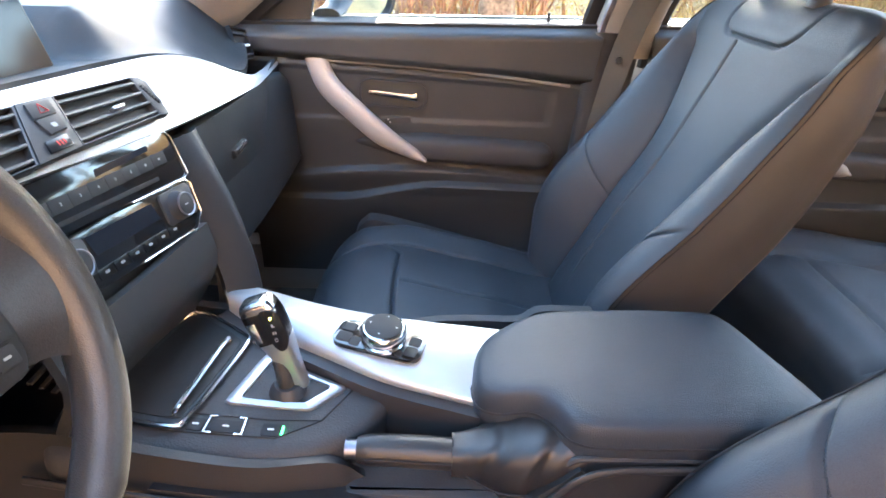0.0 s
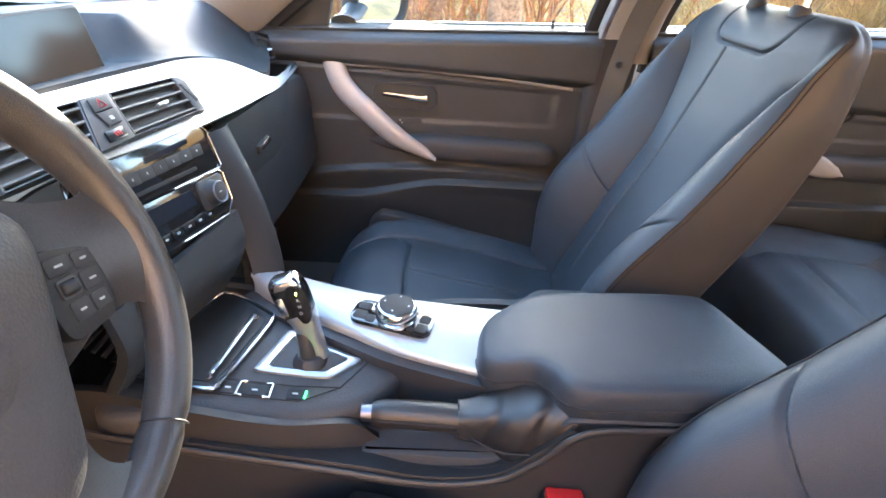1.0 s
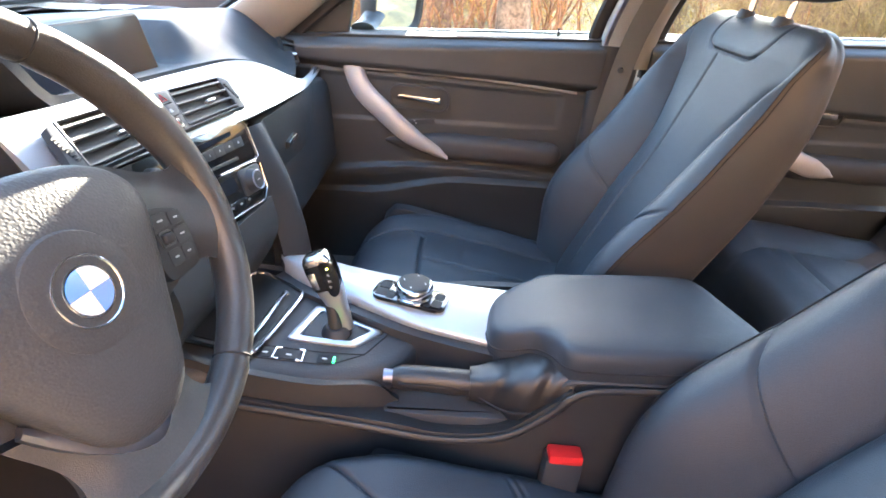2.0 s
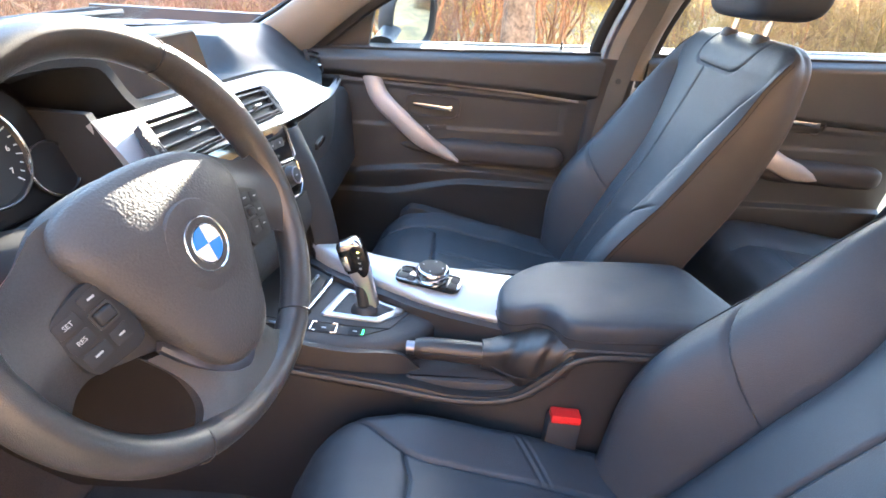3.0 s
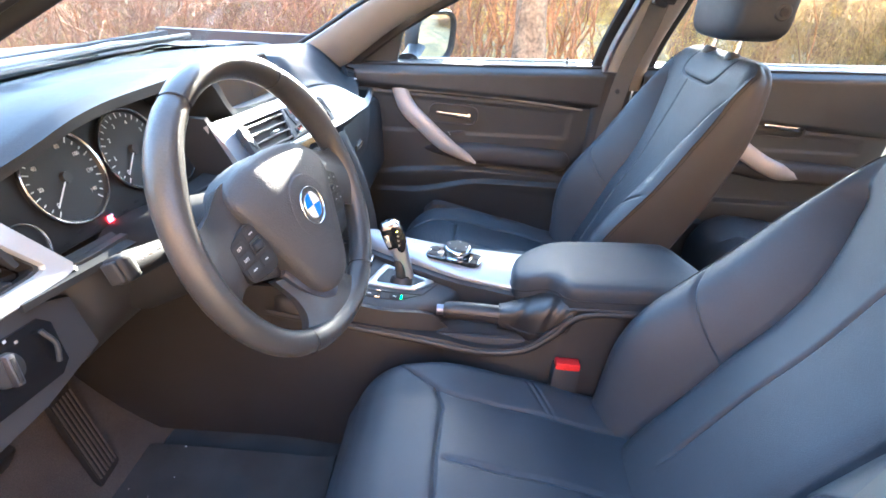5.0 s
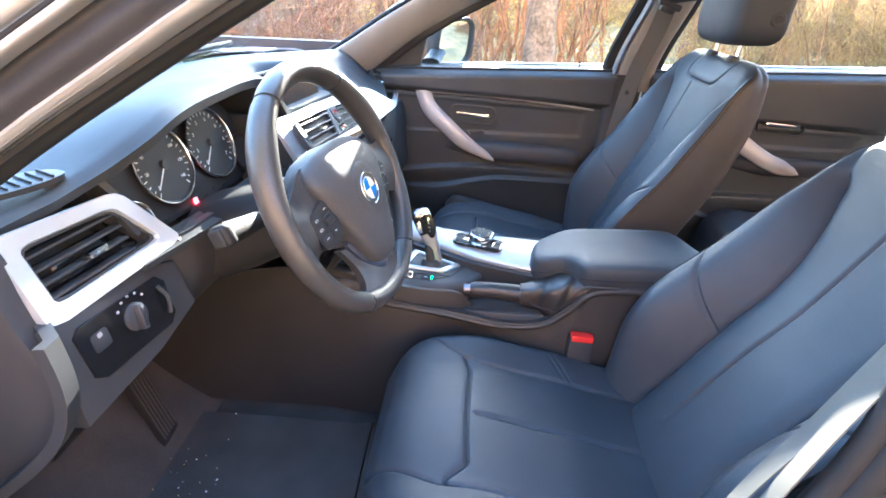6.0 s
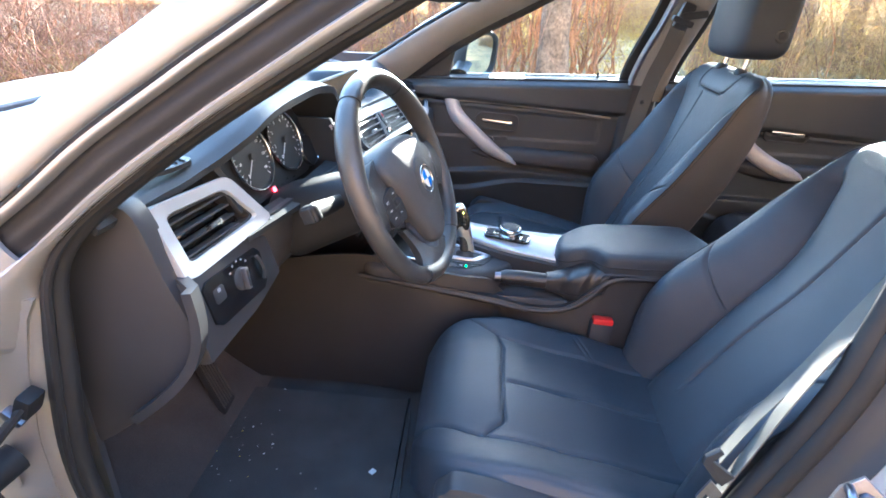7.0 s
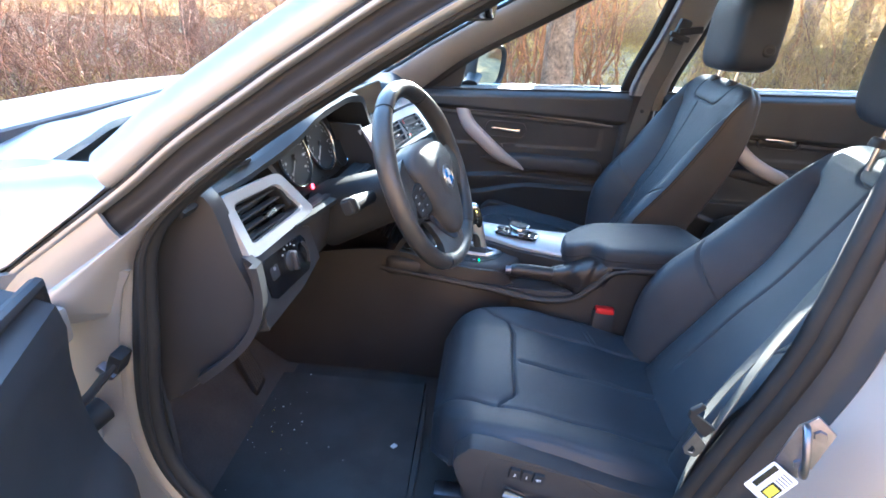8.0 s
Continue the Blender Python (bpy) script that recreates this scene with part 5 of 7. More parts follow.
    for k, z in ((0.965, 0.556), (0.985, 0.558), (0.992, 0.572), (1.0, 0.5795), (1.0, 0.588), (0.992, 0.5965), (0.975, 0.6035), (0.945, 0.6075), (0.86, 0.6100), (0.70, 0.611)):
        rings.append([Vector((cx + (p.x - cx) * k, cy + (p.y - cy) * k, z + 0.006 * (p.x - 0.2) / 0.17 - (0.024 * smooth01(0.13, 0.03, cx + (p.x - cx) * k) if z < 0.585 else 0.018 * smooth01(0.13, 0.03, cx + (p.x - cx) * k)))) for p in o])
    part("lid", loft(rings), LEATHER, arm, "padded black leather lid", sharp=70)
    seam = [Vector((cx + (p.x - cx) * 1.001, cy + (p.y - cy) * 1.001, 0.5815 + 0.006 * (p.x - 0.2) / 0.17 - 0.022 * smooth01(0.13, 0.03, p.x))) for p in o]
    part("seam", tube(seam, 0.0013, n=6, loop=True), THREAD, arm)
    part("box_edge", tube(catmull([(0.118, -0.128, 0.548), (0.128, -0.131, 0.560), (0.15, -0.132, 0.563), (0.25, -0.132, 0.564), (0.36, -0.130, 0.566)], 30), 0.0035, n=8), GRAINED, c)


console()


def buckle():
    b = thing("seat_belt_buckle", "black seat belt buckle with a red release button", "seat belt buckle", (0.13, -0.15, 0.35))
    m = axes((0.130, -0.158, 0.440), (1, 0, -0.05), (0.12, 0.10, 1))
    part("housing", transformed(box((0.050, 0.080, 0.026), 0.006), at(m, 0, -0.020, -0.002)), PLASTIC, b)
    part("release_button", transformed(box((0.044, 0.014, 0.024), 0.004), at(m, 0, 0.021, 0.001)), RED, b, "red release button")
    part("button_recess", transformed(box((0.030, 0.006, 0.003), 0.0012), at(m, 0, 0.020, 0.0120)), RED, b)
    part("stalk", tube([m @ Vector((0.006, -0.05, -0.002)), m @ Vector((0.012, -0.10, 0.0)), m @ Vector((0.016, -0.15, 0.0))], 0.016, 0.006, n=10), PLASTIC, b)


buckle()


# ---- passenger side doors ----
def sill_z(x):
    return 0.844 + 0.030 * (x + 0.226)


def door_surface(x, z, x0, x1):
    """How far the door panel stands into the cabin (towards -y) at a place: pad, insert, armrest and pocket."""
    s = sill_z(x)
    d = 0.012 * smooth01(s, s - 0.02, z)
    pad_low = 0.764 - 0.045 * (x + 0.28)
    d += 0.018 * smooth01(pad_low - 0.004, pad_low + 0.02, z) * smooth01(s + 0.001, s - 0.03, z)
    d -= 0.006 * groove(z - pad_low, 0.004)
    first = 0.534 - 0.25 * (x + 0.04) ** 2
    second = 0.500 - 0.045 * smooth01(0.0, -0.27, x) - 0.02 * (x > 0.4)
    d += 0.013 * smooth01(first + 0.007, first - 0.005, z) * smooth01(first - 0.07, first - 0.008, z)
    d += 0.017 * smooth01(second + 0.007, second - 0.006, z) * smooth01(second - 0.15, second - 0.01, z)
    # the fabric insert lies a little deeper than its border, up to an upright edge near the latch
    d -= 0.004 * smooth01(0.640, 0.650, z) * smooth01(pad_low - 0.012, pad_low - 0.020, z) * smooth01(x1 - 0.055, x1 - 0.062, x)
    return d


def side_door(name, label, x0, x1, arc, handle, y0=0.715):
    """A closed door on the right side, seen from inside."""
    d = thing(name, label, "car door", ((x0 + x1) / 2, 0.78, 0.3))
    rows = []
    n = 90
    for i in range(n):
        row = []
        for j in range(150):
            z = 0.24 + 0.64 * j / 149
            lean = 0.10 * (z - 0.55)
            x = x0 + (x1 - x0) * i / (n - 1) + lean * smooth01(0.5, 1.0, i / (n - 1))
            zz = min(z, sill_z(x))
            row.append((x, y0 - door_surface(x, zz, x0, x1) + 0.05 * max(0, z - sill_z(x)) , zz if z <= sill_z(x) else sill_z(x) + 0.0))
        rows.append(row)
    part("door_panel", sheet(rows, 0.02), DOOR_SKIN, d, "black door panel with padded top and pocket")
    # padded armrest with a rounded end
    rings = []
    for i in range(40):
        f = i / 39
        x = x0 + 0.25 + (x1 - 0.035 - x0 - 0.25) * f
        k = max(0.02, min(1, f / 0.35)) ** 0.6 * math.sqrt(max(0.0, 1 - max(0, (f - 0.90) / 0.10) ** 2.0) + 0.002)
        top = 0.622 - 0.04 * (x - x0 - 0.34)
        rings.append([Vector((x, y0 - 0.008 - 0.036 * k * max(0, math.sin(t)) ** 0.7, top - 0.033 - 0.033 * k * math.copysign(abs(math.cos(t)) ** 0.75, -math.cos(t)))) for t in (math.pi * j / 18 for j in range(19))])
    part("armrest", loft(rings), GRAINED, d, "padded black armrest")
    part("outer_skin", box((x1 - x0, 0.02, 0.56), 0.005, pose((x0 + x1) / 2, 0.84, 0.52)), PAINT, d, "silver outer door skin")
    part("window_ledge", between([[(x0, 0.708, sill_z(x0) - 0.001), (x1 + 0.03, 0.708, sill_z(x1) - 0.001)], [(x0, 0.772, sill_z(x0) + 0.003), (x1 + 0.03, 0.772, sill_z(x1) + 0.003)]], 12, 4, 0.02), RUBBER, d)
    part("window_strip", tube([(x0 + 0.04, 0.785, sill_z(x0) + 0.003), ((x0 + x1) / 2, 0.785, sill_z((x0 + x1) / 2) + 0.003), (x1, 0.785, sill_z(x1) + 0.003)], 0.006, 0.004, n=8), CHROME, d, "bright outer window strip")
    # crescent grab handle
    a, b, w = arc
    line = catmull(a, 40)
    thick = lambda f: w * lerp_table([(0, 0.9), (0.3, 1.0), (0.7, 0.95), (0.92, 0.55), (1, 0.12)], f)
    part("grab_handle", loft([[p + Vector((0, -0.022 * math.sin(min(1, i / 39 + 0.1) * math.pi) - 0.012 * math.sin(t), 0)) + (Vector((line[min(i + 1, 39)].z - line[max(i - 1, 0)].z, 0, -(line[min(i + 1, 39)].x - line[max(i - 1, 0)].x))).normalized() * thick(i / 39) * math.cos(t)) for t in (2 * math.pi * j / 20 for j in range(20))] for i, p in enumerate(line)]), HANDLE, d, "satin silver crescent grab handle")
    # release lever in its bowl
    hx, hy, hz = handle
    m = axes((hx, hy, hz), (1, 0, -0.04), (0, 0, 1))
    bowl = part("lever_bowl", transformed(frame_ring(0.150, 0.062, 0.012, 0.006, 0.024), m), GRAINED, d)
    part("release_lever", slab([(-0.055, 0.004), (-0.050, 0.009), (0.04, 0.006), (0.052, 0.010), (0.054, -0.008), (0.02, -0.006), (-0.05, 0.0)], 0.010, at(m, 0, 0, 0.006), 0.003), CHROME, bowl, "bright door release lever")
    return d


fd = side_door("front_passenger_door", "closed black front passenger door panel with silver crescent handle", -0.46, 0.285,
               ([(-0.292, 0.715, 0.785), (-0.262, 0.712, 0.72), (-0.205, 0.700, 0.668), (-0.135, 0.682, 0.612), (-0.045, 0.672, 0.562)], None, 0.026), (-0.122, 0.698, 0.700))
part("speaker_line", tube(catmull([(-0.264, 0.699, 0.768), (-0.13, 0.698, 0.765), (0.0, 0.698, 0.758), (0.14, 0.699, 0.747), (0.262, 0.700, 0.735)], 20), 0.0035, n=6), BEIGE, fd)
lock = part("lock_key", slab(rounded(0.060, 0.013, 0.003), 0.004, axes((-0.112, 0.7025, 0.643), (1, 0, 0.10), (0, 0, 1)), 0.001), PLASTIC, fd, "black lock key with two pale dots")
for k in range(2):
    part("dot", slab(rounded(0.004, 0.004, 0.0015, 2), 0.0006, axes((-0.133 + 0.004 * k, 0.7015, 0.645 - 0.006 * k), (1, 0, 0.10), (0, 0, 1))), INK, lock)
part("lock_pin", tube([(0.205, 0.745, 0.852), (0.205, 0.745, 0.875)], 0.0035, n=10), PLASTIC, fd)
side_door("rear_passenger_door", "closed black rear door panel with silver crescent handle", 0.42, 1.16,
               ([(0.70, 0.700, 0.70), (0.74, 0.697, 0.655), (0.80, 0.680, 0.618), (0.87, 0.668, 0.590), (0.92, 0.662, 0.575)], None, 0.026), (0.85, 0.698, 0.715))


def pane(name, corners, label):
    p = part(name, sheet([[corners[0], corners[1]], [corners[3], corners[2]]], 0.004), GLASS)
    p.visible_shadow = False
    return tagged(p, label, "window", kind="structure")


pane("window_1", [(-0.40, 0.76, 0.84), (0.33, 0.76, 0.86), (0.44, 0.60, 1.28), (0.05, 0.60, 1.28)], "clear front passenger window")
pane("window_2", [(0.42, 0.76, 0.86), (1.25, 0.74, 0.90), (1.12, 0.60, 1.28), (0.50, 0.60, 1.28)], "clear rear side window")
pane("window_3", [(-0.82, -0.60, 0.895), (-0.82, 0.60, 0.895), (-0.10, 0.52, 1.30), (-0.10, -0.52, 1.30)], "clear windscreen")


def door_mirror():
    m = thing("door_mirror", "silver door mirror outside the passenger window", "door mirror", (-0.30, 0.90, 0.85))
    c = Vector((-0.205, 0.945, 0.895))
    mm = axes(c, (0.56, 0.83, 0), (0.12, 0, 1))
    def oval(w, h, z):
        return [mm @ Vector((w * math.copysign(abs(math.cos(t)) ** 0.55, math.cos(t)), h * math.copysign(abs(math.sin(t)) ** 0.6, math.sin(t)), z)) for t in (2 * math.pi * j / 48 for j in range(48))]
    rings = [oval(0.090, 0.070, 0.0), oval(0.094, 0.074, 0.012), oval(0.101, 0.081, 0.014), oval(0.104, 0.084, 0.006)]
    for i in range(1, 12):
        a = i / 11 * math.pi / 2
        rings.append(oval(0.104 * max(0.05, math.cos(a) ** 0.6), 0.084 * max(0.05, math.cos(a) ** 0.6), -0.075 * math.sin(a)))
    part("shell", loft(rings), PLASTIC, m, "dark mirror shell")
    part("mirror_glass", slab([(0.089 * math.copysign(abs(math.cos(t)) ** 0.55, math.cos(t)), 0.069 * math.copysign(abs(math.sin(t)) ** 0.6, math.sin(t))) for t in (2 * math.pi * j / 40 for j in range(40))], 0.003, at(mm, 0, 0, 0.005), 0.001), MIRROR, m, "mirror glass")
    part("foot", tube([(-0.27, 0.77, 0.848), (-0.265, 0.83, 0.852), (-0.255, 0.87, 0.87)], 0.03, 0.014, n=12), PLASTIC, m)
    part("sail_panel", slab([(-0.47, 0.825), (-0.300, 0.838), (-0.272, 0.965), (-0.335, 0.945)], 0.02, axes((0, 0.735, 0), (1, 0, 0), (0, 0, 1)), 0.004), PLASTIC, m, "black corner panel")


door_mirror()


def rear_view_mirror():
    r = thing("rear_view_mirror", "black rear-view mirror hanging from the windscreen", "mirror", (-0.22, -0.01, 1.12))
    m = axes((-0.222, -0.012, 1.120), (0.34, 0.94, 0), (0.10, 0, 1))
    part("housing", slab(rounded(0.245, 0.070, 0.022), 0.030, m, 0.004, 2, True), PLASTIC, r)
    part("mirror_glass", slab(rounded(0.232, 0.058, 0.017), 0.002, at(m, 0, 0, 0.0012)), MIRROR, r, "mirror glass")
    part("arm", tube(catmull([m @ Vector((0, 0.0, -0.028)), (-0.270, -0.008, 1.150), (-0.285, -0.004, 1.205)], 14), 0.010, n=12), PLASTIC, r)
    part("foot", lathe([(0.001, 0.010), (0.018, 0.008), (0.022, 0.0), (0.001, 0.0)], axes((-0.292, -0.004, 1.203), (0, 1, 0), (0.87, 0, 0.49)), 24), PLASTIC, r)


rear_view_mirror()


# ---- car body ----
def body():
    b = thing("car_body", "silver car body round the open driver's doorway", "car", (0, 0, 0))
    # floor, tunnel sides, sills
    part("floor_pan", box((2.3, 1.40, 0.02), 0.0, pose(0.10, 0, 0.17)), CARPET, b)
    part("toe_board", sheet([[(-0.66 - 0.30 * j / 11, -0.70 + 1.4 * i / 9, 0.19 + 0.30 * (j / 11) ** 1.3) for j in range(12)] for i in range(10)], 0.02), FELT, b)
    part("sill", box((1.3, 0.10, 0.18), 0.03, pose(-0.1, -0.755, 0.22)), PAINT, b)
    part("sill", box((2.2, 0.10, 0.18), 0.03, pose(0.2, 0.755, 0.22)), PAINT, b)
    # line of the door opening along the seal
    front = [(-0.42, -0.735, 0.225), (-0.53, -0.735, 0.29), (-0.607, -0.736, 0.39), (-0.637, -0.738, 0.450), (-0.648, -0.739, 0.514), (-0.646, -0.740, 0.589), (-0.631, -0.739, 0.688), (-0.614, -0.737, 0.760), (-0.576, -0.730, 0.850), (-0.478, -0.700, 0.937), (-0.357, -0.662, 1.020), (-0.177, -0.620, 1.128), (0.0, -0.588, 1.217), (0.16, -0.572, 1.264), (0.32, -0.568, 1.277)]
    rear = [(0.05, -0.735, 0.235), (0.12, -0.735, 0.30), (0.165, -0.718, 0.466), (0.245, -0.712, 0.702), (0.268, -0.705, 0.806), (0.290, -0.690, 0.911), (0.345, -0.635, 1.10), (0.375, -0.585, 1.24)]
    seal_f = catmull(front, 90)
    seal_r = catmull(rear, 50)
    inner = []
    for i, p in enumerate(seal_f):
        dd = (seal_f[min(i + 1, 89)] - seal_f[max(i - 1, 0)]).normalized()
        inner.append(p + Vector((dd.z, 0, -dd.x)).normalized() * (0.014 - 0.021 * smooth01(40, 54, i)))
    part("door_seal", tube(inner, 0.018, 0.013, n=14, up=(0, 1, 0), taper=lambda f: 1 - 0.25 * smooth01(0.42, 0.6, f)), RUBBER, b, "black rubber door seal")
    part("seal_bead", tube([p + Vector((0.003, -0.014, -0.002)) for p in inner], 0.005, n=8), RUBBER, b)
    part("pillar_trim_edge", tube([p + Vector((-0.012, 0.012, 0.004)) for p in seal_r], 0.014, 0.012, n=14, up=(0, 1, 0)), RUBBER, b, "black pillar trim edge")
    part("door_seal", tube(seal_r, 0.013, 0.010, n=12, up=(0, 1, 0)), RUBBER, b, "black rubber door seal")
    # pillar skins as strips outwards from the seal
    def strip(name, base, steps, mat, label="", thick=0.006, flip=False):
        lines = []
        for i, p in enumerate(base):
            a, c = base[max(i - 1, 0)], base[min(i + 1, len(base) - 1)]
            d = (c - a).normalized()
            n = Vector((d.z, 0, -d.x)).normalized() * (-1)
            lines.append((p, n))
        rows = []
        for p, n in lines:
            row = [p + n * u + Vector((0, v, 0)) for u, v in steps]
            rows.append([tuple(q) for q in catmull(row, len(steps) * 4)])
        return part(name, sheet(rows, thick if not flip else -thick), mat, b, label)
    # front pillar: flange, sealing channel and outer skin along the line that runs on into the wing
    guide = catmull([(-0.80, -0.792, 0.765), (-0.74, -0.780, 0.812), (-0.68, -0.767, 0.857), (-0.601, -0.753, 0.916), (-0.535, -0.735, 0.972), (-0.458, -0.711, 1.028), (-0.402, -0.694, 1.067), (-0.25, -0.655, 1.165), (-0.03, -0.615, 1.277), (0.2, -0.600, 1.325)], 100)
    strip("front_pillar_skin", guide[32:], [(-0.001, 0.002), (0.003, -0.004), (0.018, -0.005), (0.034, 0.004), (0.045, 0.022), (0.050, 0.06)], PAINT, "silver painted front pillar")
    part("pillar_gap", tube([p + Vector((0.003, 0.004, -0.003)) for p in guide], 0.003, n=6), RUBBER, b)
    strip("pillar_fold", guide, [(-0.015, 0.012), (-0.011, 0.001), (-0.004, 0.002)], PAINT, "silver pillar fold")
    strip("channel_foot", guide[:29], [(-0.054, 0.003), (-0.034, 0.001), (-0.010, 0.004)], PAINT)
    strip("pillar_channel", guide[27:], [(-0.052, 0.003), (-0.046, 0.013), (-0.032, 0.010), (-0.018, 0.015), (-0.013, 0.008)], RUBBER, "black sealing channel")
    rows = []
    near = seal_f[42:]
    for i, p in enumerate(guide):
        dd = (guide[min(i + 1, 99)] - guide[max(i - 1, 0)]).normalized()
        q = p + Vector((dd.z, 0, -dd.x)) * 0.050
        s = min(near, key=lambda e: (e.x - q.x) ** 2 + (e.z - q.z) ** 2)
        row = []
        for f, v in ((0.02, 0.006), (0.18, -0.003), (0.42, -0.011), (0.60, -0.012), (0.78, -0.009), (0.9, -0.006), (1.0, 0.003)):
            r = s.lerp(q, f)
            row.append((r.x, r.y + v, r.z))
        rows.append([tuple(e) for e in catmull(row, 26)])
    part("front_pillar_flange", sheet(rows, 0.006), PAINT, b, "silver painted pillar flange")
    strip("front_pillar_trim", seal_f[50:], [(0.0, 0.006), (0.010, 0.030), (0.030, 0.055), (0.060, 0.070), (0.10, 0.070)], BEIGE, "grey cloth front pillar trim", flip=True)
    # hinge pillar face
    rows = []
    for i in range(24):
        z = 0.20 + 0.60 * i / 23
        x0 = lerp_table([(0.2, -0.42), (0.29, -0.545), (0.39, -0.625), (0.45, -0.655), (0.514, -0.665), (0.589, -0.663), (0.688, -0.648), (0.76, -0.630), (0.82, -0.60)], z)
        rows.append([(x0 - 0.22 * f, -0.752 - 0.010 * math.sin(f * 3) - 0.05 * smooth01(0.45, 0.8, f), z) for f in (k / 13 for k in range(14))])
    part("hinge_pillar", sheet(rows, 0.006), PAINT, b, "silver painted hinge pillar")
    for z, w in ((0.60, 0.06), (0.40, 0.05)):
        part("body_plug", box((0.03, 0.006, 0.05), 0.003, pose(-0.715, -0.762, z - 0.05)), PAINT, b)
    strip("hinge_flange", seal_f[2:52], [(0.000, 0.002), (0.010, -0.008), (0.024, -0.012)], PAINT)
    # centre pillar
    strip("centre_pillar_flange", seal_r[::-1], [(0.008, 0.000), (0.030, -0.016), (0.055, -0.050), (0.085, -0.085), (0.11, -0.098), (0.17, -0.100), (0.22, -0.07), (0.26, -0.02)], PAINT, "silver painted centre pillar", 0.008)
    strip("seal_lip", seal_r[::-1], [(0.006, -0.003), (0.016, -0.013), (0.030, -0.020), (0.040, -0.034)], PLASTIC, "dark inner sealing lip", 0.006)
    strip("centre_pillar_trim", seal_r[::-1], [(0.0, 0.006), (0.012, 0.030), (0.05, 0.060), (0.12, 0.070), (0.16, 0.05)], PLASTIC, "black centre pillar trim", flip=True)
    part("front_side_panel", box((0.60, 0.03, 0.74), 0.004, pose(-0.74, 0.775, 0.53)), PLASTIC, b)
    # inner kick panel and sill cover
    part("kick_panel", sheet([[(-0.640 - 0.30 * f, -0.700 + 0.02 * f, z) for f in (k / 9 for k in range(10))] for z in (0.2 + 0.5 * i / 9 for i in range(10))], 0.01), PLASTIC, b)
    part("sill_cover", tube([(-0.58, -0.705, 0.245), (-0.2, -0.70, 0.238), (0.12, -0.70, 0.245)], 0.035, 0.022, n=14), GRAINED, b, "grained black sill cover")
    # right side pillars and roof frame
    rp = catmull([(-0.62, 0.70, 0.835), (-0.47, 0.69, 0.925), (-0.34, 0.655, 1.015), (-0.16, 0.605, 1.125), (0.02, 0.575, 1.215), (0.2, 0.56, 1.265)], 50)
    top_edge = [(-0.70, 0.66, 0.83), (-0.585, 0.65, 0.868), (-0.50, 0.64, 0.918), (-0.40, 0.62, 0.982), (-0.30, 0.595, 1.040), (-0.20, 0.57, 1.095), (0.0, 0.545, 1.20), (0.15, 0.53, 1.26)]
    low_edge = [(-0.50, 0.715, 0.79), (-0.44, 0.705, 0.832), (-0.40, 0.695, 0.863), (-0.30, 0.670, 0.938), (-0.20, 0.645, 0.998), (-0.055, 0.610, 1.075), (0.10, 0.580, 1.16), (0.24, 0.565, 1.24)]
    crown = [((a[0] + c[0]) / 2, (a[1] + c[1]) / 2 - 0.022, (a[2] + c[2]) / 2 + 0.006) for a, c in zip(top_edge, low_edge)]
    back = [((a[0] + c[0]) / 2, (a[1] + c[1]) / 2 + 0.04, (a[2] + c[2]) / 2 + 0.006) for a, c in zip(top_edge, low_edge)]
    trim_lines = [catmull(l, 50) for l in (top_edge, crown, low_edge, back)]
    part("front_pillar_trim", loft([catmull([l[i] for l in trim_lines], 28, True) for i in range(50)]), BEIGE, b, "grey cloth front pillar trim")
    part("front_pillar_skin", tube([Vector(p) + Vector((-0.02, 0.075, 0.02)) for p in crown], 0.03, 0.03, n=12), PAINT, b)
    part("window_frame", tube([Vector(p) + Vector((0.004, 0.020, -0.006)) for p in low_edge[1:]], 0.008, 0.014, n=8), RUBBER, b, "black window frame")
    part("screen_edge", tube([Vector(p) + Vector((-0.004, 0.004, 0.006)) for p in top_edge], 0.006, 0.006, n=8), RUBBER, b, "black windscreen edge")
    bp = catmull([(0.325, 0.70, 0.30), (0.335, 0.715, 0.60), (0.350, 0.715, 0.86), (0.405, 0.655, 1.06), (0.455, 0.600, 1.25)], 40)
    def post(line, w, d, lo, hi):
        return loft([[p + Vector((w * math.copysign(abs(math.cos(t)) ** 0.6, math.cos(t)), d * math.copysign(abs(math.sin(t)) ** 0.6, math.sin(t)), 0)) for t in (2 * math.pi * j / 24 for j in range(24))] for p in line[lo:hi]])
    part("centre_pillar_lower", post(bp, 0.055, 0.032, 0, 20), PLASTIC, b, "black lower pillar trim")
    part("centre_pillar_trim", post([p + Vector((0.016, 0, 0)) for p in bp], 0.064, 0.028, 17, 40), BEIGE, b, "grey cloth centre pillar trim")
    part("window_frame", tube([p + Vector((-0.058, 0.02, 0)) for p in bp[16:]], 0.010, 0.018, n=8), RUBBER, b, "black door frame")
    part("window_frame", tube([p + Vector((-0.040, -0.02, 0)) for p in bp[10:]], 0.005, 0.007, n=8), STEEL, b)
    part("window_frame", tube([p + Vector((0.088, 0.022, 0)) for p in bp[16:]], 0.012, 0.018, n=8), RUBBER, b, "black rear door frame")
    part("rear_pillar", tube([(1.30, 0.70, 0.86), (1.22, 0.62, 1.10), (1.15, 0.57, 1.27)], 0.07, 0.04, n=12), BEIGE, b)
    part("rear_pillar", tube([(1.30, -0.70, 0.86), (1.22, -0.62, 1.10), (1.15, -0.57, 1.27)], 0.07, 0.04, n=12), PAINT, b)
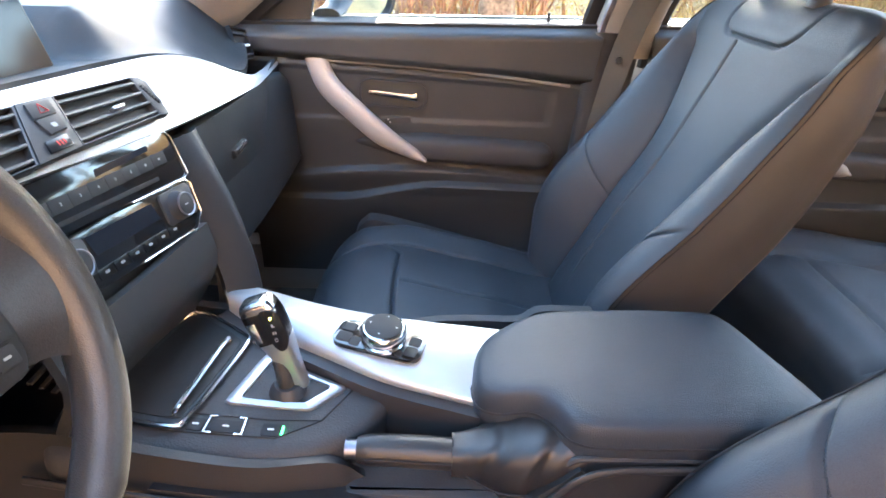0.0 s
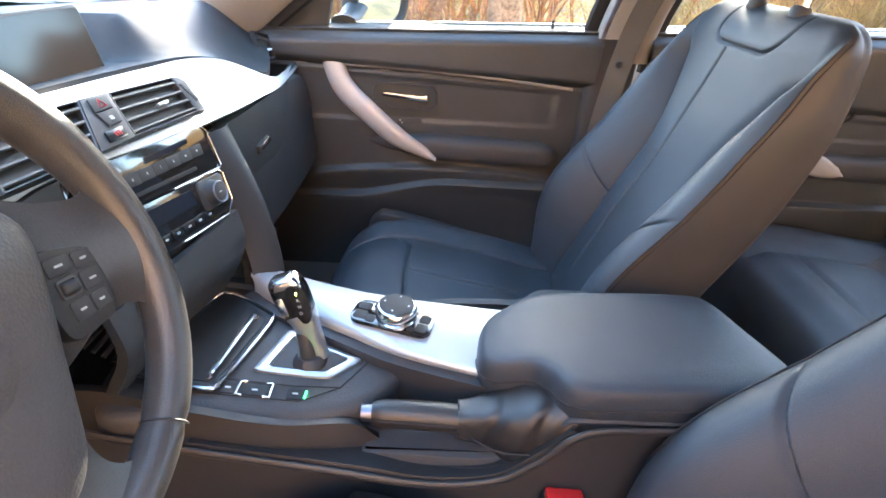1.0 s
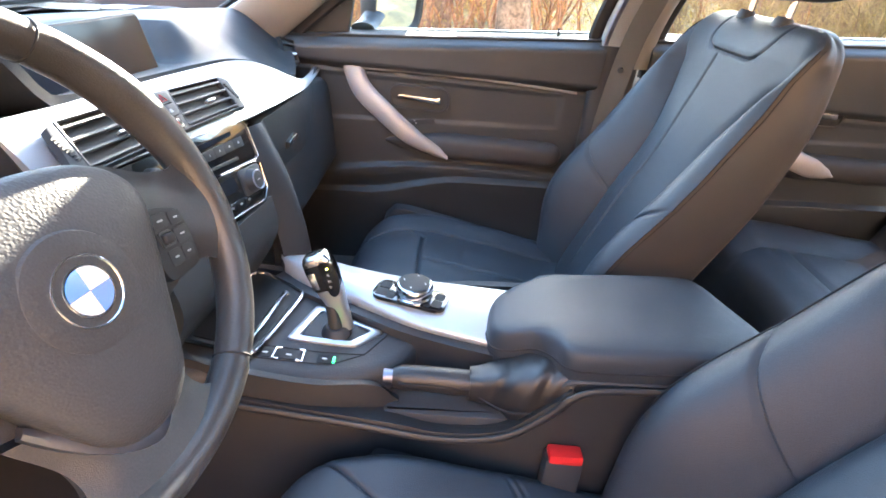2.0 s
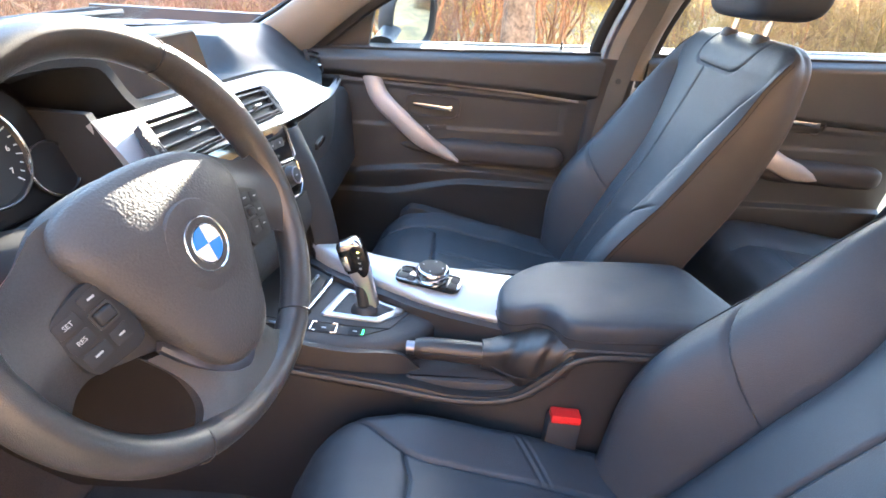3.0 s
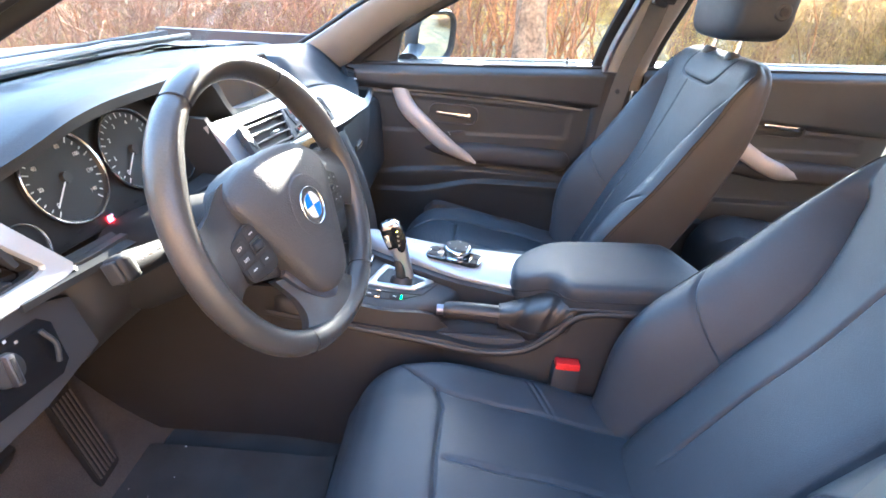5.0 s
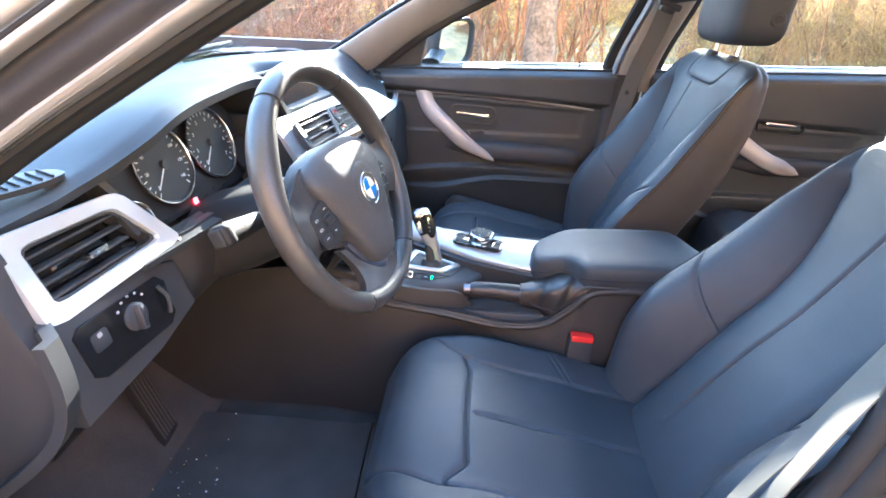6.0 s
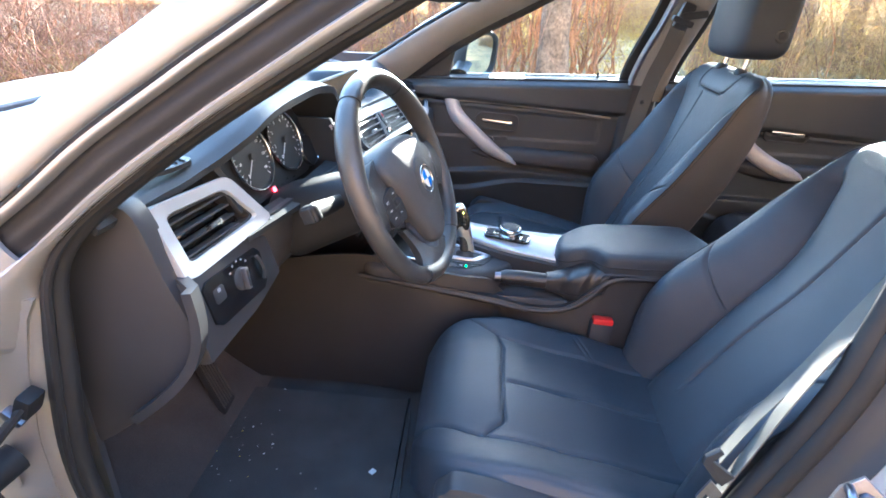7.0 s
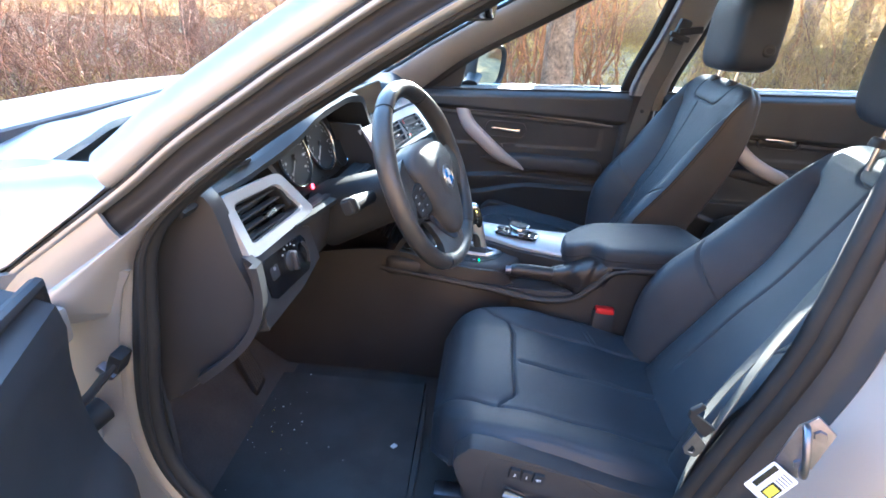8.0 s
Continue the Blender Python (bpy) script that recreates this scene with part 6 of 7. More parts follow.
    # roof with its lining
    roof = [[(-0.12 + 1.5 * i / 19, -0.60 + 1.20 * j / 15, 1.315 + 0.06 * math.sin(math.pi * j / 15) ** 0.7 * (1 - 0.3 * (i / 19) ** 2) - 0.05 * smooth01(0.15, 0, i / 19)) for j in range(16)] for i in range(20)]
    part("roof_lining", sheet(roof, 0.02), BEIGE, b, "grey cloth roof lining")
    part("roof_skin", sheet([[(x, y, z + 0.028) for x, y, z in r] for r in roof], 0.004), PAINT, b)
    for s in (-1, 1):
        part("roof_rail", tube([(-0.05, s * 0.585, 1.245), (0.3, s * 0.575, 1.29), (0.8, s * 0.575, 1.295), (1.2, s * 0.58, 1.26)], 0.035, 0.035, n=12), PAINT, b)
    part("rear_panel", box((0.04, 1.3, 0.75), 0.01, pose(1.50, 0, 0.62)), PLASTIC, b)
    part("parcel_shelf", box((0.35, 1.25, 0.02), 0.005, pose(1.46, 0, 0.93)), FELT, b)
    # left rear door as a closed shape behind the centre pillar
    part("rear_door", box((0.80, 0.10, 0.62), 0.03, pose(0.84, -0.80, 0.56)), PAINT, b, "silver rear door")
    # bonnet, wings and cowl
    def fall(x):
        t = max(0.0, (-0.83 - x) / 1.05)
        return 0.10 * t + 0.07 * t ** 3
    hood = []
    for i in range(40):
        y = -0.612 + 1.224 * i / 39
        rear_x = -0.812 - 0.05 * (1 - (abs(y) / 0.616) ** 2)
        row = []
        for j in range(30):
            x = rear_x - 1.05 * j / 29
            row.append((x, y * (1 + 0.10 * j / 29), 0.912 - 0.026 * (abs(y) / 0.616) ** 2.4 - fall(x) + 0.008 * math.exp(-((abs(y) - 0.42) / 0.06) ** 2)))
        hood.append(row)
    part("bonnet", sheet(hood, 0.012), PAINT, b, "silver bonnet")
    for s in (-1, 1):
        rear = [(-0.742, 0.600, 0.890), (-0.690, 0.65, 0.905), (-0.635, 0.695, 0.917), (-0.612, 0.735, 0.918), (-0.640, 0.757, 0.890)] if s < 0 else [(-0.760, 0.605, 0.880), (-0.730, 0.66, 0.884), (-0.690, 0.70, 0.880), (-0.672, 0.74, 0.868), (-0.684, 0.767, 0.850)]
        prof = catmull(rear + [(-0.738, 0.783, 0.814), (-0.80, 0.797, 0.762), (-0.80, 0.80, 0.45)], 40)
        wing = []
        for i in range(34):
            f = i / 33
            wing.append([(p.x + (-1.88 - p.x) * f, s * (p.y * (1 + 0.10 * max(0, (-0.812 - (p.x + (-1.88 - p.x) * f)) / 1.05))), p.z - 0.020 * smooth01(0.0, 0.16, f) * (p.y > 0.62) * (p.z > 0.88) - fall(p.x + (-1.88 - p.x) * f)) for p in prof])
        part("wing", sheet(wing, 0.006 * (1 if s < 0 else -1)), PAINT, b, "silver front wing")
        part("wing_gap", tube([(-0.82, s * 0.615, 0.886), (-1.2, s * 0.637, 0.848), (-1.6, s * 0.66, 0.79)], 0.003, n=6), RUBBER, b)
    part("cowl", sheet([[(-0.98 + 0.28 * j / 7, -0.62 + 1.24 * i / 11, 0.850 + 0.012 * j / 7) for j in range(8)] for i in range(12)], 0.01), PLASTIC, b, "black plastic cowl")
    part("wiper", tube([(-0.835, 0.56, 0.905), (-0.815, 0.2, 0.916), (-0.82, -0.10, 0.912)], 0.006, 0.007, n=8), PLASTIC, b, "black wiper arm")
    part("wiper", tube([(-0.825, 0.15, 0.905), (-0.80, -0.2, 0.912), (-0.795, -0.44, 0.905)], 0.006, 0.007, n=8), PLASTIC, b, "black wiper arm")
    # check strap
    part("check_strap", tube([(-0.640, -0.775, 0.675), (-0.665, -0.80, 0.640), (-0.70, -0.86, 0.60)], 0.009, 0.005, n=8), RUBBER, b, "black door check strap")
    part("strap_bracket", box((0.018, 0.026, 0.030), 0.004, pose(-0.640, -0.768, 0.674, 0, 25, 0)), RUBBER, b)
    part("strap_tooth", box((0.026, 0.014, 0.010), 0.003, pose(-0.650, -0.780, 0.664, 0, 40, 0)), STEEL, b)
    part("wiring_boot", tube([(-0.685, -0.765, 0.585), (-0.695, -0.80, 0.58), (-0.705, -0.86, 0.575)], 0.020, n=12), RUBBER, b)
    # striker on the centre pillar
    sm = axes((0.214, -0.803, 0.672), (0.8, -0.45, -0.2), (0.3, 0.1, 1)) @ Matrix.Scale(0.9, 4)
    st = part("striker_plate", slab([(-0.018, -0.040), (0.012, -0.044), (0.020, -0.02), (0.020, 0.034), (-0.006, 0.044), (-0.018, 0.02)], 0.006, sm, 0.002), STEEL, b, "zinc striker plate")
    part("striker_loop", tube(catmull([sm @ Vector(p) for p in ((-0.012, 0.026, 0.0), (-0.012, 0.026, 0.022), (0.0, 0.0, 0.030), (0.010, -0.026, 0.022), (0.010, -0.026, 0.0))], 20), 0.0045, n=10), STEEL, st, "bright striker loop")
    for y in (0.024, -0.024):
        part("bolt", lathe([(0.001, 0.005), (0.007, 0.005), (0.008, 0.0), (0.001, 0.0)], at(sm, 0.006, y, 0.001), 6), STEEL, st)
    lab = axes((0.186, -0.812, 0.622), (0.8, -0.45, -0.2), (0.3, 0.1, 1)) @ pose(0, 0, 0, 0, 0, -14) @ Matrix.Scale(0.64, 4)
    tire = part("tyre_label", slab(rounded(0.05, 0.075, 0.003), 0.0008, at(lab, 0.0, 0.0, 0.003)), STICKER, b, "white pillar label with a yellow warning field")
    part("warning_field", slab(rounded(0.020, 0.030, 0.001), 0.0005, at(lab, 0.010, -0.010, 0.0042)), GLOSS, tire)
    part("warning_inner", slab(rounded(0.015, 0.024, 0.001), 0.0005, at(lab, 0.010, -0.010, 0.0048)), YELLOW, tire)
    part("label_band", slab(rounded(0.010, 0.055, 0.001), 0.0005, at(lab, -0.015, 0.005, 0.0042)), GLOSS, tire)
    for k in range(5):
        part("label_line", slab(rounded(0.020, 0.0016, 0.0004, 2), 0.0004, at(lab, 0.010, 0.030 - 0.006 * k, 0.0042)), GREY_KEY, tire)
    return b


body()


def driver_door():
    """The driver's door, swung open to the front."""
    d = thing("driver_door", "open driver door with black inner panel, silver edge", "car door", (-0.70, -0.85, 0.3))
    m = Matrix.Translation((-0.705, -0.83, 0)) @ Matrix.Rotation(radians(-68), 4, "Z")
    rows = []
    for i in range(40):
        u = 0.03 + 0.98 * i / 39
        rows.append([tuple(m @ Vector((u, 0.055 - 0.02 * math.sin(math.pi * min(1, max(0, (z - 0.55) / 0.28))) - 0.09 * smooth01(0.78, 0.83, z) + 0.014 * smooth01(0.60, 0.52, z) * smooth01(0.38, 0.48, z), z))) for z in (0.26 + 0.585 * j / 39 for j in range(40))])
    part("door_panel", sheet(rows, 0.02), PLASTIC, d, "black inner door panel")
    part("door_frame", transformed(box((1.03, 0.075, 0.50), 0.02), m @ pose(0.50, -0.01, 0.50)), PAINT, d, "silver door edge")
    part("hinge", box((0.06, 0.05, 0.05), 0.008, pose(-0.705, -0.81, 0.46)), PAINT, d)
    part("hinge", box((0.06, 0.05, 0.05), 0.008, pose(-0.705, -0.81, 0.74)), PAINT, d)
    part("seal", transformed(tube([(0.02, 0.04, 0.27), (0.012, 0.04, 0.5), (0.02, 0.04, 0.82), (0.3, 0.04, 0.84)], 0.010, n=8), m), RUBBER, d, "black door seal")


driver_door()


def belt(name, label, pts, width, tongue=None):
    b = thing(name, label, "seat belt", pts[-1])
    rows = []
    line = catmull(pts, 40)
    for i, p in enumerate(line):
        d = (line[min(i + 1, 39)] - line[max(i - 1, 0)]).normalized()
        s = d.cross(Vector((0.25, 1, 0.1))).normalized() * width / 2
        rows.append([tuple(p - s), tuple(p - s * 0.5), tuple(p), tuple(p + s * 0.5), tuple(p + s)])
    part("webbing", sheet(rows, 0.0014), WEB, b)
    return b


pb = belt("seat_belt", "dark grey passenger seat belt hanging from the centre pillar", [(0.398, 0.600, 1.05), (0.385, 0.625, 0.97), (0.36, 0.66, 0.86), (0.335, 0.67, 0.70), (0.31, 0.67, 0.45)], 0.047)
part("belt_stop", lathe([(0.001, 0.003), (0.006, 0.003), (0.007, 0.0), (0.001, 0.0)], axes((0.345, 0.662, 0.80), (1, 0, 0), (0, 0, 1)), 16), PLASTIC, pb, "black belt stop button")
ba = thing("belt_anchor", "black upper belt anchor on the passenger centre pillar", "belt anchor", (0.40, 0.61, 1.05))
part("anchor", box((0.04, 0.03, 0.075), 0.010, pose(0.402, 0.598, 1.065, 0, 18, 0)), PLASTIC, ba)
part("guide_loop", box((0.065, 0.022, 0.018), 0.006, pose(0.398, 0.590, 1.05, 0, 18, 0)), PLASTIC, ba)
part("guide_arm", box((0.075, 0.016, 0.022), 0.006, pose(0.428, 0.585, 1.068, 0, -8, 0)), PLASTIC, ba)
db = thing("seat_belt", "dark driver seat belt with silver tongue beside the seat", "seat belt", (0.15, -0.69, 0.45))


def strand(name, pts, half, label):
    line = catmull(pts, 40)
    part(name, sheet([[tuple(p + Vector(half) * k) for k in (-1, -0.5, 0, 0.5, 1)] for p in line], 0.0016), WEB, db, label)


strand("upper_strand", [(0.300, -0.640, 0.86), (0.262, -0.648, 0.785), (0.229, -0.655, 0.719), (0.196, -0.660, 0.658), (0.166, -0.668, 0.596)], (0.006, 0.014, 0.001), "grey upper strand")
strand("lower_strand", [(0.285, -0.668, 0.86), (0.240, -0.680, 0.785), (0.205, -0.690, 0.709), (0.186, -0.692, 0.646), (0.166, -0.692, 0.572), (0.150, -0.690, 0.48), (0.146, -0.69, 0.32)], (0.006, 0.014, 0.001), "grey lower strand")
tm = axes((0.158, -0.710, 0.565), (1, 0, 0), (0, 0, 1))
part("tongue_handle", slab([(-0.034, 0.056), (-0.033, 0.067), (-0.020, 0.079), (-0.014, 0.074), (-0.024, 0.061), (0.006, 0.039), (-0.005, 0.024), (-0.016, 0.033), (-0.026, 0.046)], 0.006, tm, 0.002), GREY_KEY, db, "grey plastic tongue handle")
ring_pts = [(-0.018, 0.030), (0.0, 0.010), (-0.002, -0.002), (-0.009, -0.014), (-0.024, -0.010), (-0.029, 0.001)]
hole = [(-0.017 + (x + 0.015) * 0.36, -0.002 + (y - 0.003) * 0.34) for x, y in ring_pts]
part("tongue", loft([[tm @ Vector((x, y, z)) for x, y in r] for r, z in ((ring_pts, -0.005), (ring_pts, -0.002), (hole, -0.002), (hole, -0.005))], cap=False, loop=True), STEEL, db, "bright steel tongue")

# floor mat with litter
mat_o = [(p.x, p.y) for p in catmull([(-0.88, -0.60, 0), (-0.88, -0.20, 0), (-0.75, -0.175, 0), (-0.35, -0.175, 0), (-0.29, -0.20, 0), (-0.28, -0.60, 0), (-0.34, -0.64, 0), (-0.75, -0.64, 0)], 60, True)]
fm = part("floor_mat", slab(mat_o, 0.012, Matrix.Translation((0, 0, 0.200)), 0.005), CARPET)
tagged(fm, "dark worn floor mat with crumbs in the driver footwell", "floor mat")
for k in range(46):
    x, y = random.gauss(-0.62, 0.08), random.gauss(-0.36, 0.07)
    if k == 0:
        x, y = -0.569, -0.353
    if k == 1:
        x, y = -0.339, -0.399
    s = random.uniform(0.0015, 0.004) if k > 1 else (0.004 if k == 0 else 0.013)
    cr = part("crumb", transformed(box((s, s * random.uniform(0.4, 1), 0.001), 0), pose(x, y, 0.2012, 0, 0, random.uniform(0, 180))), WHITE if k < 2 or k % 5 == 0 else YELLOW if k % 7 == 0 else BEIGE)
    tagged(cr, "small pale crumb lying on the floor mat", "crumb", "crumbs on the mat")


def pedals():
    p = thing("accelerator_pedal", "ribbed black accelerator pedal in the driver footwell", "pedal", (-0.74, -0.23, 0.20))
    top, foot = Vector((-0.795, -0.195, 0.365)), Vector((-0.705, -0.235, 0.215))
    wide = Vector((0.10, -1.0, 0.05)).normalized() * 0.060
    part("pad", sheet([[tuple(top.lerp(foot, f) + wide * g) for f in (k / 7 for k in range(8))] for g in (0, 0.5, 1)], 0.012), RUBBER, p)
    out = (foot - top).cross(wide).normalized()
    out = out if out.z > 0 else -out
    for k in range(6):
        o = wide * (0.08 + 0.168 * k) + out * 0.002
        part("rib", tube([top.lerp(foot, 0.06) + o, top.lerp(foot, 0.94) + o], 0.0022, n=6), FELT, p)
    q = thing("brake_pedal", "black brake pedal in the driver footwell", "pedal", (-0.80, -0.39, 0.20))
    part("pad", box((0.02, 0.10, 0.05), 0.006, pose(-0.80, -0.39, 0.34, 0, 30, 0)), RUBBER, q)
    part("arm", tube([(-0.81, -0.39, 0.34), (-0.86, -0.39, 0.45), (-0.88, -0.39, 0.56)], 0.008, n=8), STEEL, q)


pedals()


# ---- outside ----
GROUND = material("leaf_litter_ground", (0.34, 0.23, 0.09), 0.95, grain=0.5, grain_size=40, stain=0.5, stain_size=0.9, bump=1.0, bump_size=60, second=(0.16, 0.13, 0.06))
BARK = material("pale_bark", (0.38, 0.25, 0.15), 0.9, grain=0.4, grain_size=30, stain=0.5, stain_size=5, bump=1.0, bump_size=45)
TWIG = material("dry_twigs", (0.52, 0.31, 0.20), 0.85, grain=0.4, grain_size=12, stain=0.5, stain_size=1.5, second=(0.19, 0.105, 0.07))
GRASS = material("dry_grass", (0.66, 0.46, 0.22), 0.85, grain=0.4, grain_size=9, stain=0.4, stain_size=1.0, second=(0.30, 0.22, 0.09))
LEAVES = material("autumn_leaves", (0.72, 0.54, 0.13), 0.7, grain=0.5, grain_size=14, stain=0.5, stain_size=1.4, second=(0.30, 0.13, 0.03))


def let_light_through(m, share):
    """Mixes light that shines through thin leaves and stems into a material."""
    nt = m.node_tree
    bsdf, out = nt.nodes["Principled BSDF"], nt.nodes["Material Output"]
    tr, mx = nt.nodes.new("ShaderNodeBsdfTranslucent"), nt.nodes.new("ShaderNodeMixShader")
    nt.links.new(bsdf.inputs["Base Color"].links[0].from_socket, tr.inputs[0])
    mx.inputs[0].default_value = share
    nt.links.new(bsdf.outputs[0], mx.inputs[1])
    nt.links.new(tr.outputs[0], mx.inputs[2])
    nt.links.new(mx.outputs[0], out.inputs[0])


for mm, share in ((TWIG, 0.45), (GRASS, 0.55), (LEAVES, 0.65)):
    let_light_through(mm, share)


def from_arrays(name, verts, faces, mat, label, category, kind=""):
    me = bpy.data.meshes.new(name)
    me.from_pydata(verts, [], faces)
    me.materials.append(mat)
    me.polygons.foreach_set("use_smooth", [True] * len(me.polygons))
    return tagged(new(name, me), label, category, kind=kind)


def ground():
    n = 60
    v, f = [], []
    for i in range(n + 1):
        for j in range(n + 1):
            a, r = 2 * math.pi * j / n, 900 * (i / n) ** 4 + 0.01
            x, y = r * math.cos(a), r * math.sin(a)
            v.append((x, y, 0.10 * noise.noise(Vector((x * 0.4, y * 0.4, 0))) * smooth01(2, 6, r) + 0.015 * max(0, r - 6) * (r < 60) + (0.81 if r >= 60 else 0)))
    for i in range(n):
        for j in range(n):
            a = i * (n + 1) + j
            f.append((a, a + 1, a + n + 2, a + n + 1))
    g = from_arrays("ground", v, f, GROUND, "brown leaf-covered ground with dry grass", "ground", "structure")
    return g


ground()


def tree(x, y, h, r, lean, limbs=7):
    t = thing("tree", "bare winter tree with rough pale bark and thin limbs", "tree", (x, y, 0), "trees behind the car")
    rings = []
    n = 26
    line = []
    for i in range(n):
        f = i / (n - 1)
        c = Vector((x + lean[0] * h * f + 0.10 * noise.noise(Vector((x, y, f * 3))), y + lean[1] * h * f + 0.1 * noise.noise(Vector((y, x, f * 3))), h * f - 0.1))
        line.append(c)
        k = r * (1 - 0.75 * f) * (1 + 0.5 * math.exp(-f * 26))
        rings.append([c + Vector((math.cos(a), math.sin(a), 0)) * k * (1 + 0.16 * noise.noise(Vector((math.cos(a) * 2, math.sin(a) * 2, f * 9 + x)))) for a in (2 * math.pi * j / 18 for j in range(18))])
    part("trunk", loft(rings), BARK, t)
    v, f = [], []
    rnd = random.Random(int(abs(x * 100) + abs(y * 10)))
    def limb(p, d, ln, rad, depth):
        pts = [p]
        for k in range(5):
            d = (d + Vector((rnd.uniform(-0.3, 0.3), rnd.uniform(-0.3, 0.3), rnd.uniform(-0.1, 0.25)))).normalized()
            pts.append(pts[-1] + d * ln / 5)
        base = len(v)
        for k, q in enumerate(pts):
            rr = rad * (1 - 0.8 * k / 5)
            e1 = d.orthogonal().normalized()
            e2 = d.cross(e1)
            for s in range(4):
                v.append(tuple(q + (e1 * math.cos(s * math.pi / 2) + e2 * math.sin(s * math.pi / 2)) * rr))
        for k in range(5):
            for s in range(4):
                f.append((base + 4 * k + s, base + 4 * k + (s + 1) % 4, base + 4 * k + 4 + (s + 1) % 4, base + 4 * k + 4 + s))
        if depth:
            for _ in range(4):
                q = pts[rnd.randint(2, 5)]
                limb(q, (d + Vector((rnd.uniform(-1, 1), rnd.uniform(-1, 1), rnd.uniform(-0.4, 0.8)))).normalized(), ln * rnd.uniform(0.4, 0.7), rad * 0.45, depth - 1)
    for k in range(limbs):
        q = line[rnd.randint(5, n - 2)]
        a = rnd.uniform(0, 2 * math.pi)
        limb(q, Vector((math.cos(a), math.sin(a), rnd.uniform(0.1, 0.8))).normalized(), rnd.uniform(1.0, 2.4), r * 0.22, 2)
    me = bpy.data.meshes.new("limbs")
    me.from_pydata(v, [], f)
    me.materials.append(BARK)
    o = new("limbs", me)
    o.parent = t
    bpy.context.view_layer.update()
    o.matrix_parent_inverse = t.matrix_world.inverted()
    return t


# The two 14 m trees are added to shade dash and driver's seat.
for x, y, h, r, lean in ((0.49, 5.3, 9, 0.170, (0.0, 0.01)), (0.36, 12.0, 14, 0.28, (0.0, 0.0)), (-0.37, 7.0, 8, 0.20, (0.0, 0.0)), (-1.02, 7.4, 8, 0.09, (-0.03, 0)), (-1.7, 8.0, 9, 0.14, (0.02, 0.0)), (3.4, 8.9, 9, 0.18, (0.06, 0)),
                         (-3.4, 9.5, 9, 0.17, (0.0, 0.0)), (-5.6, 8.5, 9, 0.15, (-0.03, 0)), (-8.5, 7.0, 9, 0.16, (0.02, 0)), (-11.0, 4.5, 9, 0.14, (0.0, 0.03)), (-12.5, 1.0, 8, 0.13, (0.04, 0)),
                         (1.75, 12.0, 14, 0.34, (0.0, 0.0)), (4.2, 7.8, 8, 0.15, (0.12, 0)), (5.8, 9.0, 8, 0.16, (-0.04, 0)), (9.0, 6.0, 9, 0.17, (0.02, 0)), (12.0, 5.0, 9, 0.2, (0, 0.02)), (7.5, 8.5, 9, 0.14, (0, 0))):
    tree(x, y, h, r, lean, 2 if -1.2 < x < 3 else 7)


def brush(name, count, region, length, width, mat, label, seed, droop=0.5, stems=6):
    """Clumps of thin curved stems as one mesh."""
    rnd = np.random.RandomState(seed)
    v, f = [], []
    for c in range(count):
        bx, by = region(rnd)
        for s in range(stems):
            a, e = rnd.uniform(0, 2 * math.pi), rnd.uniform(0.1, 0.55)
            d = np.array([math.cos(a) * e, math.sin(a) * e, 1.0])
            d /= np.linalg.norm(d)
            p = np.array([bx + rnd.normal(0, 0.12), by + rnd.normal(0, 0.12), rnd.uniform(-0.05, 0.0) + 0.015 * max(0, math.hypot(bx, by) - 6)])
            ln, wd = length * rnd.uniform(0.4, 1.3), width * rnd.uniform(0.5, 1.5)
            side = np.array([-math.sin(a), math.cos(a), 0]) * wd
            base = len(v)
            for k in range(5):
                w = 1 - k / 4.6
                v.append(tuple(p - side * w))
                v.append(tuple(p + side * w))
                v.append(tuple(p + np.array([math.cos(a), math.sin(a), 0]) * wd * w * 1.4))
                d = d + np.array([math.cos(a) * 0.5 * droop + rnd.normal(0, 0.14), math.sin(a) * 0.5 * droop + rnd.normal(0, 0.14), -0.35 * droop + rnd.normal(0, 0.08)]) * 0.5
                d /= np.linalg.norm(d)
                p = p + d * ln / 4
            for k in range(4):
                for q in range(3):
                    f.append((base + 3 * k + q, base + 3 * k + (q + 1) % 3, base + 3 * k + 3 + (q + 1) % 3, base + 3 * k + 3 + q))
    return from_arrays(name, v, f, mat, label, "undergrowth", "stuff")


def band(rnd):
    """A place in the belt of scrub that runs round the front and the right of the car."""
    a = rnd.uniform(radians(-55), radians(112))
    r = rnd.uniform(5.0, 13.0)
    if a > radians(70):
        r = rnd.uniform(6.0, 15)
    x, y = 3.0 - r * 1.15 * math.sin(a), r * math.cos(a) + 0.6
    if -1.6 < x < 6 and y > 3 and rnd.uniform() < 0.9:
        y += 9
    return (x, y) if not (-2.4 < x < 2.6 and -1.6 < y < 3.6) else (x, y + 5)




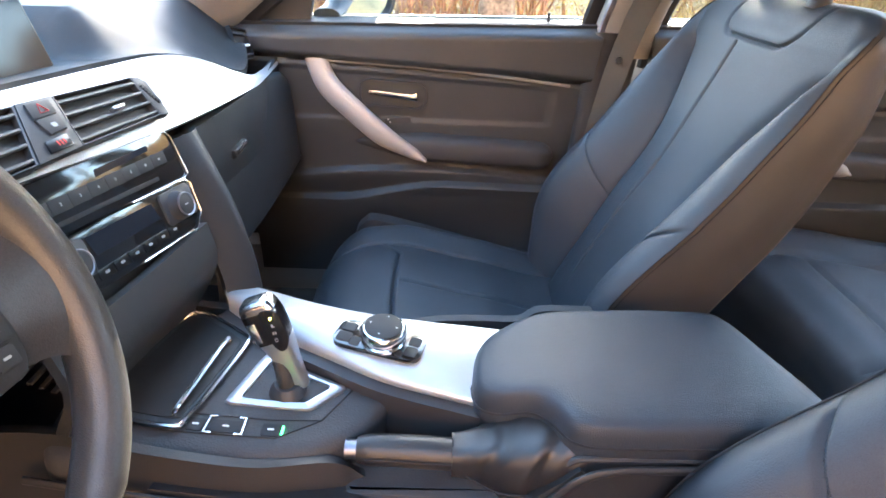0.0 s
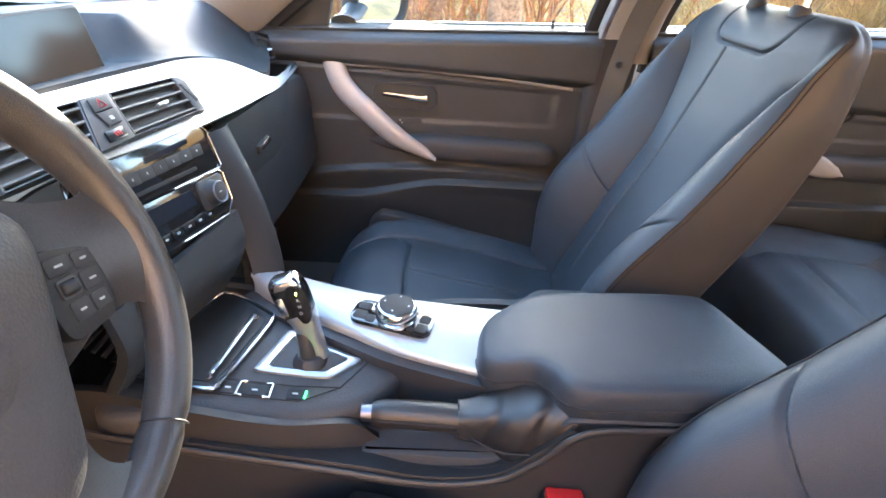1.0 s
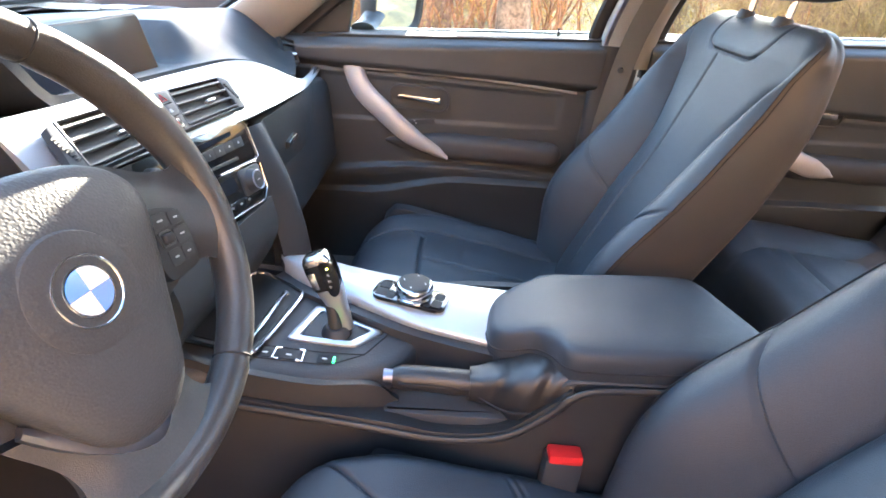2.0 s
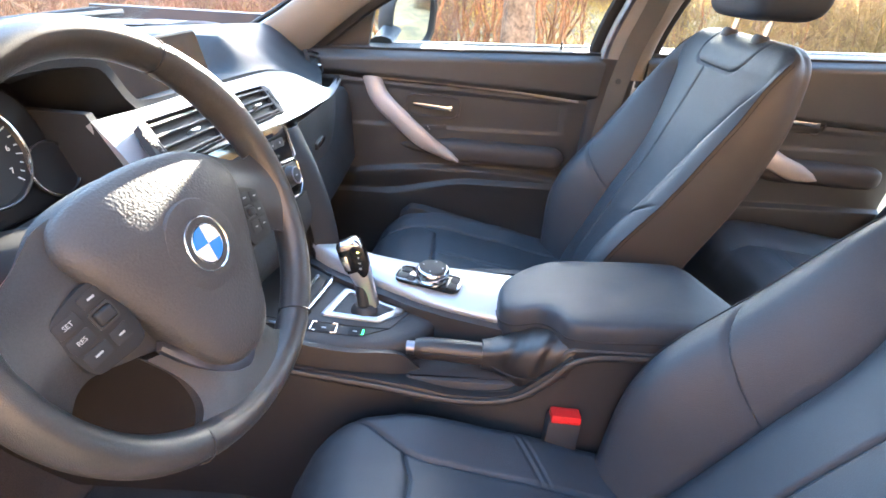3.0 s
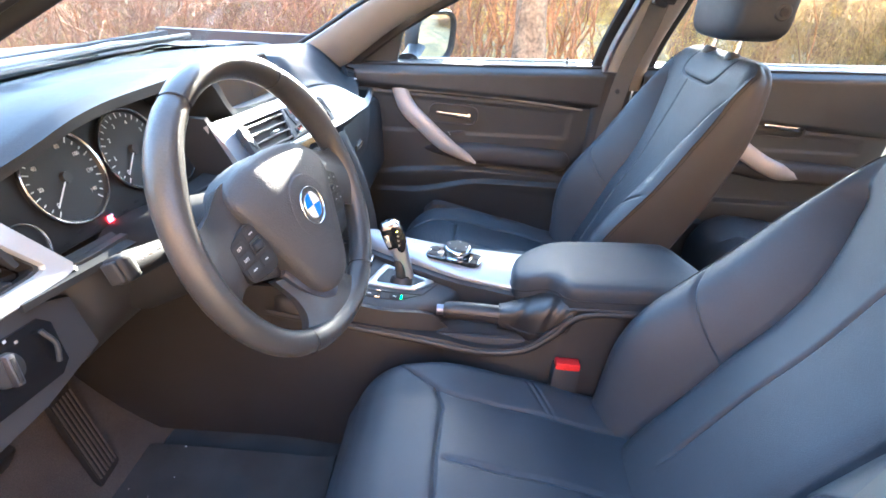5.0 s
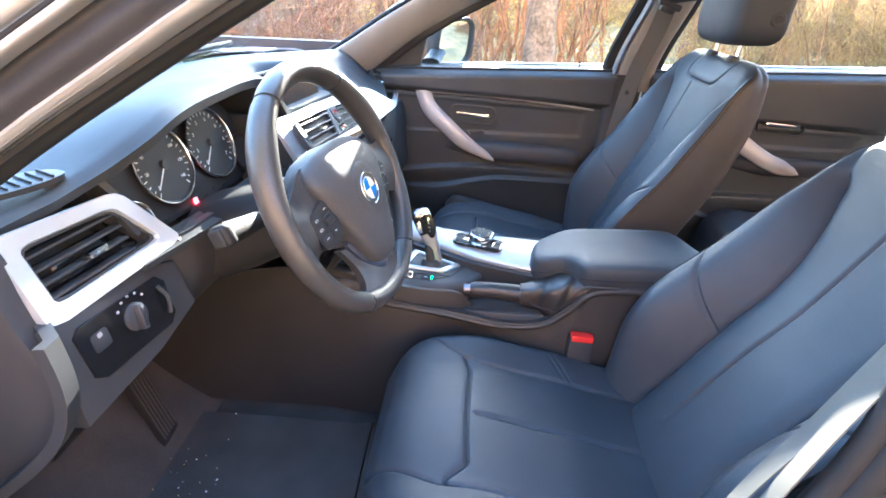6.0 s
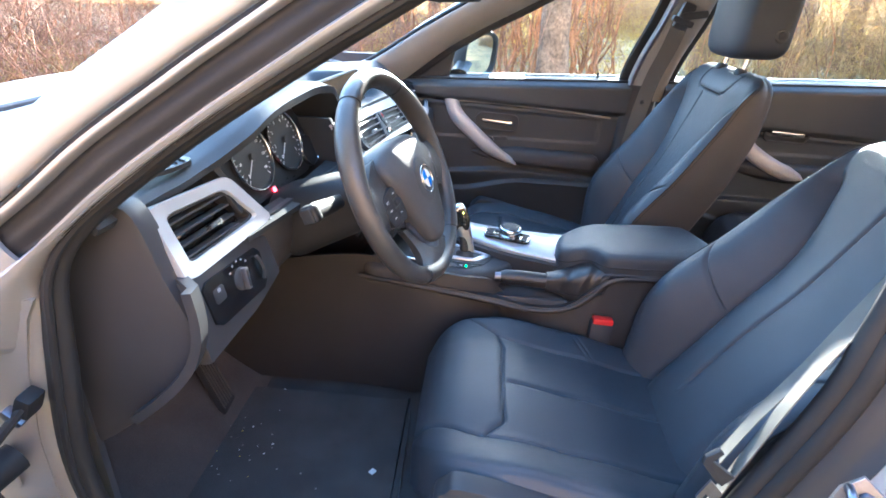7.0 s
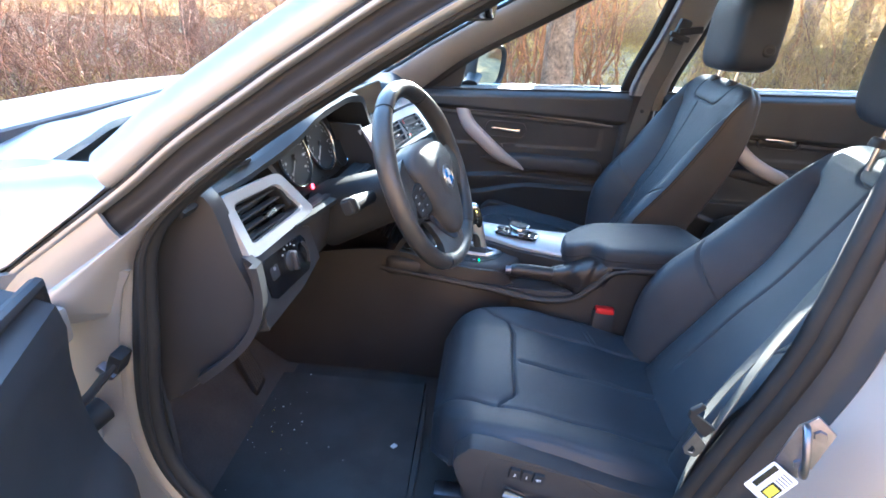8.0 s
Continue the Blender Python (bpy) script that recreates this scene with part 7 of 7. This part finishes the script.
def strands(rnd, p, d, ln, wd, sag, steps=4):
    """Many tapered, bending stems at once: their rows of points from the foot to the tip, and their faces."""
    n = len(p)
    side = np.cross(d, rnd.normal(size=(n, 3)))
    side /= np.linalg.norm(side, axis=1, keepdims=True)
    other = np.cross(d, side)
    pts, rows = [p], []
    for k in range(steps):
        d = d + rnd.normal(0, 0.20, (n, 3)) + np.array([0, 0, -1.0]) * (sag * (k + 1) / steps)[:, None]
        d /= np.linalg.norm(d, axis=1, keepdims=True)
        pts.append(pts[-1] + d * (ln / steps)[:, None])
    for k, q in enumerate(pts):
        w = (wd * (1 - 0.82 * k / steps))[:, None]
        rows.append(np.stack([q + side * w, q - side * w * 0.5 + other * w * 0.87, q - side * w * 0.5 - other * w * 0.87], 1))
    v = np.stack(rows, 1).reshape(-1, 3)
    one = [(3 * k + a, 3 * k + (a + 1) % 3, 3 * k + 3 + (a + 1) % 3, 3 * k + 3 + a) for k in range(steps) for a in range(3)]
    f = (np.arange(n)[:, None, None] * 3 * (steps + 1) + np.array(one)[None]).reshape(-1, 4)
    return pts, v, f


def thicket(name, clumps, region, mat, label, seed, tall=2.0):
    """Arching canes with side twigs and finer twigs on those, as one mesh."""
    rnd = np.random.RandomState(seed)
    foot = np.array([region(rnd) for _ in range(clumps)])
    n = 5
    base = np.repeat(foot, n, axis=0) + rnd.normal(0, 0.16, (clumps * n, 2))
    p = np.column_stack([base, 0.015 * np.maximum(0, np.hypot(base[:, 0], base[:, 1]) - 6) - 0.03])
    a = rnd.uniform(0, 2 * math.pi, len(p))
    lean = rnd.uniform(0.1, 0.9, len(p))
    d = np.column_stack([np.cos(a) * lean, np.sin(a) * lean, np.ones(len(p))])
    d /= np.linalg.norm(d, axis=1, keepdims=True)
    ln = tall * rnd.uniform(0.45, 1.35, len(p))
    verts, faces, count = [], [], 0
    level = [(p, d, ln, 0.0045 + 0.003 * rnd.uniform(size=len(p)), rnd.uniform(0.05, 0.45, len(p)), 4)]
    for more in (4, 3, 0):
        p, d, ln, wd, sag, steps = level.pop()
        pts, v, f = strands(rnd, p, d, ln, wd, sag, steps)
        verts.append(v)
        faces.append(f + count)
        count += len(v)
        if more:
            m = len(p)
            line = np.stack(pts, 1)
            who = np.repeat(np.arange(m), more)
            at_row = rnd.uniform(0.8, steps - 0.05, m * more)
            k, r = at_row.astype(int), (at_row % 1)[:, None]
            q = line[who, k] * (1 - r) + line[who, k + 1] * r
            way = line[who, k + 1] - line[who, k]
            way /= np.linalg.norm(way, axis=1, keepdims=True)
            way = way * 0.8 + rnd.normal(0, 0.62, (m * more, 3))
            way /= np.linalg.norm(way, axis=1, keepdims=True)
            level.append((q, way, ln[who] * rnd.uniform(0.18, 0.48, m * more), wd[who] * 0.55, rnd.uniform(0, 0.25, m * more), 3))
    return from_arrays(name, np.concatenate(verts).tolist(), np.concatenate(faces).tolist(), mat, label, "undergrowth", "stuff")


thicket("twig_scrub", 900, band, TWIG, "tangle of bare brown twigs", 3)
thicket("pale_twig_scrub", 130, lambda rnd: (rnd.uniform(3.0, 8.5), rnd.uniform(5.2, 9.5)), GRASS, "pale arching bare twigs beside the trunks", 8, 1.9)
brush("dry_grass", 1700, band, 0.75, 0.006, GRASS, "tall dry yellow grass", 5, 0.8, 9)


VINE = material("red_brown_vine", (0.52, 0.25, 0.11), 0.85, grain=0.4, grain_size=40, stain=0.4, stain_size=4, second=(0.22, 0.12, 0.07))


def vines(seed):
    """Woody vines that climb between the trunks, as one mesh."""
    rnd = random.Random(seed)
    v, f = [], []
    for k in range(90):
        spot = rnd.choice(((-0.15, 0.35, 5.9), (1.0, 0.22, 6.3), (0.2, 0.2, 6.1), (-1.6, 0.8, 6.6), (3.2, 0.9, 6.8)))
        x, y, z = spot[0] + rnd.gauss(0, spot[1]), spot[2] + rnd.uniform(-0.4, 0.5), -0.05
        drift, rad, ph = rnd.gauss(0, 0.12), rnd.uniform(0.006, 0.024), rnd.uniform(0, 6)
        base = len(v)
        n = 22
        for i in range(n):
            wob = 0.05 * math.sin(ph + i * 0.7) + 0.07 * noise.noise(Vector((k * 3.1, i * 0.4, 0)))
            c = (x + drift * i * 0.15 + wob, y + 0.05 * math.cos(ph + i * 0.6), z + 0.115 * i)
            r = rad * (1 - 0.5 * i / n)
            for s in range(5):
                v.append((c[0] + r * math.cos(s * 1.2566), c[1] + r * math.sin(s * 1.2566), c[2]))
        for i in range(n - 1):
            for s in range(5):
                f.append((base + 5 * i + s, base + 5 * i + (s + 1) % 5, base + 5 * i + 5 + (s + 1) % 5, base + 5 * i + 5 + s))
    return from_arrays("climbing_vines", v, f, VINE, "red-brown woody vines climbing round the trunks", "vines", "stuff")


vines(21)


def leaf_cloud(seed, count):
    rnd = np.random.RandomState(seed)
    v, f = [], []
    for _ in range(count):
        x, y = rnd.triangular(-4.0, 0.2, 6.5), rnd.uniform(5.6, 11.5)
        z = abs(rnd.normal(0.1, 1.2)) * (0.5 + 0.5 * math.sin(x * 2.3 + y) ** 2) + 0.02
        s = rnd.uniform(0.006, 0.018)
        u = rnd.normal(size=3)
        u /= np.linalg.norm(u)
        w = np.cross(u, rnd.normal(size=3))
        w /= np.linalg.norm(w)
        p = np.array([x, y, z])
        b = len(v)
        v += [tuple(p - u * s), tuple(p + w * s * 0.5 + u * s * 0.1), tuple(p + u * s), tuple(p - w * s * 0.5 + u * s * 0.1)]
        f.append((b, b + 1, b + 2, b + 3))
    return from_arrays("hanging_leaves", v, f, LEAVES, "yellow and rust autumn leaves in the scrub", "leaves", "stuff")


leaf_cloud(11, 52000)

# far woods: a ring of backdrop behind the scrub, its backlight put in as glow
GLOWING_WOODS = material("glowing_far_woods", (0.34, 0.24, 0.14), 0.95, grain=0.5, grain_size=2.5, stain=0.6, stain_size=0.35, second=(0.14, 0.10, 0.06))
wn2 = GLOWING_WOODS.node_tree
wb = wn2.nodes["Principled BSDF"]
tcw, mpw, nzw, rmw = (wn2.nodes.new(k) for k in ("ShaderNodeTexCoord", "ShaderNodeMapping", "ShaderNodeTexNoise", "ShaderNodeValToRGB"))
mpw.inputs["Scale"].default_value = (4.5, 4.5, 1.2)
nzw.inputs["Scale"].default_value, nzw.inputs["Detail"].default_value, nzw.inputs["Roughness"].default_value = 1.3, 8, 0.75
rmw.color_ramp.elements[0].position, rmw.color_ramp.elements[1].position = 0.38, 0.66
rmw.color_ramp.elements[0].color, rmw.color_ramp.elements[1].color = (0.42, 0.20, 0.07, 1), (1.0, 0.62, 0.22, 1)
wn2.links.new(tcw.outputs["Object"], mpw.inputs[0])
wn2.links.new(mpw.outputs[0], nzw.inputs["Vector"])
wn2.links.new(nzw.outputs[0], rmw.inputs[0])
# Emission stands in for sunlight that comes through the woods.
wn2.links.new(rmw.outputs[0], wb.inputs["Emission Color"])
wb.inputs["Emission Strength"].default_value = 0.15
# Dark woods out of view, added to block sky light from the door side.
UNSEEN_WOODS = material("unseen_dark_woods", (0.26, 0.16, 0.10), 0.95, grain=0.5, grain_size=2.5, stain=0.6, stain_size=0.35, second=(0.16, 0.10, 0.06))


def wood_ring(a0, a1, n, mat, label, top=5.2):
    """A stretch of the far tree line, round the place."""
    v, f = [], []
    for i in range(n + 1):
        a = radians(a0 + (a1 - a0) * i / n)
        for z in (-0.5, top / 2, top):
            r = 22 + 3 * noise.noise(Vector((a * 5, z, 0)))
            v.append((-r * math.sin(a) * 1.1, r * math.cos(a), z + (1.5 * noise.noise(Vector((a * 17, 0, 5))) if z == top else 0)))
    for i in range(n):
        for k in range(2):
            f.append((3 * i + k, 3 * i + 3 + k, 3 * i + 4 + k, 3 * i + 1 + k))
    from_arrays("backdrop", v, f, mat, label, "woods", "structure")


wood_ring(-95, 125, 80, GLOWING_WOODS, "glowing golden brown backdrop of autumn woods in the distance")
wood_ring(125, 265, 50, UNSEEN_WOODS, "unseen dark woods added behind the open door side", 14.5)
